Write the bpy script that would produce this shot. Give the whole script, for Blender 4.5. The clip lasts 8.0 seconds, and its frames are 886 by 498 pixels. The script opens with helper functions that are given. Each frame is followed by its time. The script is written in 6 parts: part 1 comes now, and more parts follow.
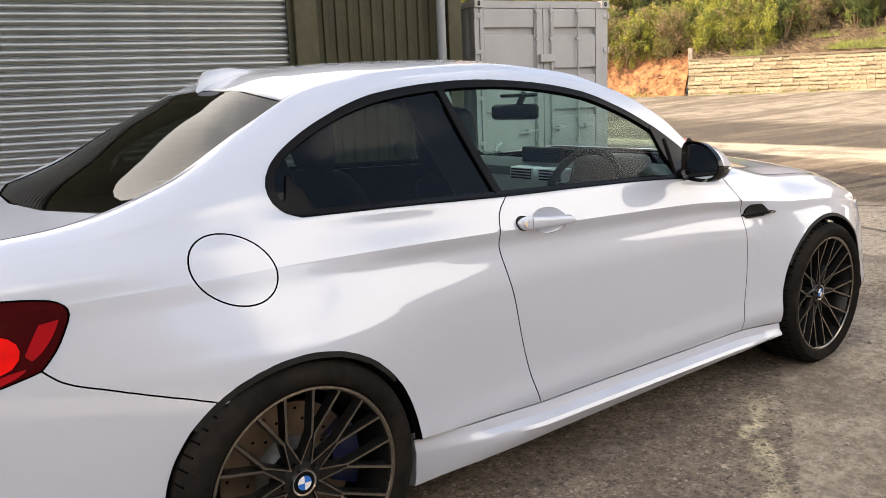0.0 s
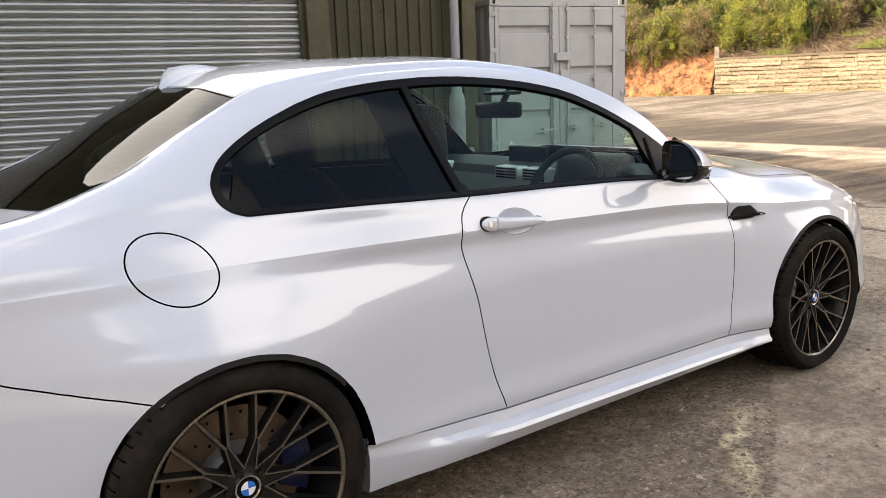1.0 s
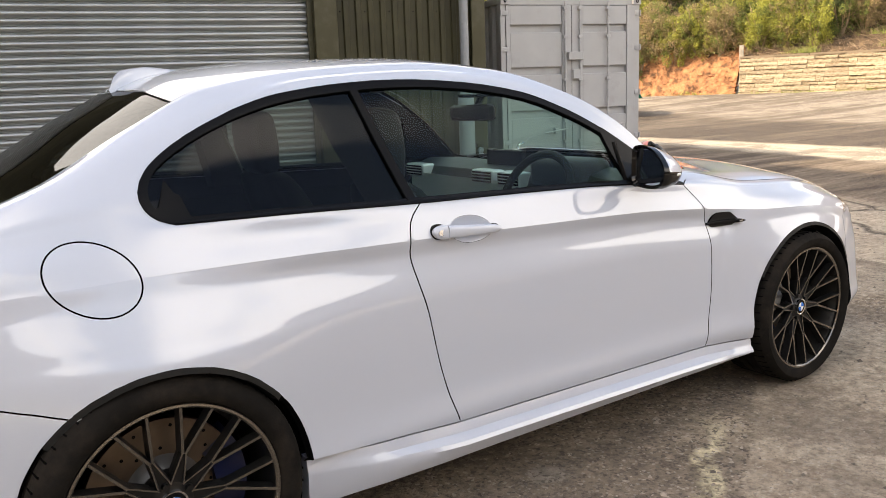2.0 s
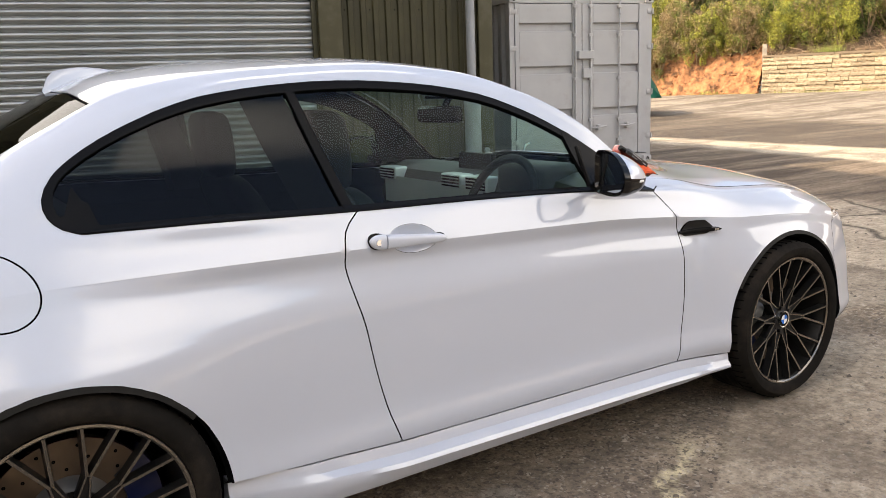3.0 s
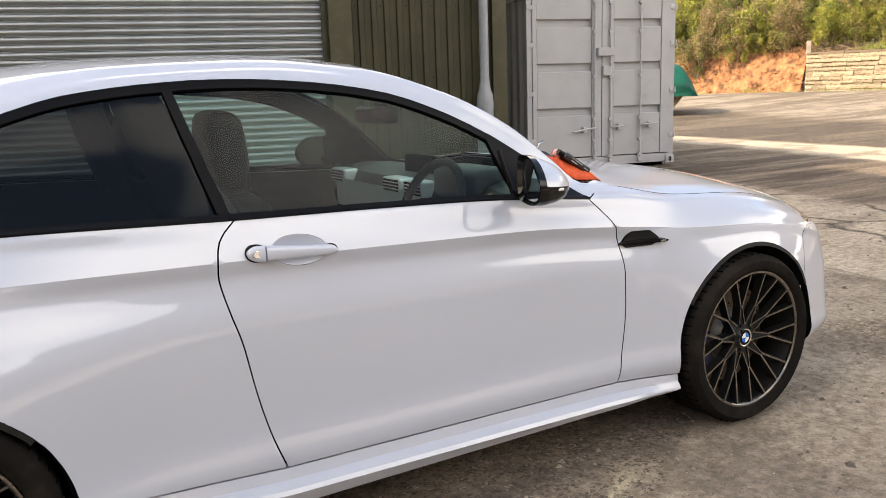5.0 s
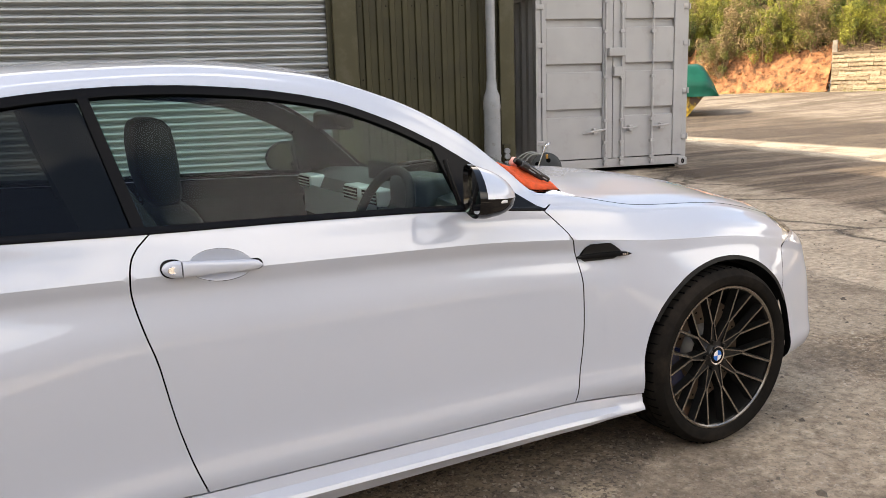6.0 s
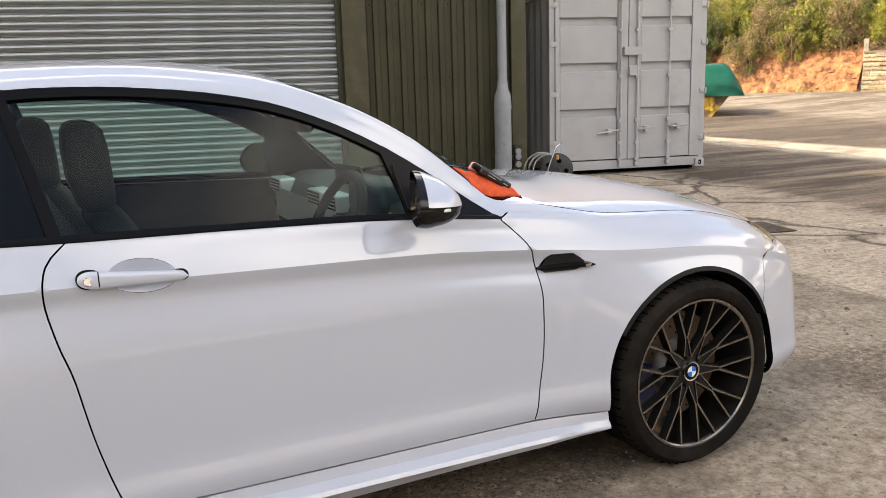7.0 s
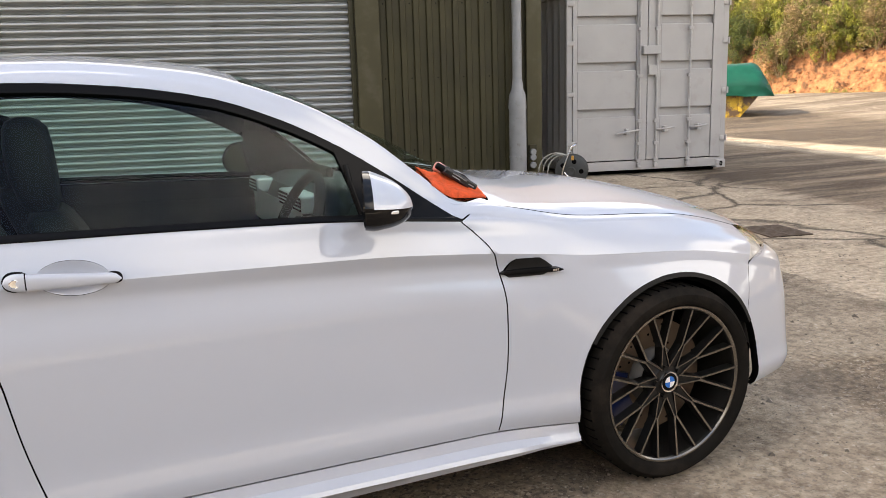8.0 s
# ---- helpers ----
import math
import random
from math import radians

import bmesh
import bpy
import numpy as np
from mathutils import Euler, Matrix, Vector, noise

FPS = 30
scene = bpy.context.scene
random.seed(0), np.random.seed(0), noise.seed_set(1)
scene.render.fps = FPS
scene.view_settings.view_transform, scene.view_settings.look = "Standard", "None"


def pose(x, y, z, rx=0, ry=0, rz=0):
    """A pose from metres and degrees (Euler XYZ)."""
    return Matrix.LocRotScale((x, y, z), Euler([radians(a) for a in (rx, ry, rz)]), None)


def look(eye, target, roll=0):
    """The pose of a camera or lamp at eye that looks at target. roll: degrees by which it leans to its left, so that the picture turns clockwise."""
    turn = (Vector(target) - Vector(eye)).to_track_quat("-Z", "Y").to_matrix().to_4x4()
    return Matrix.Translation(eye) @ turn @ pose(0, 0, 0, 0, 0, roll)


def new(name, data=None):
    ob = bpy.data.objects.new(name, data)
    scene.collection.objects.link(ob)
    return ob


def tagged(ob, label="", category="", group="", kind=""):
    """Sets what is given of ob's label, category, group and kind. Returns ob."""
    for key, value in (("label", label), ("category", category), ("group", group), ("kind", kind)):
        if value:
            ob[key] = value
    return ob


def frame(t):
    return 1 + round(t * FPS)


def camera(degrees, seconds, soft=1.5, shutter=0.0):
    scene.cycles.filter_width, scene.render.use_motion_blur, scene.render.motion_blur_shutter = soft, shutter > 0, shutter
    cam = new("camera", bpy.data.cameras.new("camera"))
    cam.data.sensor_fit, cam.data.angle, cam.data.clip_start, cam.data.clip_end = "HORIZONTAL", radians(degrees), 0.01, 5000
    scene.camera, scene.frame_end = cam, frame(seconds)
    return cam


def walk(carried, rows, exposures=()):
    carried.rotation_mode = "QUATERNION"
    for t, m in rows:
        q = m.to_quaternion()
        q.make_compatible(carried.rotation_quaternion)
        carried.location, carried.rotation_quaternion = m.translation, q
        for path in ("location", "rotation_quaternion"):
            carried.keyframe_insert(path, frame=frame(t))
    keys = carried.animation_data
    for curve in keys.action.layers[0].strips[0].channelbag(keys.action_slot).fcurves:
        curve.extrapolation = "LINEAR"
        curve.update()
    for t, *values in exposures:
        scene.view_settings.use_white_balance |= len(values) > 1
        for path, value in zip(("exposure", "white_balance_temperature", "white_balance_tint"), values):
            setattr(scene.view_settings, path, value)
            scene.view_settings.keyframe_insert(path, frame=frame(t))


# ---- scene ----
cam = camera(58.0, 8.0, soft=0.5)
PATH = [
    (0, (-0.88, -2.573, 1.307), (0.335, -1.033, 0.92), -2.3),
    (0.5, (-0.787, -2.607, 1.297), (0.402, -1.046, 0.912), -2.4),
    (1, (-0.69, -2.644, 1.294), (0.474, -1.065, 0.907), -2.2),
    (1.5, (-0.587, -2.684, 1.299), (0.552, -1.087, 0.911), -2.2),
    (3, (-0.196, -2.735, 1.3), (0.873, -1.089, 0.911), -2.1),
    (3.5, (-0.079, -2.744, 1.308), (0.968, -1.086, 0.916), -2.0),
    (4, (0.021, -2.759, 1.296), (1.047, -1.087, 0.904), -2.0),
    (4.5, (0.13, -2.779, 1.291), (1.134, -1.094, 0.899), -2.0),
    (6, (0.521, -2.807, 1.305), (1.451, -1.08, 0.913), -1.9),
    (6.5, (0.665, -2.804, 1.309), (1.566, -1.062, 0.917), -1.9),
    (7, (0.779, -2.807, 1.307), (1.65, -1.05, 0.914), -1.8),
    (7.5, (0.888, -2.812, 1.294), (1.727, -1.04, 0.902), -1.8),
    (8, (1.004, -2.811, 1.291), (1.81, -1.022, 0.901), -1.8),
]
walk(cam, [(t, look(eye, target, roll)) for t, eye, target, roll in PATH], [(0.0, 1.62, 8200, 13)])

# ---- world and light ----
world = bpy.data.worlds.new("sky")
scene.world = world
world.use_nodes = True
wt = world.node_tree
sky = wt.nodes.new("ShaderNodeTexSky")
sky.sky_type = 'NISHITA'
sky.sun_disc = False
SUN_DIR = Vector((-0.92, 0.30, 0.78)).normalized()
sky.sun_elevation = math.asin(SUN_DIR.z)
sky.sun_rotation = math.atan2(SUN_DIR.x, SUN_DIR.y)
sky.dust_density = 2.0
# broken white cloud over the whole sky
cloud = wt.nodes.new("ShaderNodeTexNoise")
cloud.inputs["Scale"].default_value, cloud.inputs["Detail"].default_value = 1.7, 7.0
cover = wt.nodes.new("ShaderNodeMapRange")
cover.inputs[1].default_value, cover.inputs[2].default_value, cover.inputs[4].default_value = 0.49, 0.60, 0.92
wt.links.new(cloud.outputs[0], cover.inputs[0])
veil = wt.nodes.new("ShaderNodeMix")
veil.data_type = 'RGBA'
veil.inputs["B"].default_value = (8.4, 8.8, 9.4, 1)
wt.links.new(cover.outputs[0], veil.inputs["Factor"])
wt.links.new(sky.outputs[0], veil.inputs["A"])
wt.links.new(veil.outputs["Result"], wt.nodes["Background"].inputs[0])
wt.nodes["Background"].inputs[1].default_value = 0.15
sun = new("sun", bpy.data.lights.new("sun", 'SUN'))
sun.data.energy, sun.data.angle, sun.data.color = 2.35, radians(0.55), (1.0, 0.93, 0.82)
sun.matrix_world = look(SUN_DIR * 60, (0, 0, 0))


# ---- materials ----
def mat(name, colour, rough=0.5, metal=0.0, vary=0.0, scale=8.0, bump=0.0, bump_scale=60.0, coat=0.0, spec=0.5,
        stain=None, stain_scale=1.5, stain_low=0.5, stain_high=0.7, island=False, obj=False):
    m = bpy.data.materials.new(name)
    m.use_nodes = True
    nt = m.node_tree
    b = nt.nodes["Principled BSDF"]
    b.inputs["Base Color"].default_value = (*colour, 1)
    b.inputs["Roughness"].default_value = rough
    b.inputs["Metallic"].default_value = metal
    b.inputs["Specular IOR Level"].default_value = spec
    b.inputs["Coat Weight"].default_value = coat
    b.inputs["Coat Roughness"].default_value = 0.03
    co = nt.nodes.new("ShaderNodeTexCoord")
    last = None
    if vary:
        n = nt.nodes.new("ShaderNodeTexNoise")
        n.inputs["Scale"].default_value, n.inputs["Detail"].default_value = scale, 6.0
        nt.links.new(co.outputs["Object"], n.inputs["Vector"])
        mr = nt.nodes.new("ShaderNodeMapRange")
        mr.inputs[1].default_value, mr.inputs[2].default_value = 0.25, 0.75
        mr.inputs[3].default_value, mr.inputs[4].default_value = 1 - vary, 1 + vary
        nt.links.new(n.outputs[0], mr.inputs[0])
        mx = nt.nodes.new("ShaderNodeVectorMath")
        mx.operation = 'SCALE'
        mx.inputs[0].default_value = colour
        nt.links.new(mr.outputs[0], mx.inputs["Scale"])
        last = mx.outputs[0]
        if island or obj:
            info = nt.nodes.new("ShaderNodeObjectInfo" if obj else "ShaderNodeNewGeometry")
            r2 = nt.nodes.new("ShaderNodeMapRange")
            r2.inputs[3].default_value, r2.inputs[4].default_value = (0.80, 1.2) if obj else (0.42, 1.5)
            nt.links.new(info.outputs["Random" if obj else "Random Per Island"], r2.inputs[0])
            m2 = nt.nodes.new("ShaderNodeVectorMath")
            m2.operation = 'SCALE'
            nt.links.new(last, m2.inputs[0])
            nt.links.new(r2.outputs[0], m2.inputs["Scale"])
            last = m2.outputs[0]
    if stain:
        n = nt.nodes.new("ShaderNodeTexNoise")
        n.inputs["Scale"].default_value, n.inputs["Detail"].default_value = stain_scale, 8.0
        n.inputs["Roughness"].default_value = 0.65
        nt.links.new(co.outputs["Object"], n.inputs["Vector"])
        mr = nt.nodes.new("ShaderNodeMapRange")
        mr.inputs[1].default_value, mr.inputs[2].default_value = stain_low, stain_high
        nt.links.new(n.outputs[0], mr.inputs[0])
        mm = nt.nodes.new("ShaderNodeMix")
        mm.data_type = 'RGBA'
        mm.inputs["A"].default_value = (*colour, 1)
        mm.inputs["B"].default_value = (*stain, 1)
        nt.links.new(mr.outputs[0], mm.inputs["Factor"])
        if last:
            nt.links.new(last, mm.inputs["A"])
        last = mm.outputs["Result"]
    if last:
        nt.links.new(last, b.inputs["Base Color"])
    if bump:
        n = nt.nodes.new("ShaderNodeTexNoise")
        n.inputs["Scale"].default_value, n.inputs["Detail"].default_value = bump_scale, 5.0
        nt.links.new(co.outputs["Object"], n.inputs["Vector"])
        bp = nt.nodes.new("ShaderNodeBump")
        bp.inputs["Strength"].default_value, bp.inputs["Distance"].default_value = bump, 0.01
        nt.links.new(n.outputs[0], bp.inputs["Height"])
        nt.links.new(bp.outputs[0], b.inputs["Normal"])
    return m


def glass_mat(name, tint, amount):
    """Thin tinted pane: part clear, part mirror-like by Fresnel."""
    m = bpy.data.materials.new(name)
    m.use_nodes = True
    nt = m.node_tree
    nt.nodes.remove(nt.nodes["Principled BSDF"])
    tr = nt.nodes.new("ShaderNodeBsdfTransparent")
    tr.inputs[0].default_value = (*[amount * c for c in tint], 1)
    gl = nt.nodes.new("ShaderNodeBsdfGlossy")
    gl.inputs["Roughness"].default_value = 0.01
    lw = nt.nodes.new("ShaderNodeLayerWeight")
    pw = nt.nodes.new("ShaderNodeMath")
    pw.operation = 'POWER'
    pw.inputs[1].default_value = 5.0
    nt.links.new(lw.outputs["Facing"], pw.inputs[0])
    fr = nt.nodes.new("ShaderNodeMapRange")
    fr.inputs[3].default_value, fr.inputs[4].default_value = 0.025, 0.7
    nt.links.new(pw.outputs[0], fr.inputs[0])
    mx = nt.nodes.new("ShaderNodeMixShader")
    nt.links.new(fr.outputs[0], mx.inputs[0])
    nt.links.new(tr.outputs[0], mx.inputs[1])
    nt.links.new(gl.outputs[0], mx.inputs[2])
    nt.links.new(mx.outputs[0], nt.nodes["Material Output"].inputs[0])
    return m


PAINT = mat("silver_paint", (0.465, 0.497, 0.565), rough=0.42, metal=0.0, coat=1.0, vary=0.03, scale=900)
PAINT.node_tree.nodes["Principled BSDF"].inputs["Coat IOR"].default_value = 1.72
PAINT.node_tree.nodes["Principled BSDF"].inputs["Coat Roughness"].default_value = 0.008
TRIM = mat("black_trim", (0.006, 0.006, 0.0065), rough=0.25, spec=0.09)
GLOSS = mat("gloss_black", (0.005, 0.005, 0.0055), rough=0.06, spec=0.3, coat=0.1)
PLASTIC = mat("black_plastic", (0.014, 0.0135, 0.013), rough=0.6, vary=0.2, scale=40, spec=0.15)
DARK = mat("dark_cavity", (0.004, 0.004, 0.004), rough=0.95, spec=0.0)
RUBBER = mat("tyre_rubber", (0.011, 0.0098, 0.0085), rough=0.9, spec=0.06, vary=0.25, scale=20, bump=0.1, bump_scale=150, stain=(0.026, 0.021, 0.017), stain_scale=6)
RIM = mat("rim_dark", (0.010, 0.0095, 0.009), rough=0.28, spec=0.3)
RIM_FACE = mat("rim_machined", (0.23, 0.21, 0.185), rough=0.26, metal=0.9)
DISC = mat("brake_disc", (0.17, 0.125, 0.09), rough=0.4, metal=0.7, vary=0.25, scale=12)
CALIPER = mat("blue_caliper", (0.003, 0.009, 0.05), rough=0.3, coat=0.3)
CHROME = mat("chrome", (0.75, 0.75, 0.76), rough=0.12, metal=1.0)
MIRROR = mat("mirror_glass", (0.8, 0.82, 0.82), rough=0.01, metal=1.0)
GLASS = glass_mat("window_glass", (0.76, 0.94, 0.88), 0.92)
LENS = glass_mat("lamp_glass", (1.0, 1.0, 1.0), 0.96)
GLASS_DARK = glass_mat("privacy_glass", (0.9, 1.0, 0.97), 0.32)
GLASS_REAR = glass_mat("rear_privacy_glass", (0.9, 1.0, 0.94), 0.16)
RED = mat("red_lens", (0.045, 0.0015, 0.003), rough=0.10, spec=0.1, coat=0.12, vary=0.25, scale=9)
RED_GLOW = mat("red_lens_inner", (0.30, 0.006, 0.010), rough=0.15, spec=0.1, coat=0.12, vary=0.15, scale=14)
LAMP = mat("headlamp_lens", (0.72, 0.71, 0.67), rough=0.12, coat=1.0, vary=0.3, scale=20)
LEATHER = mat("dark_leather", (0.009, 0.009, 0.0095), rough=0.6, spec=0.12, vary=0.2, scale=6)
DASH = mat("dash_plastic", (0.035, 0.035, 0.036), rough=0.6, spec=0.3)
SILVER_TRIM = mat("silver_trim", (0.66, 0.68, 0.68), rough=0.3, metal=0.35)
WHITE = mat("white_enamel", (0.8, 0.8, 0.8), rough=0.2)
BLUE = mat("blue_enamel", (0.02, 0.16, 0.55), rough=0.2)


# ---- helpers ----
def finish(bm, name, material, parent=None, label="", smooth=False):
    me = bpy.data.meshes.new(name)
    bmesh.ops.recalc_face_normals(bm, faces=bm.faces)
    bm.to_mesh(me)
    bm.free()
    for m in material if isinstance(material, (list, tuple)) else (material,):
        me.materials.append(m)
    if smooth:
        me.shade_smooth()
        if smooth != "all":
            me.set_sharp_from_angle(angle=radians(smooth))
    ob = new(name, me)
    if parent:
        ob.parent = parent
    if label:
        tagged(ob, label)
    return ob


def part(name, bm, material, parent, label="", smooth=False):
    return finish(bm, name, material, parent, label, smooth)


def box(bm, x0, x1, y0, y1, z0, z1, bevel=0.0, m=None, mi=0):
    mtx = Matrix.Translation(((x0 + x1) / 2, (y0 + y1) / 2, (z0 + z1) / 2)) @ Matrix.Diagonal((abs(x1 - x0), abs(y1 - y0), abs(z1 - z0), 1))
    if m:
        mtx = m @ mtx
    g = bmesh.ops.create_cube(bm, size=1, matrix=mtx)
    if bevel:
        edges = list({e for v in g["verts"] for e in v.link_edges})
        bmesh.ops.bevel(bm, geom=edges, offset=bevel, segments=2, affect='EDGES', profile=0.5)
    return g["verts"]


def tube(bm, pts, r, n=10, closed=False):
    """A round bar along points; r a number or one for each point."""
    pts = [Vector(p) for p in pts]
    rs = r if isinstance(r, (list, tuple)) else [r] * len(pts)
    rings = []
    up = Vector((0, 0, 1))
    for i, p in enumerate(pts):
        a = pts[i - 1] if i or closed else p
        b = pts[(i + 1) % len(pts)] if i + 1 < len(pts) or closed else p
        d = (b - a).normalized()
        side = d.cross(up)
        if side.length < 1e-3:
            side = d.cross(Vector((1, 0, 0)))
        side.normalize()
        v = side.cross(d)
        rings.append([bm.verts.new(p + rs[i] * (math.cos(t) * side + math.sin(t) * v)) for t in (2 * math.pi * k / n for k in range(n))])
    for i in range(len(rings) - (0 if closed else 1)):
        a, b = rings[i], rings[(i + 1) % len(rings)]
        for k in range(n):
            bm.faces.new((a[k], a[(k + 1) % n], b[(k + 1) % n], b[k]))
    if not closed:
        bm.faces.new(rings[0][::-1])
        bm.faces.new(rings[-1])


def lathe(bm, profile, n=48, m=None, closed=False):
    """Turns (radius, height) points round the local y axis."""
    rings = []
    for r, h in profile:
        ring = []
        for k in range(n):
            t = 2 * math.pi * k / n
            p = Vector((r * math.cos(t), h, r * math.sin(t)))
            ring.append(bm.verts.new(m @ p if m else p))
        rings.append(ring)
    pairs = list(zip(rings, rings[1:])) + ([(rings[-1], rings[0])] if closed else [])
    for a, b in pairs:
        for k in range(n):
            bm.faces.new((a[k], a[(k + 1) % n], b[(k + 1) % n], b[k]))
    return rings


def prism(bm, outline, d0, d1, m):
    """A flat outline (u, v) given depth from d0 to d1, set by the matrix m (u, v, depth)."""
    a = [bm.verts.new(m @ Vector((u, v, d0))) for u, v in outline]
    b = [bm.verts.new(m @ Vector((u, v, d1))) for u, v in outline]
    n = len(outline)
    fa, fb = bm.faces.new(a), bm.faces.new(b[::-1])
    for i in range(n):
        bm.faces.new((a[i], a[(i + 1) % n], b[(i + 1) % n], b[i]))
    return fa, fb


def thing(name, label, category, at=(0, 0, 0), turn=0.0, group=""):
    e = new(name)
    e.empty_display_size = 0.1
    e.matrix_basis = pose(*at, 0, 0, turn)
    return tagged(e, label, category, group)


# ---- the car's skin: one lofted half-shell that all panels are cut from ----
def pchip(xs, ys):
    xs, ys = np.array(xs, float), np.array(ys, float)
    h, d = np.diff(xs), np.diff(ys) / np.diff(xs)
    g = np.zeros(len(xs))
    for i in range(1, len(xs) - 1):
        if d[i - 1] * d[i] > 0:
            w1, w2 = 2 * h[i] + h[i - 1], h[i] + 2 * h[i - 1]
            g[i] = (w1 + w2) / (w1 / d[i - 1] + w2 / d[i])
    g[0], g[-1] = d[0], d[-1]

    def f(x):
        x = np.clip(np.asarray(x, float), xs[0], xs[-1])
        i = np.clip(np.searchsorted(xs, x, side="right") - 1, 0, len(xs) - 2)
        t = (x - xs[i]) / h[i]
        return ((1 + 2 * t) * (1 - t) ** 2 * ys[i] + t * (1 - t) ** 2 * h[i] * g[i] + t * t * (3 - 2 * t) * ys[i + 1] + t * t * (t - 1) * h[i] * g[i + 1])
    return f


def cubic(xs, ys):
    xs, ys = np.array(xs, float), np.array(ys, float)
    n, h = len(xs), np.diff(xs)
    a, r = np.zeros((n, n)), np.zeros(n)
    a[0, 0] = a[-1, -1] = 1
    for i in range(1, n - 1):
        a[i, i - 1:i + 2] = h[i - 1], 2 * (h[i - 1] + h[i]), h[i]
        r[i] = 3 * ((ys[i + 1] - ys[i]) / h[i] - (ys[i] - ys[i - 1]) / h[i - 1])
    c = np.linalg.solve(a, r)

    def f(x):
        x = np.clip(np.asarray(x, float), xs[0], xs[-1])
        i = np.clip(np.searchsorted(xs, x, side="right") - 1, 0, n - 2)
        t = x - xs[i]
        b = (ys[i + 1] - ys[i]) / h[i] - h[i] * (2 * c[i] + c[i + 1]) / 3
        return ys[i] + b * t + c[i] * t * t + (c[i + 1] - c[i]) / (3 * h[i]) * t ** 3
    return f


# flank: height fractions and half-widths; plan taper; shoulder line
FRAC = (0.0, 0.10, 0.24, 0.55, 0.66, 0.76, 0.805, 0.856, 0.872, 0.94)
HALF = (0.812, 0.831, 0.8185, 0.8115, 0.8088, 0.7915, 0.7885, 0.8025, 0.8010, 0.780)    # door: scooped under the crease
PLAIN = (0.812, 0.830, 0.8195, 0.806, 0.8015, 0.7963, 0.7948, 0.8000, 0.7990, 0.780)    # towards both ends
taper = cubic((-0.93, -0.75, -0.47, -0.2, 0.05, 0.5, 1.2, 2.1, 2.7, 3.0, 3.2, 3.35, 3.45), (0.56, 0.745, 0.878, 0.958, 0.99, 1.0, 1.0, 1.0, 1.0, 0.995, 0.955, 0.862, 0.70))
SHOULDER = ((-0.93, 0.40, 0.93), (-0.70, 0.572, 0.955), (-0.45, 0.655, 0.975), (-0.2, 0.720, 0.99), (0.05, 0.752, 0.998), (0.3, 0.770, 0.996), (0.6, 0.767, 0.986), (0.95, 0.762, 0.974),
            (1.3, 0.765, 0.961), (1.55, 0.768, 0.952), (1.75, 0.772, 0.943), (1.95, 0.772, 0.925), (2.12, 0.768, 0.905), (2.4, 0.765, 0.868), (2.75, 0.762, 0.842), (3.05, 0.735, 0.782), (3.3, 0.64, 0.70), (3.45, 0.5, 0.64))
GLASS_MID = ((-0.93, 0.375, 0.955), (-0.70, 0.543, 0.98), (-0.45, 0.627, 1.0), (-0.2, 0.685, 1.05), (0.05, 0.695, 1.09), (0.3, 0.672, 1.13), (0.6, 0.66, 1.15), (0.95, 0.655, 1.155),
             (1.3, 0.668, 1.13), (1.55, 0.69, 1.08), (1.75, 0.717, 1.01), (1.95, 0.738, 0.95), (2.12, 0.748, 0.932), (2.4, 0.748, 0.885), (2.75, 0.745, 0.858), (3.05, 0.712, 0.793), (3.3, 0.61, 0.715), (3.45, 0.46, 0.65))
GLASS_TOP = ((-0.93, 0.36, 0.965), (-0.70, 0.522, 0.99), (-0.45, 0.603, 1.012), (-0.2, 0.64, 1.088), (0.05, 0.635, 1.175), (0.3, 0.605, 1.262), (0.6, 0.573, 1.325), (0.95, 0.563, 1.34),
             (1.3, 0.585, 1.30), (1.55, 0.632, 1.205), (1.75, 0.680, 1.095), (1.95, 0.715, 0.968), (2.12, 0.726, 0.947), (2.4, 0.72, 0.894), (2.75, 0.715, 0.867), (3.05, 0.688, 0.804), (3.3, 0.585, 0.724), (3.45, 0.43, 0.656))
RAIL = ((-0.93, 0.34, 0.972), (-0.70, 0.498, 0.996), (-0.45, 0.58, 1.02), (-0.2, 0.60, 1.10), (0.05, 0.588, 1.212), (0.3, 0.562, 1.306), (0.6, 0.537, 1.357), (0.95, 0.527, 1.371),
        (1.3, 0.552, 1.34), (1.55, 0.606, 1.252), (1.75, 0.662, 1.138), (1.90, 0.692, 1.030), (2.01, 0.708, 0.957), (2.12, 0.712, 0.949), (2.4, 0.69, 0.907), (2.75, 0.68, 0.88), (3.05, 0.65, 0.819), (3.3, 0.545, 0.734), (3.45, 0.4, 0.66))
DITCH = ((-0.93, 0.31, 0.978), (-0.70, 0.467, 1.0), (-0.45, 0.55, 1.025), (-0.2, 0.56, 1.098), (0.05, 0.538, 1.230), (0.3, 0.505, 1.340), (0.6, 0.49, 1.382), (0.95, 0.485, 1.394),
         (1.3, 0.515, 1.362), (1.55, 0.58, 1.283), (1.75, 0.643, 1.172), (1.90, 0.675, 1.052), (2.01, 0.695, 0.967), (2.12, 0.69, 0.955), (2.4, 0.64, 0.922), (2.75, 0.62, 0.893), (3.05, 0.59, 0.835), (3.3, 0.5, 0.745), (3.45, 0.36, 0.665))
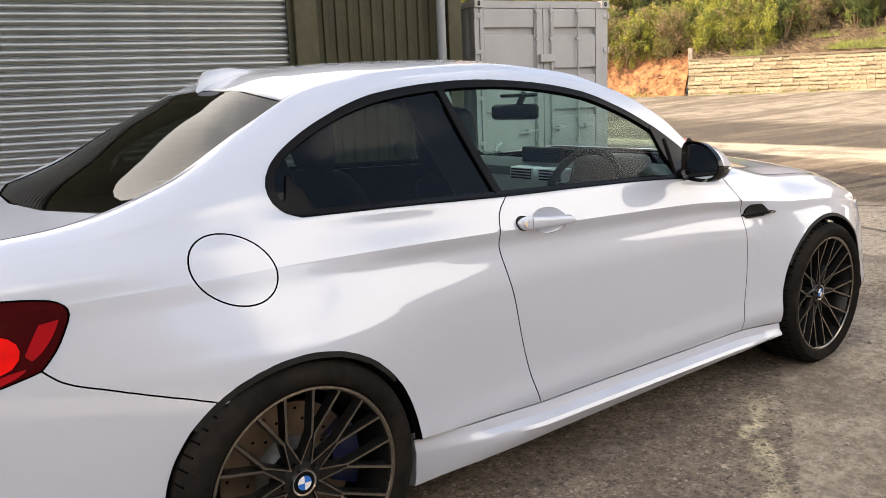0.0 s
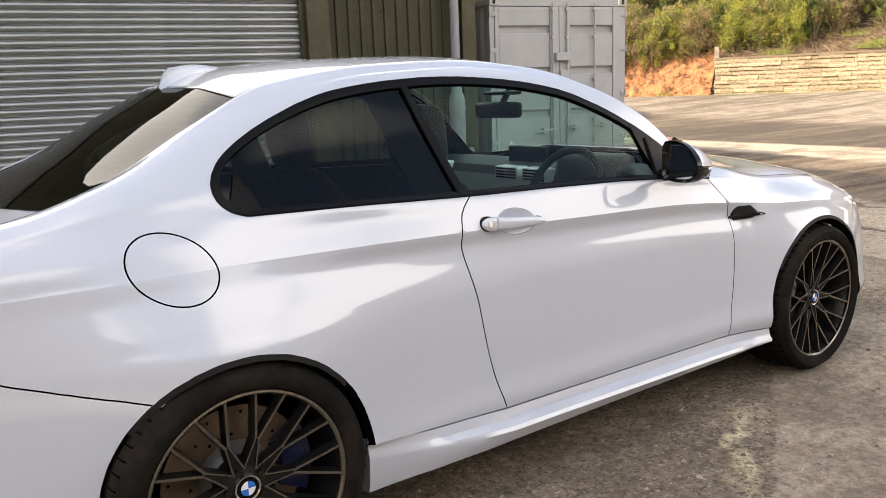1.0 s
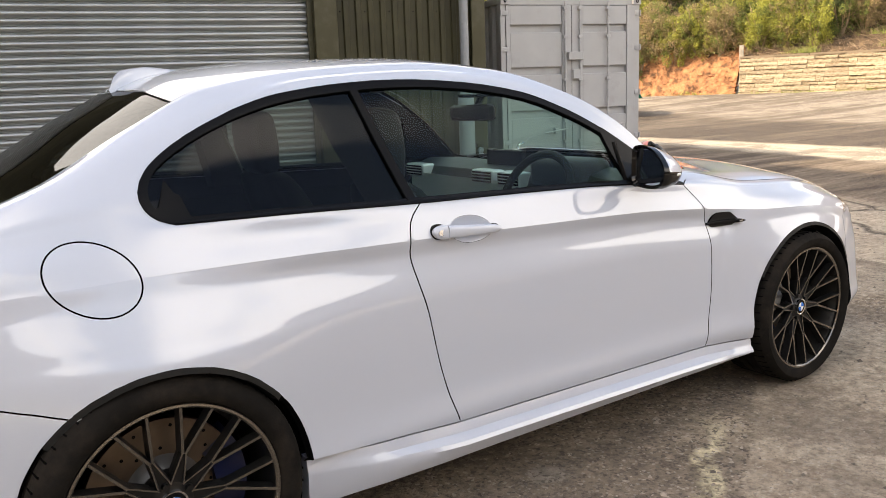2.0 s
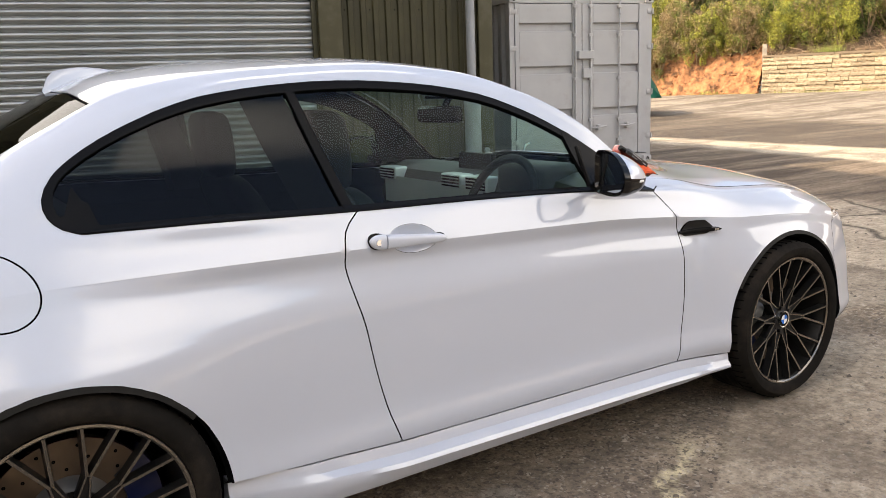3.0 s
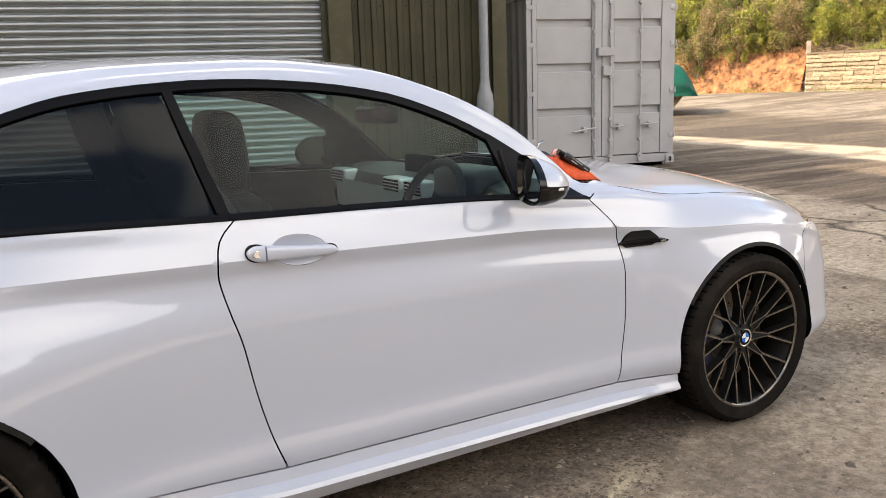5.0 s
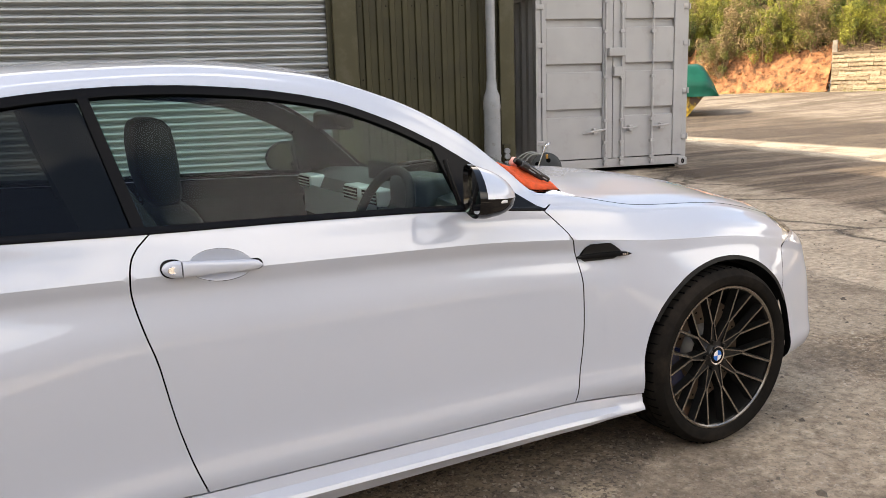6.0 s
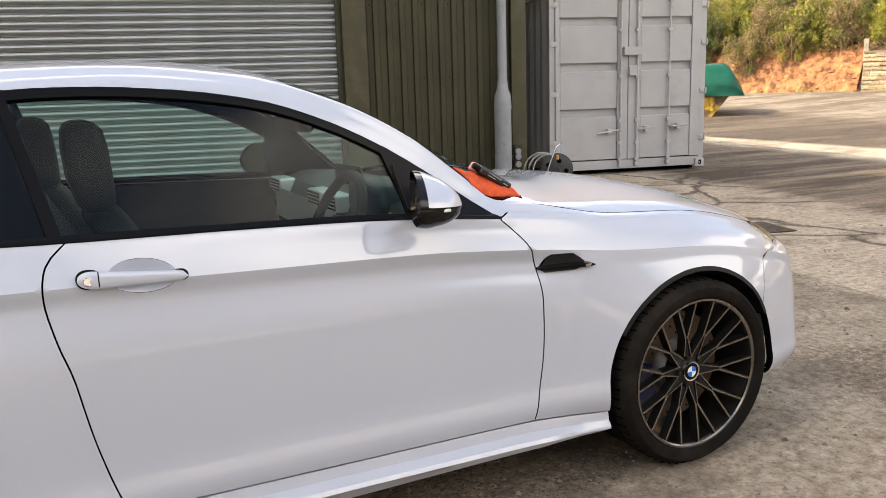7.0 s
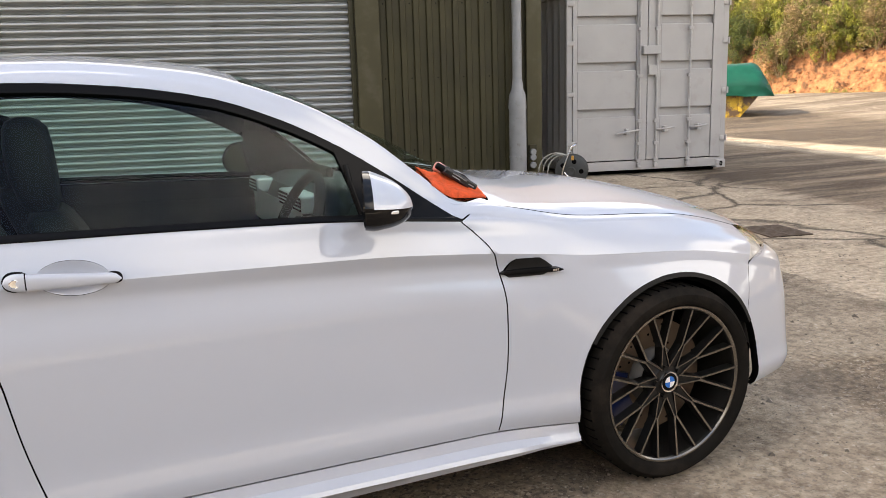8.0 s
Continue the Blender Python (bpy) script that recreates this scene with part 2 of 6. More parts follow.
ROOF_QUARTER = ((-0.93, 0.2, 0.985), (-0.70, 0.25, 1.008), (-0.45, 0.28, 1.034), (-0.2, 0.3, 1.127), (0.05, 0.3, 1.268), (0.3, 0.28, 1.379), (0.6, 0.27, 1.411), (0.95, 0.27, 1.419),
                (1.3, 0.28, 1.393), (1.55, 0.3, 1.325), (1.75, 0.32, 1.228), (1.95, 0.34, 1.12), (2.12, 0.35, 1.03), (2.4, 0.34, 0.962), (2.75, 0.33, 0.93), (3.05, 0.32, 0.868), (3.3, 0.28, 0.77), (3.45, 0.2, 0.675))
CENTRE = ((-0.93, 0, 0.987), (-0.70, 0, 1.01), (-0.45, 0, 1.037), (-0.2, 0, 1.137), (0.05, 0, 1.280), (0.3, 0, 1.390), (0.6, 0, 1.421), (0.95, 0, 1.427),
          (1.3, 0, 1.40), (1.55, 0, 1.345), (1.75, 0, 1.255), (1.95, 0, 1.15), (2.12, 0, 1.06), (2.4, 0, 0.972), (2.75, 0, 0.94), (3.05, 0, 0.878), (3.3, 0, 0.778), (3.45, 0, 0.678))
LINES = [(cubic([p[0] for p in t], [p[1] for p in t]), pchip([p[0] for p in t], [p[2] for p in t])) for t in (SHOULDER, GLASS_MID, GLASS_TOP, RAIL, DITCH, ROOF_QUARTER, CENTRE)]
SILL = 0.25
LAST = 17.0  # flank 0-9, shoulder 10, glass foot 11, glass mid 12, glass top 13, rail 14, ditch 15, quarter 16, centre 17


def smoothstep(a, b, v):
    t = np.clip((v - a) / (b - a), 0, 1)
    return t * t * (3 - 2 * t)


def skin(x, s, inset=0.0):
    """Points of the right half of the shell, for arrays of x and of the section's parameter s."""
    x, s = np.atleast_1d(np.asarray(x, float)), np.atleast_1d(np.asarray(s, float))
    top_w, top_z = LINES[0][0](x), LINES[0][1](x)
    ws, zs = [], []
    scoop = smoothstep(0.05, 0.50, x) * (1 - smoothstep(2.05, 2.35, x))
    for f, w0, w1 in zip(FRAC, PLAIN, HALF):
        w = w0 + scoop * (w1 - w0)
        z = SILL + f * (top_z - SILL)
        full = w * taper(x)
        mix = f ** 5
        flare = 0.100 * np.exp(-(x / 0.40) ** 2) * (1 - smoothstep(0.62, 0.99, z)) + 0.095 * np.exp(-((x - 2.69) / np.where(x > 2.69, 0.43, 0.36)) ** 2) * (1 - smoothstep(0.50, 0.98, z))
        # crease that runs down and back from the gill
        d = x - (2.275 - 0.42 * (0.765 - z))
        ridge = np.where(d < 0, np.exp(-(d / 0.035) ** 2), np.exp(-(d / 0.16) ** 2))
        flare = flare + 0.008 * ridge * smoothstep(0.46, 0.66, z) * (1 - smoothstep(0.755, 0.80, z)) * (x > 1.9)
        ws.append((1 - mix) * full + mix * np.minimum(full, top_w + 0.03) + flare)
        zs.append(z)
    ws.append(top_w)
    zs.append(top_z)
    mw, mz = LINES[1][0](x), LINES[1][1](x)
    win = smoothstep(-0.02, 0.10, x) * (1 - smoothstep(1.88, 2.04, x))
    ws.append(top_w + (0.5 - 0.34 * win) * (mw - top_w))
    zs.append(top_z + (0.5 - 0.40 * win) * (mz - top_z))
    for fw, fz in LINES[1:]:
        ws.append(fw(x))
        zs.append(fz(x))
    ws, zs = np.array(ws), np.array(zs)
    i = np.clip(np.floor(s).astype(int), 0, int(LAST) - 1)
    t, n = s - i, np.arange(len(x))

    # the roof's middle mirrors itself, so that it stays smooth
    ext_w = np.vstack([ws, -ws[-2:-1]])
    ext_z = np.vstack([zs, zs[-2:-1]])

    def cr2(v, e):
        a = np.where(i > 0, e[np.maximum(i - 1, 0), n], 2 * e[i, n] - e[i + 1, n])
        b, c, d = e[i, n], e[i + 1, n], e[np.minimum(i + 2, len(e) - 1), n]
        m0, m1 = 0.5 * (c - a), np.where(i == 10, (d - c) * short[0], np.where(i == 14, (d - c) * short[1], 0.5 * (d - b)))
        return b + m0 * t + (3 * (c - b) - 2 * m0 - m1) * t * t + (2 * (b - c) + m0 + m1) * t ** 3
    short = [np.hypot(ws[k + 1] - ws[k], zs[k + 1] - zs[k]) / (np.hypot(ws[k + 2] - ws[k + 1], zs[k + 2] - zs[k + 1]) + 1e-9) for k in (10, 14)]
    return np.stack([x, -cr2(ws, ext_w), cr2(zs, ext_z)], 1)


def skin_normals(x, s):
    x, s = np.asarray(x, float), np.asarray(s, float)
    e = 0.004
    dx = skin(x + e, s) - skin(x - e, s)
    s0, s1 = np.clip(s - 0.04, 0, LAST), np.clip(s + 0.04, 0, LAST)
    ds = skin(x, s1) - skin(x, s0)
    nn = np.cross(dx, ds)
    nn /= np.linalg.norm(nn, axis=1)[:, None] + 1e-12
    return nn  # outward: right and up


S_GRID = np.linspace(0, LAST, 1701)


def s_at(x, z=None, w=None, lo=0.0, hi=None):
    p = skin(np.full(len(S_GRID), x), S_GRID)
    hi = hi or (15.0 if z is not None else LAST)
    ok = (S_GRID >= lo) & (S_GRID <= hi)
    v = (p[:, 2] - z) if z is not None else (-p[:, 1] - w)
    return float(S_GRID[ok][np.argmin(np.abs(v[ok]))])


def smooth_path(pts, step=0.02):
    """A Catmull-Rom line through points of the plane, in even steps."""
    p = [np.array(q, float) for q in pts]
    if len(p) == 2:
        n = max(1, int(np.linalg.norm(p[1] - p[0]) / step))
        return [p[0] + (p[1] - p[0]) * k / n for k in range(n + 1)]
    out = [p[0]]
    for i in range(len(p) - 1):
        a, b, c, d = p[max(i - 1, 0)], p[i], p[i + 1], p[min(i + 2, len(p) - 1)]
        n = max(2, int(np.linalg.norm(c - b) / step))
        for k in range(1, n + 1):
            t = k / n
            out.append(0.5 * (2 * b + (c - a) * t + (2 * a - 5 * b + 4 * c - d) * t * t + (3 * b - a - 3 * c + d) * t ** 3))
    return out


def xz(*pts, lo=0.0, hi=None):
    """A line on the skin from points (x, height)."""
    return [(q[0], s_at(q[0], z=q[1], lo=lo, hi=hi)) for q in smooth_path(pts)]


def xw(*pts, lo=10.0):
    """A line on the skin from points (x, half-width)."""
    return [(q[0], s_at(q[0], w=q[1], lo=lo)) for q in smooth_path(pts)]


def xs_line(s, x0, x1, step=0.03):
    n = max(2, int(abs(x1 - x0) / step))
    return [(x0 + (x1 - x0) * k / n, s) for k in range(n + 1)]


def arc(cx, cz, r, a0, a1, n=40):
    out = []
    for k in range(n + 1):
        a = radians(a0 + (a1 - a0) * k / n)
        x, z = cx + r * math.cos(a), cz + r * math.sin(a)
        out.append((x, s_at(x, z=z, hi=10.0)))
    return out


def loop(*lines):
    out = []
    for ln in lines:
        for q in ln:
            if not out or math.hypot(q[0] - out[-1][0], (q[1] - out[-1][1]) * 0.06) > 0.003:
                out.append(q)
    if math.hypot(out[0][0] - out[-1][0], (out[0][1] - out[-1][1]) * 0.06) < 0.003:
        out.pop()
    return out


SCALE_S = 0.06  # metres, about, for one step of s


def inside(poly, px, py):
    hit = np.zeros(len(px), bool)
    n = len(poly)
    for i in range(n):
        x0, y0 = poly[i]
        x1, y1 = poly[(i + 1) % n]
        if y0 == y1:
            continue
        c = ((y0 > py) != (y1 > py)) & (px < (x1 - x0) * (py - y0) / (y1 - y0) + x0)
        hit ^= c
    return hit


def inset_loop(poly, d):
    """Moves a closed outline inwards by d."""
    p = np.array(poly)
    area = 0.5 * np.sum(p[:, 0] * np.roll(p[:, 1], -1) - np.roll(p[:, 0], -1) * p[:, 1])
    e = np.roll(p, -1, 0) - p
    n = np.stack([-e[:, 1], e[:, 0]], 1) / (np.linalg.norm(e, axis=1)[:, None] + 1e-9) * np.sign(area)
    m = n + np.roll(n, 1, 0)
    m /= np.linalg.norm(m, axis=1)[:, None] + 1e-9
    k = d / np.clip(np.sum(m * n, 1), 0.4, 1)
    return p + m * k[:, None]


def inset_skin(ring, d):
    """Moves an outline of (x, s) inwards by d metres measured on the skin."""
    flat = np.array([(x, s * SCALE_S) for x, s in ring])
    s_all = flat[:, 1] / SCALE_S
    s_lo, s_hi = np.clip(s_all - 0.05, 0, LAST), np.clip(s_all + 0.05, 0, LAST)
    metric = np.linalg.norm(skin(flat[:, 0], s_hi) - skin(flat[:, 0], s_lo), axis=1) / (s_hi - s_lo)
    moved = inset_loop(flat, d) - flat
    moved[:, 1] *= np.clip(SCALE_S / metric, 0.15, 4.0)
    return [(x, y / SCALE_S) for x, y in flat + moved]


def panel(name, outline, material, parent, label="", holes=(), gap=0.0022, lip=0.016, lift=0.0, step=0.03, sides=(-1,), mid=False, edge=None):
    """Cuts a panel from the skin along an outline of (x, s). sides: -1 the right, +1 the left; mid: both halves as one mesh."""
    from mathutils.geometry import delaunay_2d_cdt
    rings = []
    for k, ring in enumerate((outline, *holes)):
        flat = np.array([(x, s * SCALE_S) for x, s in ring])
        moved = inset_loop(flat, gap if k == 0 else -gap) - flat
        s_all = flat[:, 1] / SCALE_S
        s_lo, s_hi = np.clip(s_all - 0.05, 0, LAST), np.clip(s_all + 0.05, 0, LAST)
        metric = np.linalg.norm(skin(flat[:, 0], s_hi) - skin(flat[:, 0], s_lo), axis=1) / (s_hi - s_lo)
        moved[:, 1] *= np.clip(SCALE_S / metric, 0.2, 4.0)
        rings.append(flat + moved)
    if mid:
        rings[0][:, 1] = np.minimum(rings[0][:, 1], LAST * SCALE_S)
        for i, (x, s) in enumerate(outline):
            if s >= LAST - 1e-6:
                rings[0][i, 1] = LAST * SCALE_S
    allp = np.vstack(rings)
    x0, x1, y0, y1 = allp[:, 0].min(), allp[:, 0].max(), allp[:, 1].min(), allp[:, 1].max()
    gx, gy = np.meshgrid(np.arange(x0 + step / 2, x1, step), np.arange(y0 + step / 3, y1, step * 0.4))
    gx, gy = gx.ravel(), gy.ravel()
    keep = inside(rings[0], gx, gy)
    for h in rings[1:]:
        keep &= ~inside(h, gx, gy)
    gx, gy = gx[keep], gy[keep]
    d = np.min(np.hypot(gx[:, None] - allp[None, :, 0], gy[:, None] - allp[None, :, 1]), axis=1) if len(gx) else np.zeros(0)
    gx, gy = gx[d > step * 0.28], gy[d > step * 0.28]
    verts = [Vector(p) for p in allp] + [Vector(p) for p in zip(gx, gy)]
    edges, o = [], 0
    for r in rings:
        edges += [(o + i, o + (i + 1) % len(r)) for i in range(len(r))]
        o += len(r)
    vv, _, ff, _, _, _ = delaunay_2d_cdt(verts, edges, [], 0, 1e-5)
    vv = np.array([tuple(v) for v in vv])
    fc = np.array([vv[list(f)].mean(0) for f in ff])
    ok = inside(rings[0], fc[:, 0], fc[:, 1])
    for h in rings[1:]:
        ok &= ~inside(h, fc[:, 0], fc[:, 1])
    faces = [tuple(f) for f, k in zip(ff, ok) if k]
    s = np.clip(vv[:, 1] / SCALE_S, 0, LAST)
    pts, nrm = skin(vv[:, 0], s), skin_normals(vv[:, 0], s)
    pts = pts + nrm * lift
    made = []
    for group in ((-1, 1),) if mid else [(k,) for k in sides]:
        v_all, n_all, f_all, lips = [], [], [], []
        for k in group:
            flip = np.array([1, -k, 1])
            o = len(v_all)
            cnt = {}
            for f in faces:
                for a, b in zip(f, f[1:] + f[:1]):
                    cnt[frozenset((a, b))] = cnt.get(frozenset((a, b)), 0) + 1
            v_all += [tuple(p) for p in pts * flip]
            n_all += [tuple(p) for p in nrm * flip]
            area = [np.cross(pts[f[1]] - pts[f[0]], pts[f[2]] - pts[f[0]]) @ nrm[f[0]] for f in faces]
            ordered = [f if (a > 0) == (k < 0) else f[::-1] for f, a in zip(faces, area)]
            f_all += [tuple(o + i for i in f) for f in ordered]
            if lip:
                low = {}
                for f in ordered:
                    for a, b in zip(f, f[1:] + f[:1]):
                        if cnt[frozenset((a, b))] == 1 and not (mid and s[a] > LAST - 0.01 and s[b] > LAST - 0.01):
                            q = []
                            for i in (a, b):
                                if i not in low:
                                    low[i] = (len(v_all), len(v_all) + 1)
                                    v_all.append(tuple(pts[i] * flip))
                                    v_all.append(tuple((pts[i] - nrm[i] * lip) * flip))
                                    side = nrm[i] * flip
                                    n_all += [tuple(side), tuple(side)]
                                q.append(low[i])
                            lips.append(len(f_all))
                            f_all.append((q[0][0], q[0][1], q[1][1], q[1][0]))
        me = bpy.data.meshes.new(name)
        me.from_pydata(v_all, [], f_all)
        me.materials.append(material)
        if lips:
            # near-black lips by default: the shut lines' shade is put into the colour
            me.materials.append(edge or DARK)
            for i in lips:
                me.polygons[i].material_index = 1
        me.shade_smooth()
        me.normals_split_custom_set_from_vertices(n_all)
        me.update()
        ob = new(name, me)
        ob.parent = parent
        if label:
            tagged(ob, label)
        made.append(ob)
    return made


car = thing("car", "silver-white two-door sports coupe with black trim parked on the yard", "car")

# main cut lines, shared between neighbouring panels
DOOR_REAR = xz((0.805, 0.980), (0.757, 0.93), (0.745, 0.85), (0.763, 0.75), (0.788, 0.66), (0.815, 0.51), (0.845, 0.39), (0.876, 0.300), hi=11.0)
DOOR_FRONT = xz((2.06, 0.282), (2.098, 0.47), (2.106, 0.62), (2.10, 0.72), (2.072, 0.82), (2.03, 0.875), (1.985, 0.916), hi=11.0)
DOOR_FOOT = xz((0.876, 0.300), (2.06, 0.282))
BELT = xz((0.10, 1.004), (0.41, 0.997), (0.805, 0.980), (1.22, 0.969), (1.66, 0.951), (1.985, 0.916), lo=10.0, hi=11.0)
belt_s = np.array([q[1] for q in BELT])
belt_s = np.convolve(np.pad(belt_s, 5, mode="edge"), np.ones(11) / 11, mode="valid")
BELT = [(q[0], float(v)) for q, v in zip(BELT, belt_s)]


def belt_at(x):
    return float(np.interp(x, [q[0] for q in BELT], [q[1] for q in BELT]))


DOOR_REAR = [(0.805, belt_at(0.805))] + [q for q in DOOR_REAR if q[1] < belt_at(q[0]) - 0.15]
DOOR_FRONT = [q for q in DOOR_FRONT if q[1] < belt_at(q[0]) - 0.15] + [BELT[-1]]
ARCH_R, ARCH_F = (0.008, 0.333, 0.352), (2.698, 0.330, 0.366)
DLO_TOP = xz((0.10, 1.004), (0.062, 1.017), (0.036, 1.045), (0.032, 1.086), (0.062, 1.134), (0.13, 1.184), (0.22, 1.230), (0.347, 1.279), (0.483, 1.312), (0.70, 1.334), (0.906, 1.338), (1.108, 1.325),
             (1.26, 1.304), (1.39, 1.273), (1.52, 1.222), (1.62, 1.171), (1.71, 1.116), (1.84, 1.026), (1.985, 0.916), lo=10.0, hi=14.5)
DLO_TOP = [BELT[0]] + [q for q in DLO_TOP[1:-1] if q[1] > belt_at(q[0]) + 0.05] + [BELT[-1]]
UPPER_EDGE = xs_line(15.0, -0.34, 2.07)
HOOD_LINE = xw((2.12, 0.716), (2.2, 0.722), (2.4, 0.72), (2.75, 0.715), (3.05, 0.69))
BUMPER_REAR_LINE = xz((-0.540, 0.735), (-0.515, 0.712), (-0.485, 0.695), (-0.40, 0.668), (-0.226, 0.618), (-0.18, 0.603))
QUARTER_FOOT = xz((0.352, 0.350), (0.55, 0.325), (0.876, 0.300))
FENDER_FOOT = xz((2.06, 0.282), (2.333, 0.262))
a0 = math.degrees(math.atan2(0.603 - ARCH_R[1], -0.18 - ARCH_R[0]))
ARCH_REAR_CURVE = arc(*ARCH_R, a0, math.degrees(math.atan2(0.35 - ARCH_R[1], 0.344)))
LAMP_TOP = xz((-0.60, 0.897), (-0.72, 0.905), (-0.88, 0.90))
LAMP_FOOT = xz((-0.88, 0.655), (-0.70, 0.688), (-0.60, 0.714), (-0.540, 0.735))
tail_edge = xz((-0.540, 0.735), (-0.508, 0.772), (-0.484, 0.815), (-0.470, 0.852), (-0.478, 0.874), (-0.505, 0.887), (-0.55, 0.894), (-0.60, 0.897))
FUEL = [(-0.109 + 0.102 * math.cos(t), 0.904 + 0.084 * math.sin(t) - 0.018 * math.cos(t)) for t in np.linspace(0, 2 * math.pi, 41)[:-1]]
FUEL = [(x, s_at(x, z=z, hi=12)) for x, z in FUEL]

QUARTER = loop(DOOR_REAR[::-1], BELT[::-1][len([q for q in BELT if q[0] > 0.805]):], DLO_TOP, [(2.052, 12.5), (2.068, 14.6), (2.07, 15.0)], UPPER_EDGE[::-1],
               xs_line(15.0, -0.34, -0.88), LAMP_TOP[::-1], tail_edge[::-1], BUMPER_REAR_LINE, ARCH_REAR_CURVE, QUARTER_FOOT)
DOOR = loop(DOOR_REAR, DOOR_FOOT, DOOR_FRONT, [q for q in BELT if q[0] > 0.805][::-1])
a1 = math.degrees(math.atan2(0.265 - ARCH_F[1], -0.345))
ARCH_FRONT_CURVE = arc(*ARCH_F, a1 + 360 if a1 < 0 else a1, 32)
FENDER = loop(DOOR_FRONT[::-1], FENDER_FOOT, ARCH_FRONT_CURVE, xz((3.008, 0.524), (3.03, 0.60), (3.045, 0.677)), xz((3.045, 0.677), (3.080, 0.738)), [(3.09, 12.8)], HOOD_LINE[::-1], [(2.068, 14.6), (2.052, 12.5)])

HANDLE = [(0.965 + 0.078 * math.cos(t), 0.886 - 0.07 * 0.078 * math.cos(t) + 0.040 * math.sin(t)) for t in np.linspace(0, 2 * math.pi, 33)[:-1]]
HANDLE = [(x, s_at(x, z=z, hi=11)) for x, z in HANDLE]
DLO = loop(BELT, DLO_TOP[::-1])
doors = panel("door", DOOR, PAINT, car, "long coupe door skin", holes=[HANDLE], sides=(-1, 1))
quarters = panel("quarter_panel", QUARTER, PAINT, car, "rear wing with roof rail and pillars", holes=[FUEL], sides=(-1, 1))
panel("fuel_flap", FUEL, PAINT, quarters[0], "round fuel flap")
wings = panel("front_wing", FENDER, PAINT, car, sides=(-1, 1))
BUMPER_R = loop(BUMPER_REAR_LINE[::-1], LAMP_FOOT[::-1], [(-0.88, 0.3)], xs_line(0.3, -0.88, -0.32), arc(*ARCH_R, 184, a0, 20))
panel("rear_bumper", BUMPER_R, PAINT, car, sides=(-1, 1))
BUMPER_F = loop(xz((3.008, 0.524), (3.03, 0.60), (3.045, 0.677)), [(3.2, 9.4), (3.42, 9.4), (3.42, 0.2)], xs_line(0.2, 3.42, 3.03), arc(*ARCH_F, -10, 32, 20))
panel("front_bumper", BUMPER_F, PAINT, car, gap=0.0006, sides=(-1, 1))
LAMP_LINE = loop(xz((3.045, 0.677), (3.080, 0.738)), [(3.092, 12.8), (3.145, 13.17), (3.36, 14.75), (3.36, 9.6), (3.2, 9.4)])
lamps = panel("headlamp", LAMP_LINE, LENS, car, "clear headlamp lens", lip=0.0, sides=(-1, 1))
BOWL = [(x, y / SCALE_S) for x, y in inset_loop([(x, s * SCALE_S) for x, s in LAMP_LINE], 0.007)]
for k, h in enumerate(lamps):
    panel("lamp_reflector", BOWL, LAMP, h, "pale headlamp reflector", gap=0.0, lift=-0.012, lip=0.006, sides=((-1, 1)[k],))
TAIL_LINE = loop(tail_edge, LAMP_TOP, LAMP_FOOT)
tails = panel("tail_lamp", TAIL_LINE, RED, car, "red tail lamp lens", lift=0.004, sides=(-1, 1))
HOOD = loop(HOOD_LINE, [(3.09, 12.8), (3.14, 13.2), (3.36, 14.8), (3.36, LAST)], xs_line(LAST, 3.36, 2.3), [(2.2, 16.0), (2.135, 15.2), (2.11, 14.6)])
panel("bonnet", HOOD, PAINT, car, mid=True, lip=0.012)
ROOF = loop(xs_line(15.012, 0.19, 1.43), [(1.45, 16.0), (1.47, LAST)], xs_line(LAST, 1.47, 0.17), [(0.175, 16.0)])
panel("roof", ROOF, PAINT, car, mid=True, lip=0.006, edge=PAINT)
panel("headliner", ROOF, DASH, car, "dark roof lining", mid=True, gap=-0.01, lift=-0.03, lip=0.0)
SCREEN = loop(xs_line(15.02, 1.44, 2.07), [(2.18, 16.0), (2.28, LAST)], xs_line(LAST, 2.28, 1.49), [(1.47, 16.0)])
screen_glass = panel("windscreen", SCREEN, GLASS, car, mid=True, lip=0.0)
COWL = loop([(2.06, 15.2), (2.17, 16.0), (2.26, LAST), (2.36, LAST), (2.27, 16.0), (2.15, 15.3)])
panel("cowl", COWL, PLASTIC, car, "black scuttle panel below the windscreen", gap=0.0, lift=-0.012, lip=0.0, mid=True)
BACKLIGHT = loop(xs_line(15.015, -0.332, 0.184), [(0.170, 16.0), (0.165, LAST)], xs_line(LAST, 0.165, -0.432), [(-0.408, 16.0)])
panel("rear_window", BACKLIGHT, GLASS_REAR, car, "dark tinted rear window", mid=True, lip=0.0, lift=-0.002)
BOOT = loop(xs_line(15.010, -0.90, -0.337), [(-0.412, 16.0), (-0.436, LAST)], xs_line(LAST, -0.436, -0.90))
panel("boot_lid", BOOT, PAINT, car, mid=True)
RED_REFLECTOR = mat("red_reflector", (0.75, 0.010, 0.010), rough=0.12, spec=0.1, coat=0.15, vary=0.3, scale=12)
TAIL_WEDGE = loop(xz((-0.553, 0.760), (-0.530, 0.778), (-0.505, 0.812), (-0.490, 0.845)), xz((-0.490, 0.845), (-0.530, 0.838)), xz((-0.530, 0.838), (-0.556, 0.790), (-0.565, 0.772)))
TAIL_BOWL = loop(xz((-0.80, 0.705), (-0.66, 0.726), (-0.592, 0.748), (-0.572, 0.785), (-0.59, 0.815), (-0.64, 0.824), (-0.80, 0.82)))
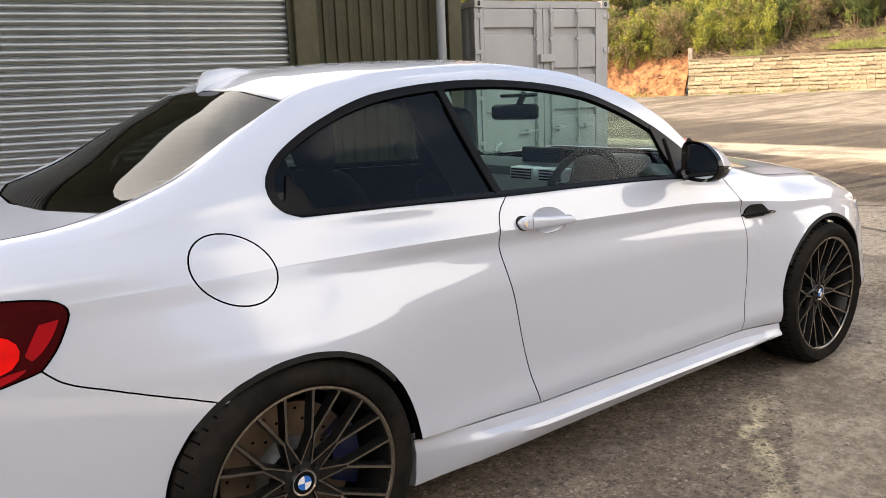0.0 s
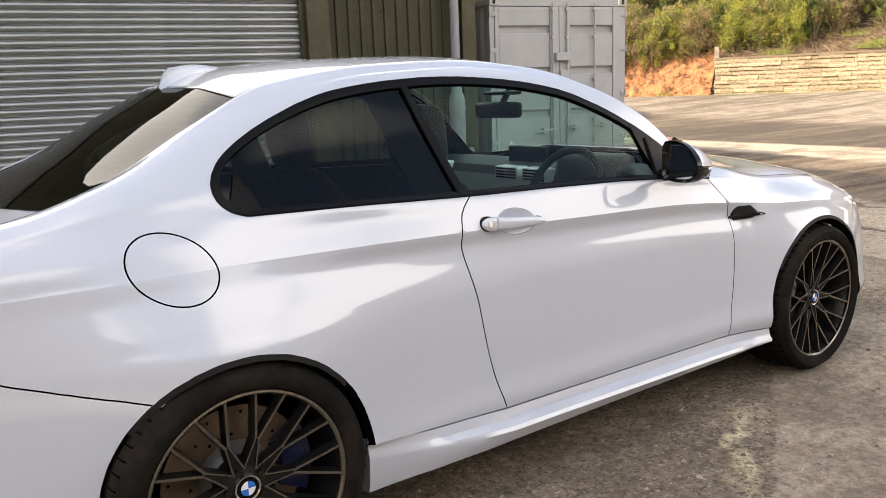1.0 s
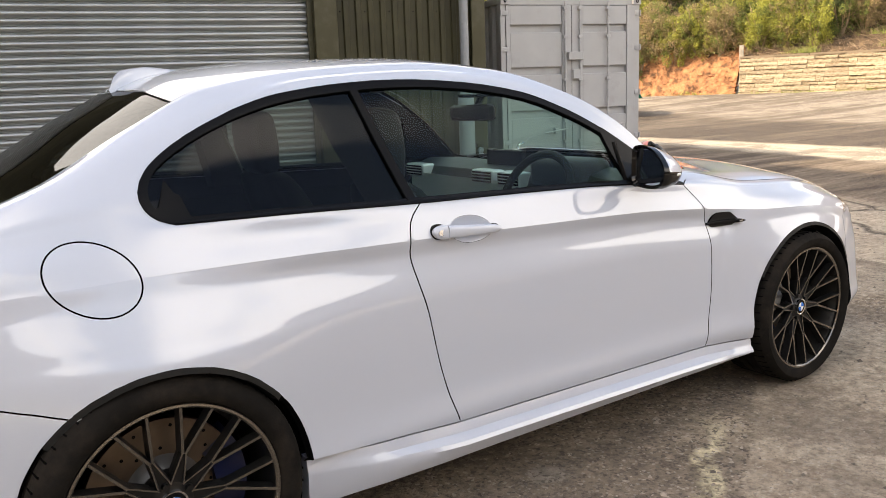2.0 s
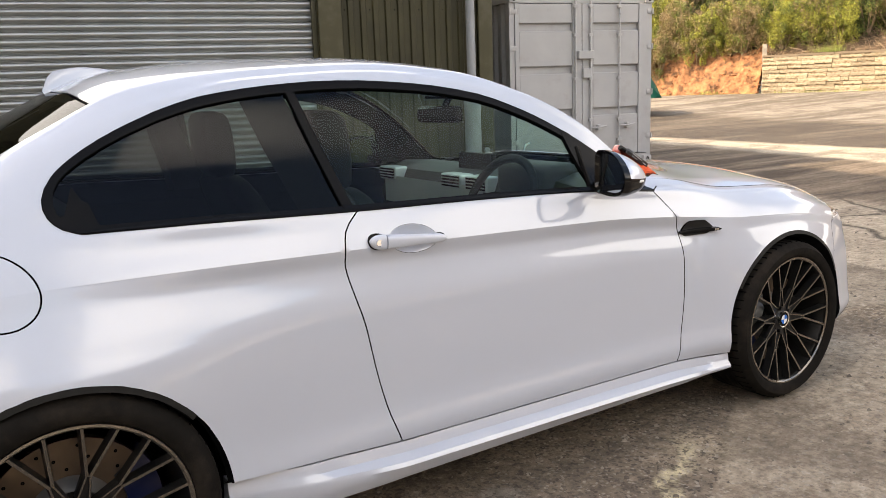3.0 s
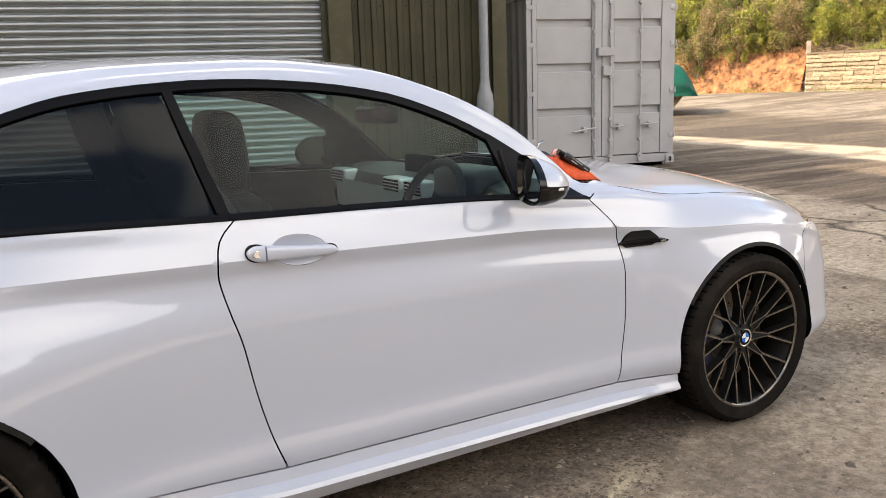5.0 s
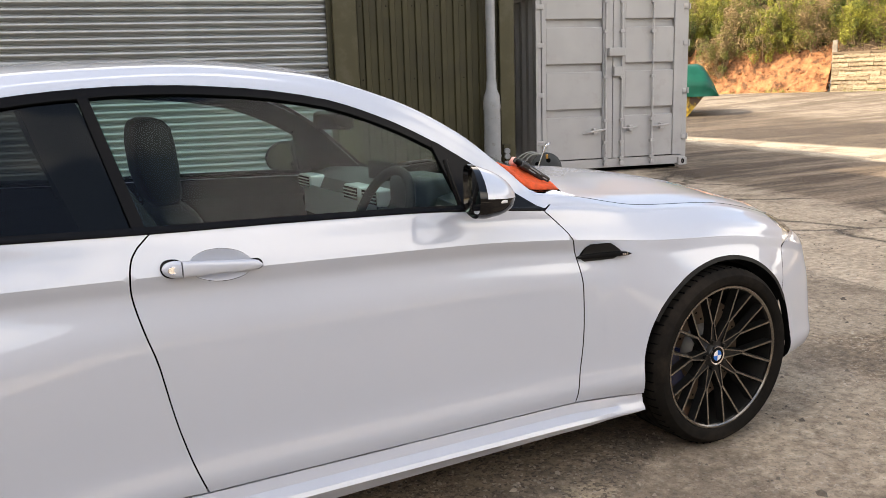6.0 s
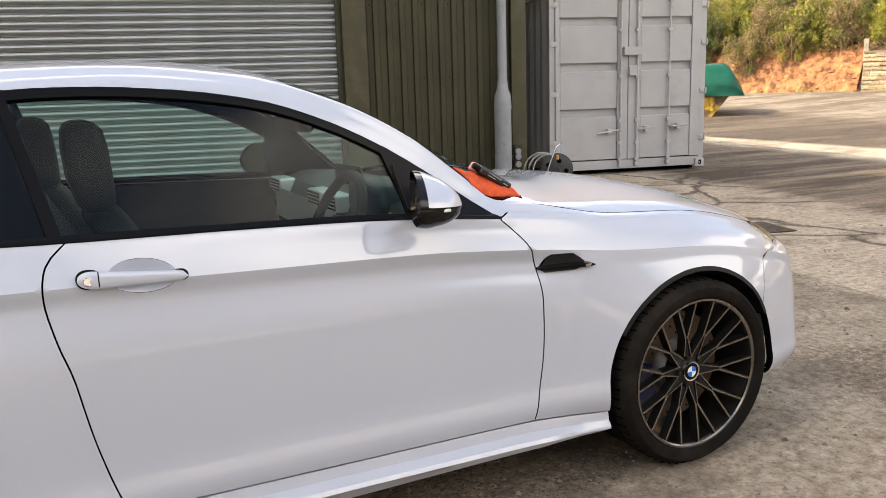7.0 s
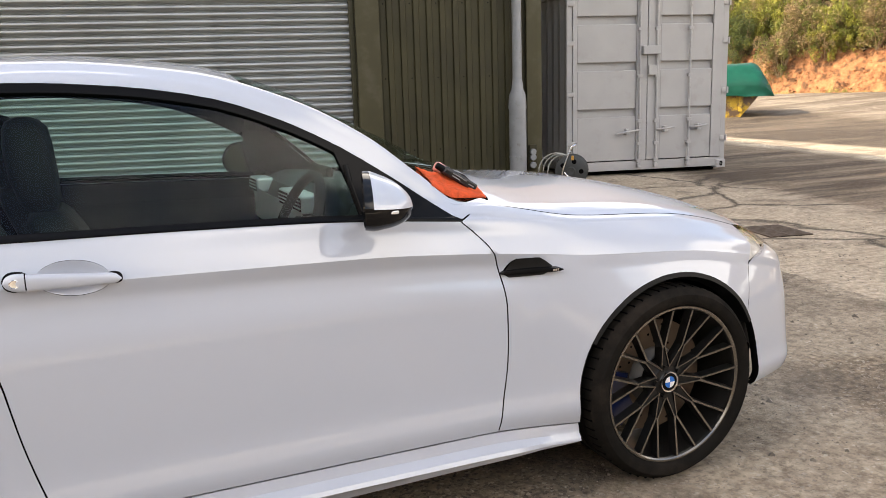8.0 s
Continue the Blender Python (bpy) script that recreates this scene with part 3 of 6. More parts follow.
TAIL_STRIP = loop(xz((-0.80, 0.832), (-0.66, 0.838), (-0.618, 0.836), (-0.60, 0.866)), xz((-0.60, 0.866), (-0.80, 0.872)))
TAIL_LOW = loop(xz((-0.80, 0.675), (-0.66, 0.700), (-0.585, 0.728), (-0.565, 0.745)), xz((-0.565, 0.745), (-0.60, 0.737), (-0.66, 0.718), (-0.80, 0.697)))
for k, t in enumerate(tails):
    for nm, line, m, lb in (("lamp_core", TAIL_WEDGE, RED_GLOW, "red lamp wedge"), ("lamp_bowl", TAIL_BOWL, RED_REFLECTOR, "brightest red reflector bowl"), ("lamp_strip", TAIL_STRIP, RED_REFLECTOR, "bright red light strip"), ("lamp_base", TAIL_LOW, RED_GLOW, "red lower reflector")):
        panel(nm, line, m, t, lb, gap=0.0, lift=0.0065, lip=0.003, step=0.015, sides=((-1, 1)[k],))
# dark backing behind the shut lines and inner trim
for nm, line in (("inner_wing", QUARTER), ("door_lining", DOOR), ("inner_fender", FENDER), ("bumper_core", BUMPER_R), ("bumper_core", BUMPER_F), ("lamp_housing", LAMP_LINE)):
    panel(nm, line, DARK, car, gap=-0.004, lift=-0.022, lip=0.0, step=0.06, sides=(-1, 1))
panel("hood_frame", HOOD, DARK, car, gap=-0.012, lift=-0.020, lip=0.0, step=0.06, mid=True)
panel("boot_frame", BOOT, DARK, car, gap=-0.012, lift=-0.020, lip=0.0, step=0.06, mid=True)
# window surround, pillars and side glass
def window_line(d, rise):
    """The window outline drawn in by d along its arch and by rise along the belt."""
    low = {q for q in BELT}
    out = []
    for q, r in zip(DLO, inset_skin(DLO, d)):
        if q in low and 0.14 < q[0] < 1.9:
            z0 = float(skin([q[0]], [q[1]])[0, 2])
            r = (q[0], s_at(q[0], z=z0 + rise, lo=10.0, hi=14.0))
        out.append(r)
    return out


inner = [q for q in window_line(0.022, 0.014) if q[0] < 1.90]
panel("window_surround", DLO, TRIM, car, "gloss black window surround", holes=[inner], gap=0.0, lift=0.003, lip=0.02, sides=(-1, 1), step=0.02)


def leaning(p, q, n=14):
    return xz(*[(p[0] + (q[0] - p[0]) * k / n, p[1] + (q[1] - p[1]) * k / n) for k in range(n + 1)], lo=10.0, hi=14.5)


PILLAR = loop(leaning((0.772, 0.975), (0.688, 1.332)), leaning((0.712, 1.335), (0.804, 0.972)))
panel("centre_pillar", PILLAR, TRIM, car, "black centre pillar", gap=0.0, lift=0.004, lip=0.015, sides=(-1, 1), step=0.02)
SAIL = loop(leaning((1.705, 0.94), (1.645, 1.140)), [q for q in DLO_TOP if q[0] > 1.65], [q for q in BELT if q[0] > 1.71][::-1])
panel("sail_panel", SAIL, TRIM, car, "black mirror sail panel", gap=0.0, lift=0.005, lip=0.015, sides=(-1, 1), step=0.02)
wide = window_line(0.014, 0.008)


def line_x(s_val, z0):
    return 0.786 - (z0 - 0.98) * 0.245


zs_of = lambda q: float(skin([q[0]], [q[1]])[0, 2])
front = [q for q in wide if q[0] > line_x(0, zs_of(q)) and q[0] < 1.92]
rear = [q for q in wide if q[0] <= line_x(0, zs_of(q))]
panes = panel("door_glass", front, GLASS, car, "lightly tinted door window, closed", gap=0.0, lift=-0.006, lip=0.0, sides=(-1, 1))
panes += panel("quarter_glass", rear, GLASS_DARK, car, "dark tinted rear side window", gap=0.0, lift=-0.006, lip=0.0, sides=(-1, 1))
for pane in panes[:2] + screen_glass:
    pane.visible_shadow = False
# rubber seal along the belt line
SEAL = loop([(x, v - 0.03) for x, v in BELT if x > 0.09], [(x, v + 0.22) for x, v in BELT[::-1] if x > 0.09])
panel("belt_seal", SEAL, TRIM, car, "black rubber belt seal", gap=0.0, lift=0.005, lip=0.012, sides=(-1, 1), step=0.02)
# painted corner between windscreen pillar, wing and bonnet
CORNER = loop([(1.99, 11.4), (2.09, 11.6), (2.125, 13.0), (2.135, 14.6), (2.10, 15.15), (2.04, 15.0), (2.0, 13.5)])
panel("pillar_foot", CORNER, PAINT, car, "painted foot of the windscreen pillar", gap=0.0, lift=0.0012, lip=0.0, sides=(-1, 1), step=0.02)


# ---- wheels ----
HAT = mat("disc_hat_steel", (0.22, 0.21, 0.20), rough=0.45, metal=0.6, vary=0.2, scale=15)


def wheel(x, r, face, recess, calip, phase, group_label):
    """One wheel at the right side: x of the axle, tyre radius, lip plane, depth of the hub behind it, caliper angle."""
    c = Matrix.Translation((x, 0, r))
    lip = -face
    bm = bmesh.new()
    lathe(bm, [(0.2625, lip), (0.2645, lip + 0.004), (0.261, lip + 0.010), (0.253, lip + 0.014), (0.244, lip + 0.05), (0.228, lip + 0.12), (0.236, lip + 0.2), (0.25, lip + 0.235), (0.256, lip + 0.24)], 72, c)
    rings = lathe(bm, [(0.2625, lip - 0.001), (0.2565, lip - 0.0015), (0.252, lip + 0.003)], 72, c)
    for f in bm.faces:
        if f.calc_center_median().y < lip + 0.0015:
            f.material_index = 1
    w = part("wheel", bm, [RIM, RIM_FACE], car, group_label, smooth=40)
    # tyre with shoulder blocks and two grooves
    bm = bmesh.new()
    prof = [(0.2630, lip + 0.012), (0.266, lip - 0.002), (0.272, lip - 0.008), (0.287, lip - 0.014), (0.303, lip - 0.013), (r - 0.016, lip - 0.004), (r - 0.006, lip + 0.008), (r - 0.001, lip + 0.022)]
    for g in (0.07, 0.115, 0.16):
        prof += [(r, lip + g - 0.008), (r - 0.007, lip + g - 0.006), (r - 0.007, lip + g + 0.002), (r, lip + g + 0.004)]
    prof += [(r - 0.001, lip + 0.215), (r - 0.01, lip + 0.235), (0.29, lip + 0.25), (0.256, lip + 0.235)]
    lathe(bm, prof, 96, c)
    part("tyre", bm, RUBBER, w, "black low-profile tyre", smooth=35)
    # lateral cuts across the shoulder
    bm = bmesh.new()
    for k in range(60):
        m = c @ Matrix.Rotation(2 * math.pi * k / 60, 4, 'Y')
        for y0, tilt in ((lip + 0.040, 0.12), (lip + 0.196, -0.12)):
            box(bm, -0.0062, 0.0062, -0.026, 0.024, -0.0022, 0.0022, m=m @ Matrix.Translation((r - 0.0062, y0, 0)) @ Matrix.Rotation(tilt, 4, 'X'))
    tagged(part("tread_cut", bm, DARK, w), kind="stuff")
    # ten Y spokes
    mesh = None
    hub = lip + recess
    for k in range(10):
        if mesh is None:
            bm = bmesh.new()

            def bar(p0, p1, w0, w1, d=0.022):
                p0, p1 = Vector(p0), Vector(p1)
                t = (p1 - p0).normalized()
                side = Vector((0, 1, 0)).cross(t).normalized()
                top = [p0 - side * w0 / 2, p0 + side * w0 / 2, p1 + side * w1 / 2, p1 - side * w1 / 2]
                low = [q + Vector((0, d, 0)) + (side if i in (1, 2) else -side) * 0.004 for i, q in enumerate(top)]
                a, b = [bm.verts.new(q) for q in top], [bm.verts.new(q) for q in low]
                f = bm.faces.new(a)
                f.material_index = 1
                bm.faces.new(b[::-1])
                for i in range(4):
                    bm.faces.new((a[i], b[i], b[(i + 1) % 4], a[(i + 1) % 4]))
            yj, ye = hub - 0.004, lip + 0.002
            J = (0.134, yj, 0)
            bar((0.036, hub + 0.012, 0), J, 0.030, 0.012, 0.03)
            for f in bm.faces:
                f.material_index = 0
            for sgn in (-1, 1):
                bar((0.046, hub + 0.004, 0.0165 * sgn), (0.130, yj - 0.002, 0.0042 * sgn), 0.0036, 0.0042, 0.014)
            for sgn in (-1, 1):
                a = radians(9.0) * sgn
                bar((0.127, yj - 0.002, 0.0032 * sgn), (0.2545 * math.cos(a), ye, 0.2545 * math.sin(a)), 0.0070, 0.0070, 0.03)
            ob = part("spoke", bm, [RIM, RIM_FACE], w, "dark forged Y spoke with machined face")
            mesh = ob.data
        else:
            ob = new("spoke", mesh)
            ob.parent = w
            tagged(ob, "dark forged Y spoke with machined face")
        ob.matrix_basis = c @ Matrix.Rotation(2 * math.pi * (k + phase) / 10, 4, 'Y')
    # hub, bolts, cap
    bm = bmesh.new()
    lathe(bm, [(0.001, hub + 0.004), (0.034, hub + 0.004), (0.060, hub + 0.012), (0.068, hub + 0.03), (0.075, hub + 0.06), (0.001, hub + 0.06)], 40, c)
    part("hub", bm, RIM, w, smooth=40)
    for k in range(5):
        bm = bmesh.new()
        m = c @ Matrix.Rotation(2 * math.pi * (k + 0.5) / 5, 4, 'Y')
        lathe(bm, [(0.001, hub - 0.004), (0.009, hub - 0.004), (0.010, hub + 0.02)], 8, m @ Matrix.Translation((0.050, 0, 0)))
        part("wheel_bolt", bm, RIM, w)
    bm = bmesh.new()
    lathe(bm, [(0.0290, hub - 0.004), (0.0345, hub - 0.006), (0.0352, hub + 0.01)], 36, c)
    cap = part("centre_cap", bm, CHROME, w, "round cap with blue and white quarters", smooth=30)
    bm = bmesh.new()
    lathe(bm, [(0.001, hub - 0.0045), (0.0295, hub - 0.0045)], 36, c)
    part("cap_ring", bm, TRIM, cap)
    for k in range(4):
        bm = bmesh.new()
        v0 = bm.verts.new(c @ Vector((0, hub - 0.0065, 0)))
        vs = [bm.verts.new(c @ Vector((0.0195 * math.cos(t), hub - 0.006, 0.0195 * math.sin(t)))) for t in np.linspace(k * math.pi / 2, (k + 1) * math.pi / 2, 9)]
        for a, b in zip(vs, vs[1:]):
            bm.faces.new((v0, a, b))
        part("cap_quarter", bm, WHITE if k % 2 else BLUE, cap)
    # brake disc with drilled holes, hat and caliper
    bm = bmesh.new()
    y = lip + 0.115
    lathe(bm, [(0.100, y), (0.192, y), (0.192, y + 0.028), (0.100, y + 0.028)], 60, c, closed=True)
    disc = part("brake_disc", bm, DISC, w, "drilled brown-tinged steel brake disc", smooth=30)
    bm = bmesh.new()
    for k in range(36):
        a = 2 * math.pi * k / 36
        rr = (0.118, 0.146, 0.174)[k % 3]
        lathe(bm, [(0.0005, y - 0.001), (0.0045, y - 0.001)], 8, c @ Matrix.Translation((rr * math.cos(a), 0, rr * math.sin(a))))
    tagged(part("drilled_hole", bm, DARK, disc), kind="stuff")
    bm = bmesh.new()
    lathe(bm, [(0.001, y - 0.03), (0.075, y - 0.03), (0.094, y - 0.012), (0.101, y + 0.002)], 40, c)
    part("disc_hat", bm, HAT, disc, smooth=40)
    bm = bmesh.new()
    angs = [radians(calip + q) for q in np.linspace(-30, 30, 9)]
    ins = [bm.verts.new(c @ Vector((0.125 * math.cos(a), y - 0.022, 0.125 * math.sin(a)))) for a in angs]
    out = [bm.verts.new(c @ Vector((0.207 * math.cos(a), y - 0.022, 0.207 * math.sin(a)))) for a in angs]
    ins2 = [bm.verts.new(c @ Vector((0.120 * math.cos(a), y + 0.07, 0.120 * math.sin(a)))) for a in angs]
    out2 = [bm.verts.new(c @ Vector((0.212 * math.cos(a), y + 0.07, 0.212 * math.sin(a)))) for a in angs]
    for i in range(8):
        for q in ((ins[i], ins[i + 1], out[i + 1], out[i]), (out[i], out[i + 1], out2[i + 1], out2[i]), (ins[i + 1], ins[i], ins2[i], ins2[i + 1])):
            bm.faces.new(q)
    for i in (0, 8):
        bm.faces.new((ins[i], out[i], out2[i], ins2[i]))
    bmesh.ops.bevel(bm, geom=[e for e in bm.edges if e.calc_face_angle(0) > 0.8], offset=0.008, segments=2, affect='EDGES')
    part("brake_caliper", bm, CALIPER, w, "blue painted brake caliper", smooth=50)
    return w


def mirror_part(ob):
    """The same part on the car's other side."""
    made = {}
    for o in (ob, *ob.children_recursive):
        me = made.get(o.data) or o.data.copy()
        if o.data not in made:
            me.transform(Matrix.Diagonal((1, -1, 1, 1)))
            me.flip_normals()
            made[o.data] = me
        q = new(o.name.split(".")[0], me)
        q.parent = made.get(o.parent, car)
        b = o.matrix_basis.copy()
        f = Matrix.Diagonal((1, -1, 1, 1))
        q.matrix_basis = f @ b @ f
        made[o] = q
        for key in ("label", "kind"):
            if key in o:
                q[key] = o[key]
    return made[ob]


WHEEL_LABEL = "dark multi-spoke alloy wheel with bright rim edge"
for x, r, face, ang, phase in ((0.0, 0.334, 0.876, 5, -0.06), (2.693, 0.327, 0.874, 195, 0.15)):
    mirror_part(wheel(x, r, face, 0.036, ang, phase, WHEEL_LABEL))

# ---- arches, liners, sills and floor ----
for cx, cz, rr, t0, t1 in ((*ARCH_R, 141, 38), (*ARCH_F, 150, 26)):
    ring = loop(arc(cx, cz, rr + 0.001, t0, t1), arc(cx, cz, rr - 0.013, t1, t0))
    panel("arch_trim", ring, PLASTIC, car, "black plastic wheel arch edge", gap=0.0, lift=0.001, lip=0.05, sides=(-1, 1), step=0.012)
    for k in (-1, 1):
        bm = bmesh.new()
        prev = None
        for q in np.linspace(-20, 200, 45):
            a = radians(q)
            row = [bm.verts.new((cx + (rr + 0.003) * math.cos(a), k * yy, cz + (rr + 0.003) * math.sin(a))) for yy in (0.74, 0.66, 0.52)]
            row.append(bm.verts.new((cx, k * 0.52, cz)))
            if prev:
                for i in range(3):
                    vs = [prev[i], prev[i + 1], row[i + 1], row[i]]
                    bm.faces.new(vs)
            prev = row
        part("wheel_liner", bm, DARK, car, smooth="all")
for k in (-1, 1):
    bm = bmesh.new()
    prev = None
    for x in np.linspace(0.352, 2.335, 67):
        top = float(np.interp(x, (0.352, 0.55, 0.876, 2.06, 2.335), (0.350, 0.325, 0.300, 0.282, 0.262))) - 0.003
        p = skin([x], [s_at(x, z=top, hi=5.0)])[0]
        w0 = min(-p[1], 0.842)
        grow = float(smoothstep(0.42, 0.85, x)) * (1 - 0.75 * float(smoothstep(2.05, 2.3, x)))
        prof = [(w0 - 0.03, top), (w0 + 0.001, top), (w0 + 0.004, top - 0.014), (w0 + 0.006 + 0.002 * grow, top - 0.030), (w0 + 0.010 + 0.030 * grow, top - 0.042 - 0.002 * grow),
                (w0 + 0.010 + 0.036 * grow, top - 0.052 - 0.004 * grow), (w0 + 0.004 + 0.034 * grow, 0.225), (w0 - 0.004 + 0.024 * grow, 0.196), (w0 - 0.05, 0.184)]
        row = [bm.verts.new((x, k * w, z)) for w, z in prof]
        if prev:
            for i in range(len(row) - 1):
                bm.faces.new((prev[i], prev[i + 1], row[i + 1], row[i]))
        else:
            bm.faces.new(row)
        prev = row
    bm.faces.new(prev[::-1])
    part("side_skirt", bm, PAINT, car, "flared painted side skirt", smooth=38)
bm = bmesh.new()
for x0, x1, w in ((0.37, 2.32, 0.79), (-0.80, -0.36, 0.62), (3.05, 3.30, 0.60), (-0.36, 0.37, 0.52), (2.32, 3.05, 0.52)):
    box(bm, x0, x1, -w, w, 0.17, 0.30, 0.02)
part("floor_pan", bm, DARK, car)
bm = bmesh.new()
box(bm, 3.30, 3.44, -0.52, 0.52, 0.22, 0.60, 0.04)
part("grille_panel", bm, PLASTIC, car, "dark grille panel")
bm = bmesh.new()
box(bm, -0.93, -0.85, -0.46, 0.46, 0.22, 0.92, 0.03)
part("tail_panel", bm, PAINT, car, "silver-white tail panel")

# ---- door handle, gill, fuel flap, mirror, fin ----
for k, d in ((-1, doors[0]), (1, doors[1])):
    bm = bmesh.new()
    rim = skin([q[0] for q in HANDLE], [q[1] for q in HANDLE])
    nn = skin_normals([q[0] for q in HANDLE], [q[1] for q in HANDLE])
    mid = rim.mean(0)
    rows = []
    for f, dep in ((1.03, 0.001), (0.94, 0.003), (0.8, 0.007), (0.55, 0.011), (0.25, 0.013)):
        rows.append([bm.verts.new(((mid + (p - mid) * f - n * dep) * np.array([1, -k, 1])).tolist()) for p, n in zip(rim, nn)])
    for a, b in zip(rows, rows[1:]):
        for i in range(len(a)):
            bm.faces.new((a[i], a[(i + 1) % len(a)], b[(i + 1) % len(a)], b[i]))
    bm.faces.new(rows[-1])
    part("handle_recess", bm, PAINT, d, smooth="all")
    for nm, x0, x1, label in (("handle", 0.867, 1.068, "painted pull handle"), ("lock_cover", 0.819, 0.864, "painted lock cover")):
        bm = bmesh.new()
        rows = []
        n = 20
        for i in range(n + 1):
            t = i / n
            x = x0 + (x1 - x0) * t
            if nm == "handle":
                h = 0.0205 * (1 - 0.38 * t) * (1 if t < 0.86 else math.sqrt(max(0.0, 1 - ((t - 0.86) / 0.14) ** 2)) + 0.02)
                proud = 0.028 - 0.006 * t
            else:
                h = 0.0215 * (math.sqrt(max(0.0, 1 - (1 - min(t / 0.75, 1)) ** 2)) + 0.02)
                proud = 0.018 + 0.008 * t
            zc = 0.894 - (x - 0.819) * 0.062
            base = skin([x], [s_at(x, z=zc, hi=11)])[0]
            row = []
            for q in range(12):
                a = 2 * math.pi * q / 12
                yy = -base[1] + proud - 0.011 + 0.011 * (1 if math.cos(a) > 0 else 0.6) * math.copysign(abs(math.cos(a)) ** 0.6, math.cos(a))
                row.append(bm.verts.new((x, k * yy, zc + h * math.copysign(abs(math.sin(a)) ** 0.8, math.sin(a)))))
            rows.append(row)
        for a, b in zip(rows, rows[1:]):
            for q in range(12):
                bm.faces.new((a[q], a[(q + 1) % 12], b[(q + 1) % 12], b[q]))
        bm.faces.new(rows[0])
        bm.faces.new(rows[-1])
        hd = part(nm, bm, PAINT, d, label, smooth=60)
    # seal under the handle ends
    for x0, x1, h0 in ((0.8163, 0.876, 0.0230), (1.035, 1.0708, 0.0140)):
        bm = bmesh.new()
        ring = []
        for q in range(28):
            a = 2 * math.pi * q / 28
            x = (x0 + x1) / 2 + (x1 - x0) / 2 * math.copysign(abs(math.cos(a)) ** 0.8, math.cos(a))
            zc = 0.894 - (x - 0.819) * 0.062 + h0 * math.sin(a)
            b = skin([x], [s_at(x, z=zc, hi=11)])[0]
            ring.append((bm.verts.new((x, k * (-b[1] + 0.004), zc)), bm.verts.new((x, k * (-b[1] - 0.01), zc))))
        bm.faces.new([r[0] for r in ring])
        for q in range(28):
            bm.faces.new((ring[q][0], ring[q][1], ring[(q + 1) % 28][1], ring[(q + 1) % 28][0]))
        part("handle_seal", bm, TRIM, d)
    bm = bmesh.new()
    b = skin([0.842], [s_at(0.842, z=0.892, hi=11)])[0]
    lathe(bm, [(0.0005, 0.0), (0.0085, 0.0), (0.0095, 0.001), (0.0105, 0.0005), (0.011, -0.004)], 24, Matrix.Translation((0.842, k * (-b[1] + 0.0225), 0.892)) @ (Matrix.Rotation(math.pi, 4, 'Z') if k < 0 else Matrix()))
    part("keyhole", bm, [CHROME], d, "chrome key lock", smooth=40)

GILL = [(2.100, 0.757), (2.128, 0.790), (2.145, 0.797), (2.225, 0.793), (2.245, 0.780), (2.262, 0.765), (2.262, 0.752), (2.232, 0.740), (2.122, 0.742)]
panel("gill_vent", [(x, s_at(x, z=z, hi=10)) for x, z in GILL], PLASTIC, wings[0], "black side gill", gap=0.0, lift=0.004, lip=0.02, step=0.012)
for k, wg in ((-1, wings[0]), (1, wings[1])):
    bm = bmesh.new()
    rows = []
    for i in range(15):
        t = i / 14
        x = 2.093 + 0.196 * t
        zc = 0.759 - 0.004 * t
        b = skin([x], [s_at(x, z=zc, hi=10)])[0]
        h = 0.0065 * (1 if t > 0.06 else 0.5 + 8 * t) * (1 if t < 0.93 else (1.02 - t) / 0.09) + 0.002 * math.sin(math.pi * t)
        pr = 0.010 + 0.010 * t
        rows.append([bm.verts.new((x, k * (-b[1] + d), zc + e)) for d, e in ((0.001, h), (pr, h * 0.8), (pr + 0.002, 0), (pr, -h * 0.8), (0.001, -h))])
    for a, b in zip(rows, rows[1:]):
        for q in range(4):
            bm.faces.new((a[q], a[q + 1], b[q + 1], b[q]))
    bm.faces.new(rows[0])
    bm.faces.new(rows[-1])
    gb = part("gill_blade", bm, TRIM, wg, "black gill blade", smooth=50)
    bm = bmesh.new()
    b = skin([2.262], [s_at(2.262, z=0.756, hi=10)])[0]
    for i in range(3):
        box(bm, 2.252 + 0.008 * i, 2.258 + 0.008 * i, k * (-b[1] + 0.018), k * (-b[1] + 0.0225), 0.7525, 0.7595)
    part("gill_badge", bm, CHROME, wg, "tiny bright badge bars")

# door mirrors
MIRROR_RIM = [(0.792, 0.958), (0.783, 1.02), (0.792, 1.080), (0.845, 1.092), (0.905, 1.083), (0.955, 1.052), (0.980, 1.012), (0.968, 0.972), (0.930, 0.951), (0.860, 0.946)]


def closed_curve(pts, per=5):
    """A smooth closed line through points of the plane."""
    n, out = len(pts), []
    for i in range(n):
        a, b, c, d = (np.array(pts[(i + j) % n]) for j in (-1, 0, 1, 2))
        for q in range(per):
            t = q / per
            out.append(tuple(0.5 * (2 * b + (c - a) * t + (2 * a - 5 * b + 4 * c - d) * t * t + (3 * b - a - 3 * c + d) * t ** 3)))
    return out


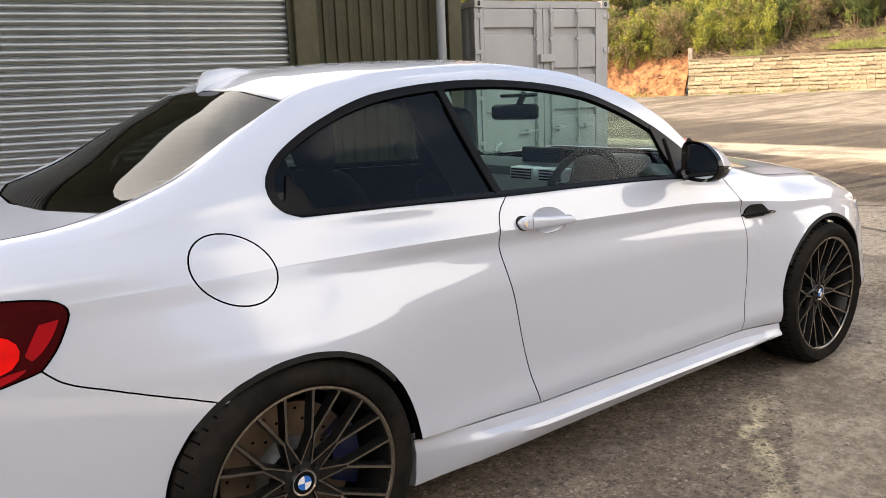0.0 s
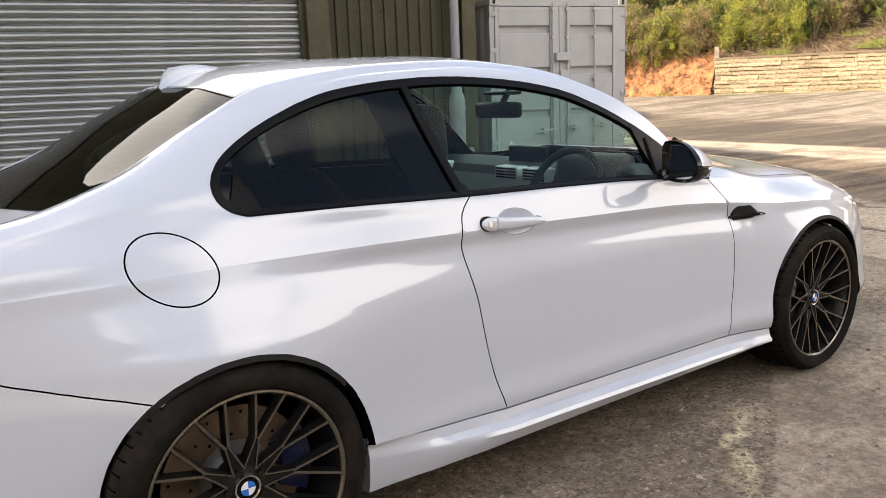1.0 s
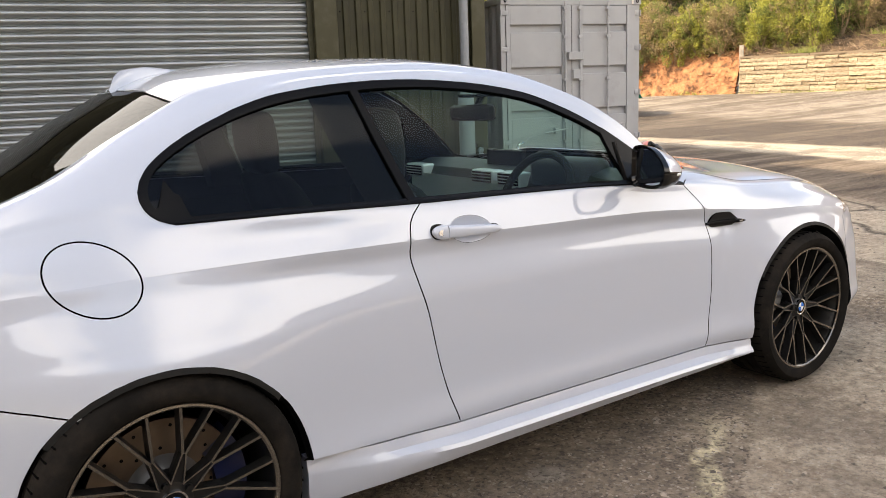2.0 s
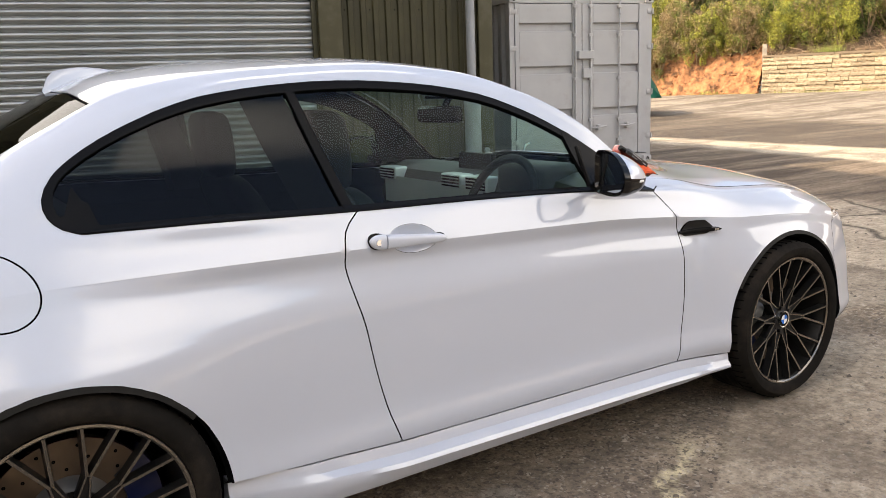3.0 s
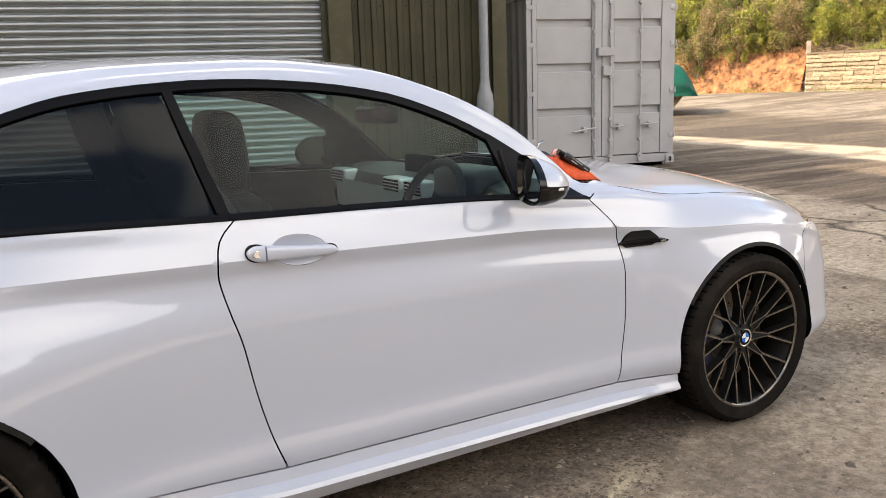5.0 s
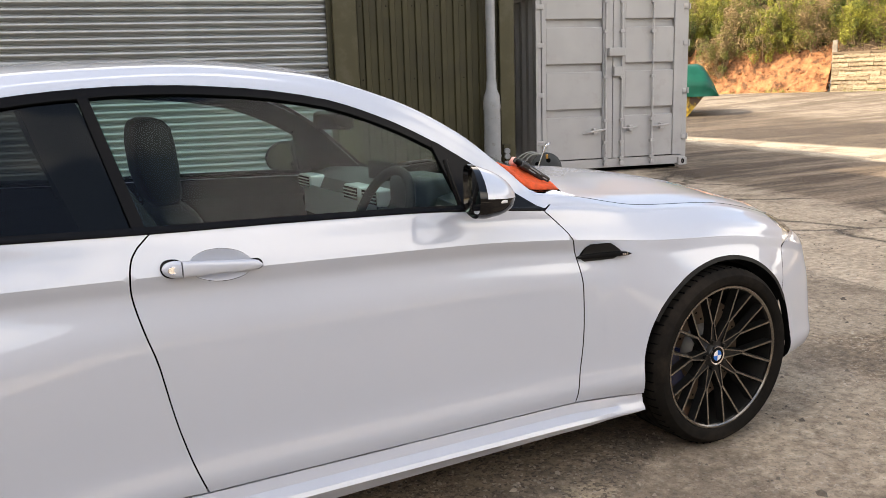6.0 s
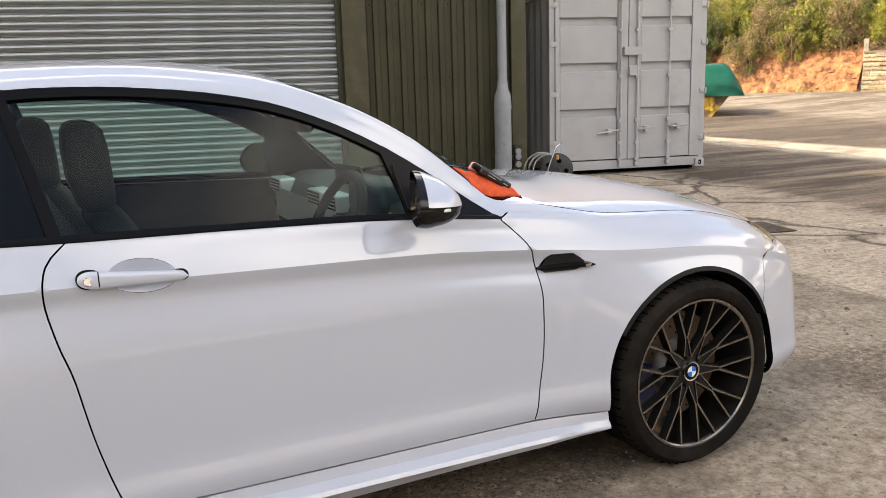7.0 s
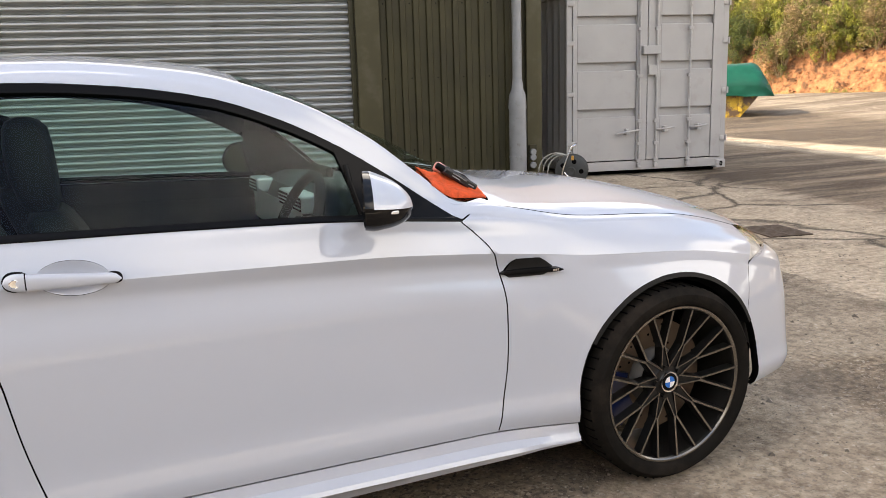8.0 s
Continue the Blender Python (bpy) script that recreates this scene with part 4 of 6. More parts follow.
for k, d, yaw in ((-1, doors[0], 0.31), (1, doors[1], 0.46)):
    cap_bm, low_bm = bmesh.new(), bmesh.new()
    ring = closed_curve(MIRROR_RIM)
    na, ns = len(ring), 14
    rows = []
    for i in range(ns + 1):
        t = i / ns
        g = max(0.0, 1 - t ** 2.1) ** 0.52 if t < 1 else 0.012
        g *= 1 + 0.03 * math.sin(math.pi * min(1.0, t * 3))
        yc, zc = 0.882 + 0.010 * t, 1.018 - 0.016 * t
        row = []
        for yy, zz in ring:
            y1, z1 = yc + (yy - 0.882) * g, zc + (zz - 1.018) * g
            row.append((1.657 + 0.126 * t - yaw * (yy - 0.875) * (1 - t), k * y1, z1))
        rows.append(row)
    for i in range(ns):
        for q in range(na):
            p = [rows[i][q], rows[i][(q + 1) % na], rows[i + 1][(q + 1) % na], rows[i + 1][q]]
            upper = min(ring[q][1], ring[(q + 1) % na][1]) > 1.006 and ring[q][0] > 0.80
            b = cap_bm if upper and i > 1 else low_bm
            b.faces.new([b.verts.new(v) for v in p])
    # rim stepped in to the glass
    inner_rim = [(v[0] + 0.010, k * (0.882 + (abs(v[1]) - 0.882) * 0.86), 1.018 + (v[2] - 1.018) * 0.84) for v in rows[0]]
    for q in range(na):
        low_bm.faces.new([low_bm.verts.new(v) for v in (rows[0][q], rows[0][(q + 1) % na], inner_rim[(q + 1) % na], inner_rim[q])])
    for b in (cap_bm, low_bm):
        bmesh.ops.remove_doubles(b, verts=b.verts, dist=0.0004)
    mir = part("mirror_housing", low_bm, GLOSS, d, "gloss black door mirror housing", smooth=50)
    part("mirror_cap", cap_bm, PAINT, mir, "silver-white mirror cap", smooth=60)
    bm = bmesh.new()
    bm.faces.new([bm.verts.new((v[0] - 0.001, v[1], v[2])) for v in inner_rim])
    part("mirror_glass", bm, MIRROR, mir, "mirror glass")
    bm = bmesh.new()
    box(bm, 1.690, 1.716, k * 0.962, k * 0.975, 0.992, 1.001, 0.003)
    part("side_repeater", bm, LAMP, mir, "small clear side repeater", smooth=50)
    bm = bmesh.new()
    tube(bm, [(1.73, k * 0.74, 0.955), (1.715, k * 0.79, 0.965), (1.70, k * 0.83, 0.985)], [0.026, 0.022, 0.02], 12)
    part("mirror_arm", bm, TRIM, mir, smooth=50)
    bm = bmesh.new()
    tube(bm, [(1.662, k * 0.72, 1.10), (1.668, k * 0.735, 1.05), (1.69, k * 0.752, 0.965)], 0.008, 8)
    part("mirror_post", bm, TRIM, mir, smooth=50)

bm = bmesh.new()
rows = []
for i in range(13):
    t = i / 12
    x = 0.155 + 0.215 * t
    base = float(skin([x], [LAST])[0, 2]) - 0.004
    h = float(np.interp(t, (0, 0.06, 0.16, 0.5, 1), (0.010, 0.038, 0.052, 0.034, 0.002)))
    wd = 0.008 * math.sin(math.pi * min(0.94, 0.22 + 0.72 * t)) + 0.004
    lean = -0.006 * (1 - t)
    rows.append([bm.verts.new((x + dx, y, base + z)) for dx, y, z in ((0, -wd, 0), (lean * 0.5, -wd * 0.45, h * 0.5), (lean, -0.005, h), (lean, 0.005, h), (lean * 0.5, wd * 0.45, h * 0.5), (0, wd, 0))])
for a, b in zip(rows, rows[1:]):
    for q in range(5):
        bm.faces.new((a[q], a[q + 1], b[q + 1], b[q]))
bm.faces.new(rows[0])
bm.faces.new(rows[-1])
part("roof_fin", bm, PAINT, car, "shark fin aerial", smooth=40)

# ---- cabin ----
def seat(y, x):
    """A sports seat: cushion, leaning backrest and an upright head restraint whose middle stands at x."""
    bm = bmesh.new()
    box(bm, x + 0.20, x + 0.74, y - 0.25, y + 0.25, 0.40, 0.58, 0.05)
    s = part("seat", bm, LEATHER, car, "black sports seat", smooth=60)

    def sweep(name, levels):
        bm = bmesh.new()
        rows = []
        for z, xc, hw, th in levels:
            rows.append([bm.verts.new((xc + th * math.copysign(abs(math.sin(a)) ** 0.55, math.sin(a)), y + hw * math.copysign(abs(math.cos(a)) ** 0.5, math.cos(a)), z)) for a in (2 * math.pi * q / 20 for q in range(20))])
        for a, b in zip(rows, rows[1:]):
            for q in range(20):
                bm.faces.new((a[q], a[(q + 1) % 20], b[(q + 1) % 20], b[q]))
        bm.faces.new(rows[0])
        bm.faces.new(rows[-1])
        part(name, bm, LEATHER, s, smooth=60)
    sweep("backrest", [(0.48, x + 0.24, 0.23, 0.07), (0.70, x + 0.16, 0.255, 0.075), (0.86, x + 0.09, 0.245, 0.07), (0.94, x + 0.055, 0.22, 0.065), (0.985, x + 0.035, 0.185, 0.058), (1.005, x + 0.03, 0.14, 0.045), (1.012, x + 0.03, 0.06, 0.02)])
    sweep("head_restraint", [(1.00, x + 0.022, 0.085, 0.035), (1.03, x + 0.016, 0.115, 0.052), (1.10, x + 0.006, 0.132, 0.060), (1.18, x, 0.130, 0.060), (1.225, x - 0.002, 0.122, 0.054), (1.245, x - 0.006, 0.105, 0.040), (1.254, x - 0.008, 0.06, 0.018)])


seat(-0.37, 0.885)
seat(0.37, 0.765)
# trim inside the centre pillars
for k in (-1, 1):
    bm = bmesh.new()
    rows = []
    for z, x0, x1, y in ((0.93, 0.67, 0.86, 0.715), (1.0, 0.655, 0.83, 0.70), (1.15, 0.60, 0.745, 0.635), (1.31, 0.555, 0.685, 0.565)):
        rows.append([bm.verts.new((px, k * py, z)) for px, py in ((x0, y), (x0 + 0.02, y - 0.035), (x1 - 0.02, y - 0.035), (x1, y))])
    for a, b in zip(rows, rows[1:]):
        for q in range(4):
            bm.faces.new((a[q], a[(q + 1) % 4], b[(q + 1) % 4], b[q]))
    part("pillar_trim", bm, LEATHER, car, "dark inner pillar trim", smooth=50)
bm = bmesh.new()
box(bm, -0.02, 0.20, -0.55, 0.55, 0.55, 1.0, 0.05)
for y in (-0.32, 0.32):
    box(bm, -0.02, 0.08, y - 0.11, y + 0.11, 0.98, 1.09, 0.035)
part("rear_seat", bm, LEATHER, car, "black rear bench with head restraints", smooth=60)
bm = bmesh.new()
box(bm, -0.38, 0.02, -0.56, 0.56, 0.955, 0.975, 0.005)
part("parcel_shelf", bm, DASH, car)
# dashboard
bm = bmesh.new()
rows = []
for y in np.linspace(-0.69, 0.69, 25):
    cowl = 0.03 * math.exp(-((y + 0.37) / 0.2) ** 2)
    row = [bm.verts.new((x, y, z)) for x, z in ((1.80, 0.60), (1.70, 0.76), (1.685, 0.84), (1.735, 0.945 + cowl), (1.83, 0.972 + cowl * 0.8), (1.98, 0.962), (2.14, 0.93), (2.14, 0.60))]
    rows.append(row)
for a, b in zip(rows, rows[1:]):
    for q in range(7):
        bm.faces.new((a[q], a[q + 1], b[q + 1], b[q]))
dash = part("dashboard", bm, DASH, car, "dark dashboard with silver trim", smooth=40)
bm = bmesh.new()
rows = []
for y in np.linspace(-0.16, 0.64, 20):
    rows.append([bm.verts.new((1.678 - 0.012 * math.sin(math.pi * (y + 0.16) / 0.8), y, z)) for z in (0.79, 0.85, 0.915)])
for a, b in zip(rows, rows[1:]):
    for q in range(2):
        bm.faces.new((a[q], a[q + 1], b[q + 1], b[q]))
part("dash_trim", bm, SILVER_TRIM, dash, "pale silver dash trim", smooth="all")
for y in (-0.12, 0.06, 0.60):
    bm = bmesh.new()
    box(bm, 1.668, 1.74, y - 0.075, y + 0.075, 0.895, 0.955, 0.008)
    v = part("air_vent", bm, SILVER_TRIM, dash, "silver-framed air vent")
    bm = bmesh.new()
    box(bm, 1.6665, 1.69, y - 0.066, y + 0.066, 0.902, 0.948)
    part("vent_mouth", bm, DARK, v)
    for z in (0.912, 0.925, 0.938):
        bm = bmesh.new()
        box(bm, 1.6635, 1.68, y - 0.064, y + 0.064, z - 0.002, z + 0.002)
        part("vent_slat", bm, SILVER_TRIM, v)
bm = bmesh.new()
box(bm, 1.80, 1.825, -0.06, 0.19, 0.955, 1.035, 0.008)
part("screen", bm, TRIM, dash, "black centre display")
bm = bmesh.new()
box(bm, 1.35, 2.0, -0.11, 0.11, 0.45, 0.80, 0.03)
part("centre_console", bm, DASH, car)
# steering wheel, driver on the right
sm = Matrix.Translation((1.597, -0.37, 0.872)) @ Matrix.Rotation(radians(24), 4, 'Y')
bm = bmesh.new()
tube(bm, [sm @ Vector((0, 0.185 * math.cos(t), 0.185 * math.sin(t))) for t in np.linspace(0, 2 * math.pi, 41)[:-1]], 0.0165, 12, closed=True)
stw = part("steering_wheel", bm, LEATHER, car, "black leather steering wheel", smooth="all")
bm = bmesh.new()
box(bm, -0.005, 0.05, -0.07, 0.07, -0.06, 0.05, 0.02, m=sm)
part("wheel_hub", bm, DASH, stw)
for p in ((0.175, 0.0), (-0.175, 0.0), (0.0, -0.175)):
    bm = bmesh.new()
    tube(bm, [sm @ Vector((0.01, 0, -0.01)), sm @ Vector((0.0, p[0], p[1]))], [0.02, 0.012], 8)
    part("wheel_spoke", bm, SILVER_TRIM, stw, smooth="all")
bm = bmesh.new()
box(bm, 1.70, 1.86, -0.53, -0.21, 0.90, 1.02, 0.03)
part("instrument_hood", bm, DASH, dash, smooth=60)
# inner mirror
bm = bmesh.new()
box(bm, -0.022, 0.022, -0.12, 0.12, -0.034, 0.034, 0.018, m=Matrix.Translation((1.60, 0.02, 1.205)) @ Matrix.Rotation(0.2, 4, 'Z'))
im = part("inner_mirror", bm, TRIM, car, "black interior mirror", smooth=60)
bm = bmesh.new()
tube(bm, [(1.615, 0.02, 1.22), (1.66, 0.02, 1.285)], 0.014, 8)
part("mirror_stem", bm, TRIM, im)
bm = bmesh.new()
box(bm, 1.57, 1.68, -0.05, 0.09, 1.268, 1.285, 0.01)
part("sensor_cover", bm, TRIM, im)


# ---- the setting ----
FACADE = Matrix.Translation((5.2, 6.55, 0)) @ pose(0, 0, 0, 0, 0, -14)      # local x along the wall, -y towards the yard
BOX = Matrix.Translation((7.33, 6.83, 0.05)) @ pose(0, 0, 0, 0, 0, -14)
WALL_DIR = math.degrees(math.atan2(-0.893, 0.45))
WALL = Matrix.Translation((33.8, 21.3, 0.58)) @ pose(0, 0, 0, 0, 0, WALL_DIR)  # local x along the wall, y into the bank


def ground_height(x, y):
    d = math.hypot(x - 0.5, y + 2.7)
    t = min(max((d - 25) / 17, 0), 1)
    return 0.62 * t * t * (3 - 2 * t)


def node(nt, kind, **inputs):
    n = nt.nodes.new(kind)
    for k, v in inputs.items():
        n.inputs[k.replace("_", " ")].default_value = v
    return n


def ground_material():
    m = bpy.data.materials.new("yard_surface")
    m.use_nodes = True
    nt = m.node_tree
    b = nt.nodes["Principled BSDF"]
    b.inputs["Roughness"].default_value = 0.88
    b.inputs["Specular IOR Level"].default_value = 0.3
    co = nt.nodes.new("ShaderNodeTexCoord")
    pos = co.outputs["Object"]

    def noise_of(scale, detail=6.0, rough=0.6, vec=None):
        n = node(nt, "ShaderNodeTexNoise", Scale=scale, Detail=detail, Roughness=rough)
        nt.links.new(vec or pos, n.inputs["Vector"])
        return n.outputs[0]

    def ramp(src, a, c, lo=0.0, hi=1.0):
        r = nt.nodes.new("ShaderNodeMapRange")
        for i, v in ((1, a), (2, c), (3, lo), (4, hi)):
            r.inputs[i].default_value = v
        nt.links.new(src, r.inputs[0])
        return r.outputs[0]

    def mix(fac, a, c):
        x = nt.nodes.new("ShaderNodeMix")
        x.data_type = 'RGBA'
        for v, sock in ((a, "A"), (c, "B")):
            if isinstance(v, tuple):
                x.inputs[sock].default_value = (*v, 1)
            else:
                nt.links.new(v, x.inputs[sock])
        nt.links.new(fac, x.inputs["Factor"])
        return x.outputs["Result"]

    def math2(op, a, c):
        n = nt.nodes.new("ShaderNodeMath")
        n.operation = op
        for i, v in enumerate((a, c)):
            if isinstance(v, (int, float)):
                n.inputs[i].default_value = v
            else:
                nt.links.new(v, n.inputs[i])
        return n.outputs[0]

    def along(dx, dy, off):
        """Signed distance from a line of the plan, with a ragged edge."""
        d = nt.nodes.new("ShaderNodeVectorMath")
        d.operation = 'DOT_PRODUCT'
        d.inputs[1].default_value = (dx, dy, 0)
        nt.links.new(pos, d.inputs[0])
        return math2('SUBTRACT', math2('ADD', d.outputs["Value"], math2('MULTIPLY', math2('SUBTRACT', noise_of(1.3), 0.5), 0.5)), off)

    def edge_of(dx, dy, off):
        """Signed distance from a cast edge, only slightly ragged."""
        d = nt.nodes.new("ShaderNodeVectorMath")
        d.operation = 'DOT_PRODUCT'
        d.inputs[1].default_value = (dx, dy, 0)
        nt.links.new(pos, d.inputs[0])
        return math2('SUBTRACT', math2('ADD', d.outputs["Value"], math2('MULTIPLY', math2('SUBTRACT', noise_of(5.0), 0.5), 0.08)), off)

    def spot_of(x, y, r0, r1, wobble, scale):
        """One inside a ragged round patch of the plan, falling to zero from radius r0 to r1."""
        d = nt.nodes.new("ShaderNodeVectorMath")
        d.operation = 'DISTANCE'
        d.inputs[1].default_value = (x, y, 0)
        nt.links.new(pos, d.inputs[0])
        return ramp(math2('ADD', d.outputs["Value"], math2('MULTIPLY', math2('SUBTRACT', noise_of(scale, 8.0, 0.65), 0.5), wobble)), r1, r0)

    big, midn, fine, grit = noise_of(0.45), noise_of(2.6), noise_of(22.0), noise_of(120.0, 3.0)
    asphalt = mix(ramp(midn, 0.35, 0.66), (0.15, 0.116, 0.085), (0.33, 0.262, 0.195))
    asphalt = mix(ramp(big, 0.42, 0.62, 0, 0.8), asphalt, (0.25, 0.195, 0.145))
    concrete = mix(ramp(midn, 0.3, 0.7), (0.42, 0.335, 0.247), (0.55, 0.455, 0.345))
    concrete = mix(ramp(noise_of(6.0, 8.0, 0.7), 0.52, 0.70), concrete, (0.28, 0.21, 0.15))
    # concrete strip beside the car and slabs ahead of it
    strip = math2('MULTIPLY', ramp(edge_of(0.53, -0.848, 1.972), -0.004, 0.012), ramp(edge_of(0.99, -0.14, 5.10), 0.02, -0.01))
    slab = math2('MULTIPLY', ramp(edge_of(0.99, -0.14, 5.10), -0.01, 0.02), ramp(along(0.97, -0.242, 7.35), 0.1, -0.1))
    worn = ramp(noise_of(1.6, 9.0, 0.66), 0.33, 0.46)
    col = mix(math2('MAXIMUM', math2('MULTIPLY', strip, 0.60), math2('MULTIPLY', slab, worn)), asphalt, concrete)
    # pale road far off and streaks along it
    far = math2('MULTIPLY', ramp(along(0.97, -0.242, 18.6), -0.6, 0.9), 1.0)
    sv = nt.nodes.new("ShaderNodeMapping")
    sv.inputs["Rotation"].default_value = (0, 0, radians(62))
    sv.inputs["Scale"].default_value = (0.22, 1.6, 1)
    nt.links.new(pos, sv.inputs["Vector"])
    streak = noise_of(0.5, 8.0, 0.65, sv.outputs[0])
    col = mix(math2('MULTIPLY', far, 0.85), col, mix(ramp(streak, 0.43, 0.53), (0.14, 0.112, 0.085), (0.36, 0.31, 0.245)))
    # dark streaked shade across the far yard, painted into the colour
    far_shade = math2('MULTIPLY', ramp(along(0.995, -0.10, 13.6), -0.08, 0.25), ramp(along(0.97, -0.242, 18.6), 0.9, -0.6))
    col = mix(far_shade, col, mix(ramp(streak, 0.46, 0.60), (0.058, 0.044, 0.033), (0.19, 0.15, 0.112)))
    # worn yellow line
    line = math2('MULTIPLY', math2('MULTIPLY', ramp(along(-0.62, 0.785, -1.93), -0.05, -0.02), ramp(along(-0.62, 0.785, -1.93), 0.05, 0.02)), math2('MULTIPLY', ramp(along(0.785, 0.62, -1.2), -0.1, 0.1), ramp(along(0.785, 0.62, 1.05), 0.1, -0.1)))
    line = math2('MULTIPLY', line, ramp(noise_of(14.0, 8.0, 0.75), 0.40, 0.53))
    col = mix(math2('MULTIPLY', line, 0.9), col, (0.72, 0.62, 0.40))
    # pale patch of spilt filler
    col = mix(spot_of(1.24, -0.81, 0.060, 0.080, 0.14, 11.0), col, (0.40, 0.345, 0.28))
    # unseen pale strip along the south wall, added to streak the car's reflections
    reflected_strip = math2('MULTIPLY', ramp(edge_of(0.292, 0.956, -3.35), 0.02, -0.02), ramp(edge_of(0.292, 0.956, -5.2), -0.05, 0.05))
    col = mix(reflected_strip, col, (0.80, 0.76, 0.68))
    # loose brown gravel and a smooth mortar patch in front of the car
    gravel = spot_of(4.25, -0.72, 0.42, 0.62, 0.9, 3.5)
    col = mix(math2('MULTIPLY', gravel, 0.8), col, mix(ramp(noise_of(26.0, 6.0, 0.7), 0.42, 0.60), (0.10, 0.068, 0.043), (0.33, 0.255, 0.18)))
    col = mix(math2('MULTIPLY', spot_of(4.35, -0.12, 0.24, 0.32, 0.35, 5.0), 0.8), col, (0.37, 0.30, 0.225))
    col = mix(math2('MULTIPLY', spot_of(2.05, -0.95, 0.10, 0.24, 0.3, 9.0), 0.5), col, (0.42, 0.34, 0.24))
    # pale band beyond the slabs: sunlight on the ground put into the colour
    sun_band = math2('MULTIPLY', ramp(along(0.97, -0.242, 10.6), -0.1, 0.2), ramp(along(0.995, -0.10, 13.6), 0.25, -0.15))
    col = mix(math2('MULTIPLY', sun_band, 0.85), col, (0.64, 0.55, 0.42))
    # cracks in the slabs
    wv = nt.nodes.new("ShaderNodeVectorMath")
    wv.operation = 'ADD'
    nz = node(nt, "ShaderNodeTexNoise", Scale=2.0, Detail=5.0)
    nt.links.new(pos, nz.inputs["Vector"])
    sc = nt.nodes.new("ShaderNodeVectorMath")
    sc.operation = 'SCALE'
    sc.inputs["Scale"].default_value = 0.35
    nt.links.new(nz.outputs[1], sc.inputs[0])
    nt.links.new(pos, wv.inputs[0])
    nt.links.new(sc.outputs[0], wv.inputs[1])
    vo = node(nt, "ShaderNodeTexVoronoi", Scale=0.62)
    vo.feature = 'DISTANCE_TO_EDGE'
    nt.links.new(wv.outputs[0], vo.inputs["Vector"])
    crack = math2('MULTIPLY', ramp(vo.outputs["Distance"], 0.028, 0.007), math2('MAXIMUM', math2('MULTIPLY', slab, 1.0), 0.0))
    col = mix(math2('MULTIPLY', crack, 0.85), col, (0.055, 0.042, 0.03))
    # aggregate: each grain its own tone
    ag = node(nt, "ShaderNodeTexVoronoi", Scale=95.0)
    nt.links.new(pos, ag.inputs["Vector"])
    sp = nt.nodes.new("ShaderNodeSeparateColor")
    nt.links.new(ag.outputs["Color"], sp.inputs[0])
    patch = ramp(noise_of(1.1, 9.0, 0.7), 0.47, 0.56)
    col = mix(math2('MULTIPLY', ramp(sp.outputs[0], 0.55, 0.95, 0, 0.8), math2('SUBTRACT', 1.0, math2('MAXIMUM', math2('MULTIPLY', strip, 0.6), math2('MULTIPLY', slab, 0.85)))), col, (0.075, 0.06, 0.047))
    col = mix(ramp(sp.outputs[1], 0.86, 0.97, 0, 0.65), col, (0.46, 0.40, 0.33))
    col = mix(math2('MULTIPLY', math2('MULTIPLY', patch, 0.5), math2('SUBTRACT', 1.0, math2('MULTIPLY', slab, 0.8))), col, (0.12, 0.092, 0.068))
    # brown damp stains out on the open yard
    damp = math2('MULTIPLY', ramp(noise_of(0.6, 9.0, 0.70, sv.outputs[0]), 0.46, 0.55), math2('MULTIPLY', ramp(along(0.97, -0.242, 6.9), -0.2, 0.4), ramp(along(0.97, -0.242, 10.6), 0.3, -0.3)))
    yard = math2('MULTIPLY', ramp(along(0.97, -0.242, 7.2), -0.15, 0.25), ramp(along(0.97, -0.242, 10.6), 0.3, -0.3))
    col = mix(math2('MULTIPLY', yard, 0.65), col, mix(ramp(noise_of(2.2, 9.0, 0.7, sv.outputs[0]), 0.40, 0.60), (0.13, 0.092, 0.062), (0.29, 0.222, 0.158)))
    col = mix(math2('MULTIPLY', damp, 0.85), col, (0.062, 0.043, 0.029))
    # grit of pale and dark grains
    col = mix(ramp(grit, 0.62, 0.74, 0, 0.75), col, (0.40, 0.35, 0.29))
    col = mix(ramp(grit, 0.38, 0.28, 0, 0.8), col, (0.05, 0.043, 0.036))
    fm = nt.nodes.new("ShaderNodeMix")
    fm.data_type, fm.blend_type = 'RGBA', 'MULTIPLY'
    fm.inputs["Factor"].default_value = 1.0
    nt.links.new(col, fm.inputs["A"])
    gv = nt.nodes.new("ShaderNodeCombineColor")
    v = ramp(fine, 0.3, 0.7, 0.62, 1.36)
    for i in range(3):
        nt.links.new(v, gv.inputs[i])
    nt.links.new(gv.outputs[0], fm.inputs["B"])
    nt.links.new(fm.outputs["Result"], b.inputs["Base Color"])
    h = math2('ADD', math2('MULTIPLY', fine, 0.5), math2('ADD', math2('ADD', math2('MULTIPLY', grit, 0.35), math2('MULTIPLY', sp.outputs[0], 0.3)), math2('MULTIPLY', crack, -1.2)))
    bp = node(nt, "ShaderNodeBump", Strength=1.0, Distance=0.018)
    nt.links.new(h, bp.inputs["Height"])
    nt.links.new(bp.outputs[0], b.inputs["Normal"])
    return m


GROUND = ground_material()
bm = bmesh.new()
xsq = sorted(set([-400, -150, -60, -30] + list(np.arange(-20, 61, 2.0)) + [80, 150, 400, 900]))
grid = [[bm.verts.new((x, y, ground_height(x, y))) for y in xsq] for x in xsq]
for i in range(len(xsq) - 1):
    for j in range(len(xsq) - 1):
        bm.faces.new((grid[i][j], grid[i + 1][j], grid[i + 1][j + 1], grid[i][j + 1]))
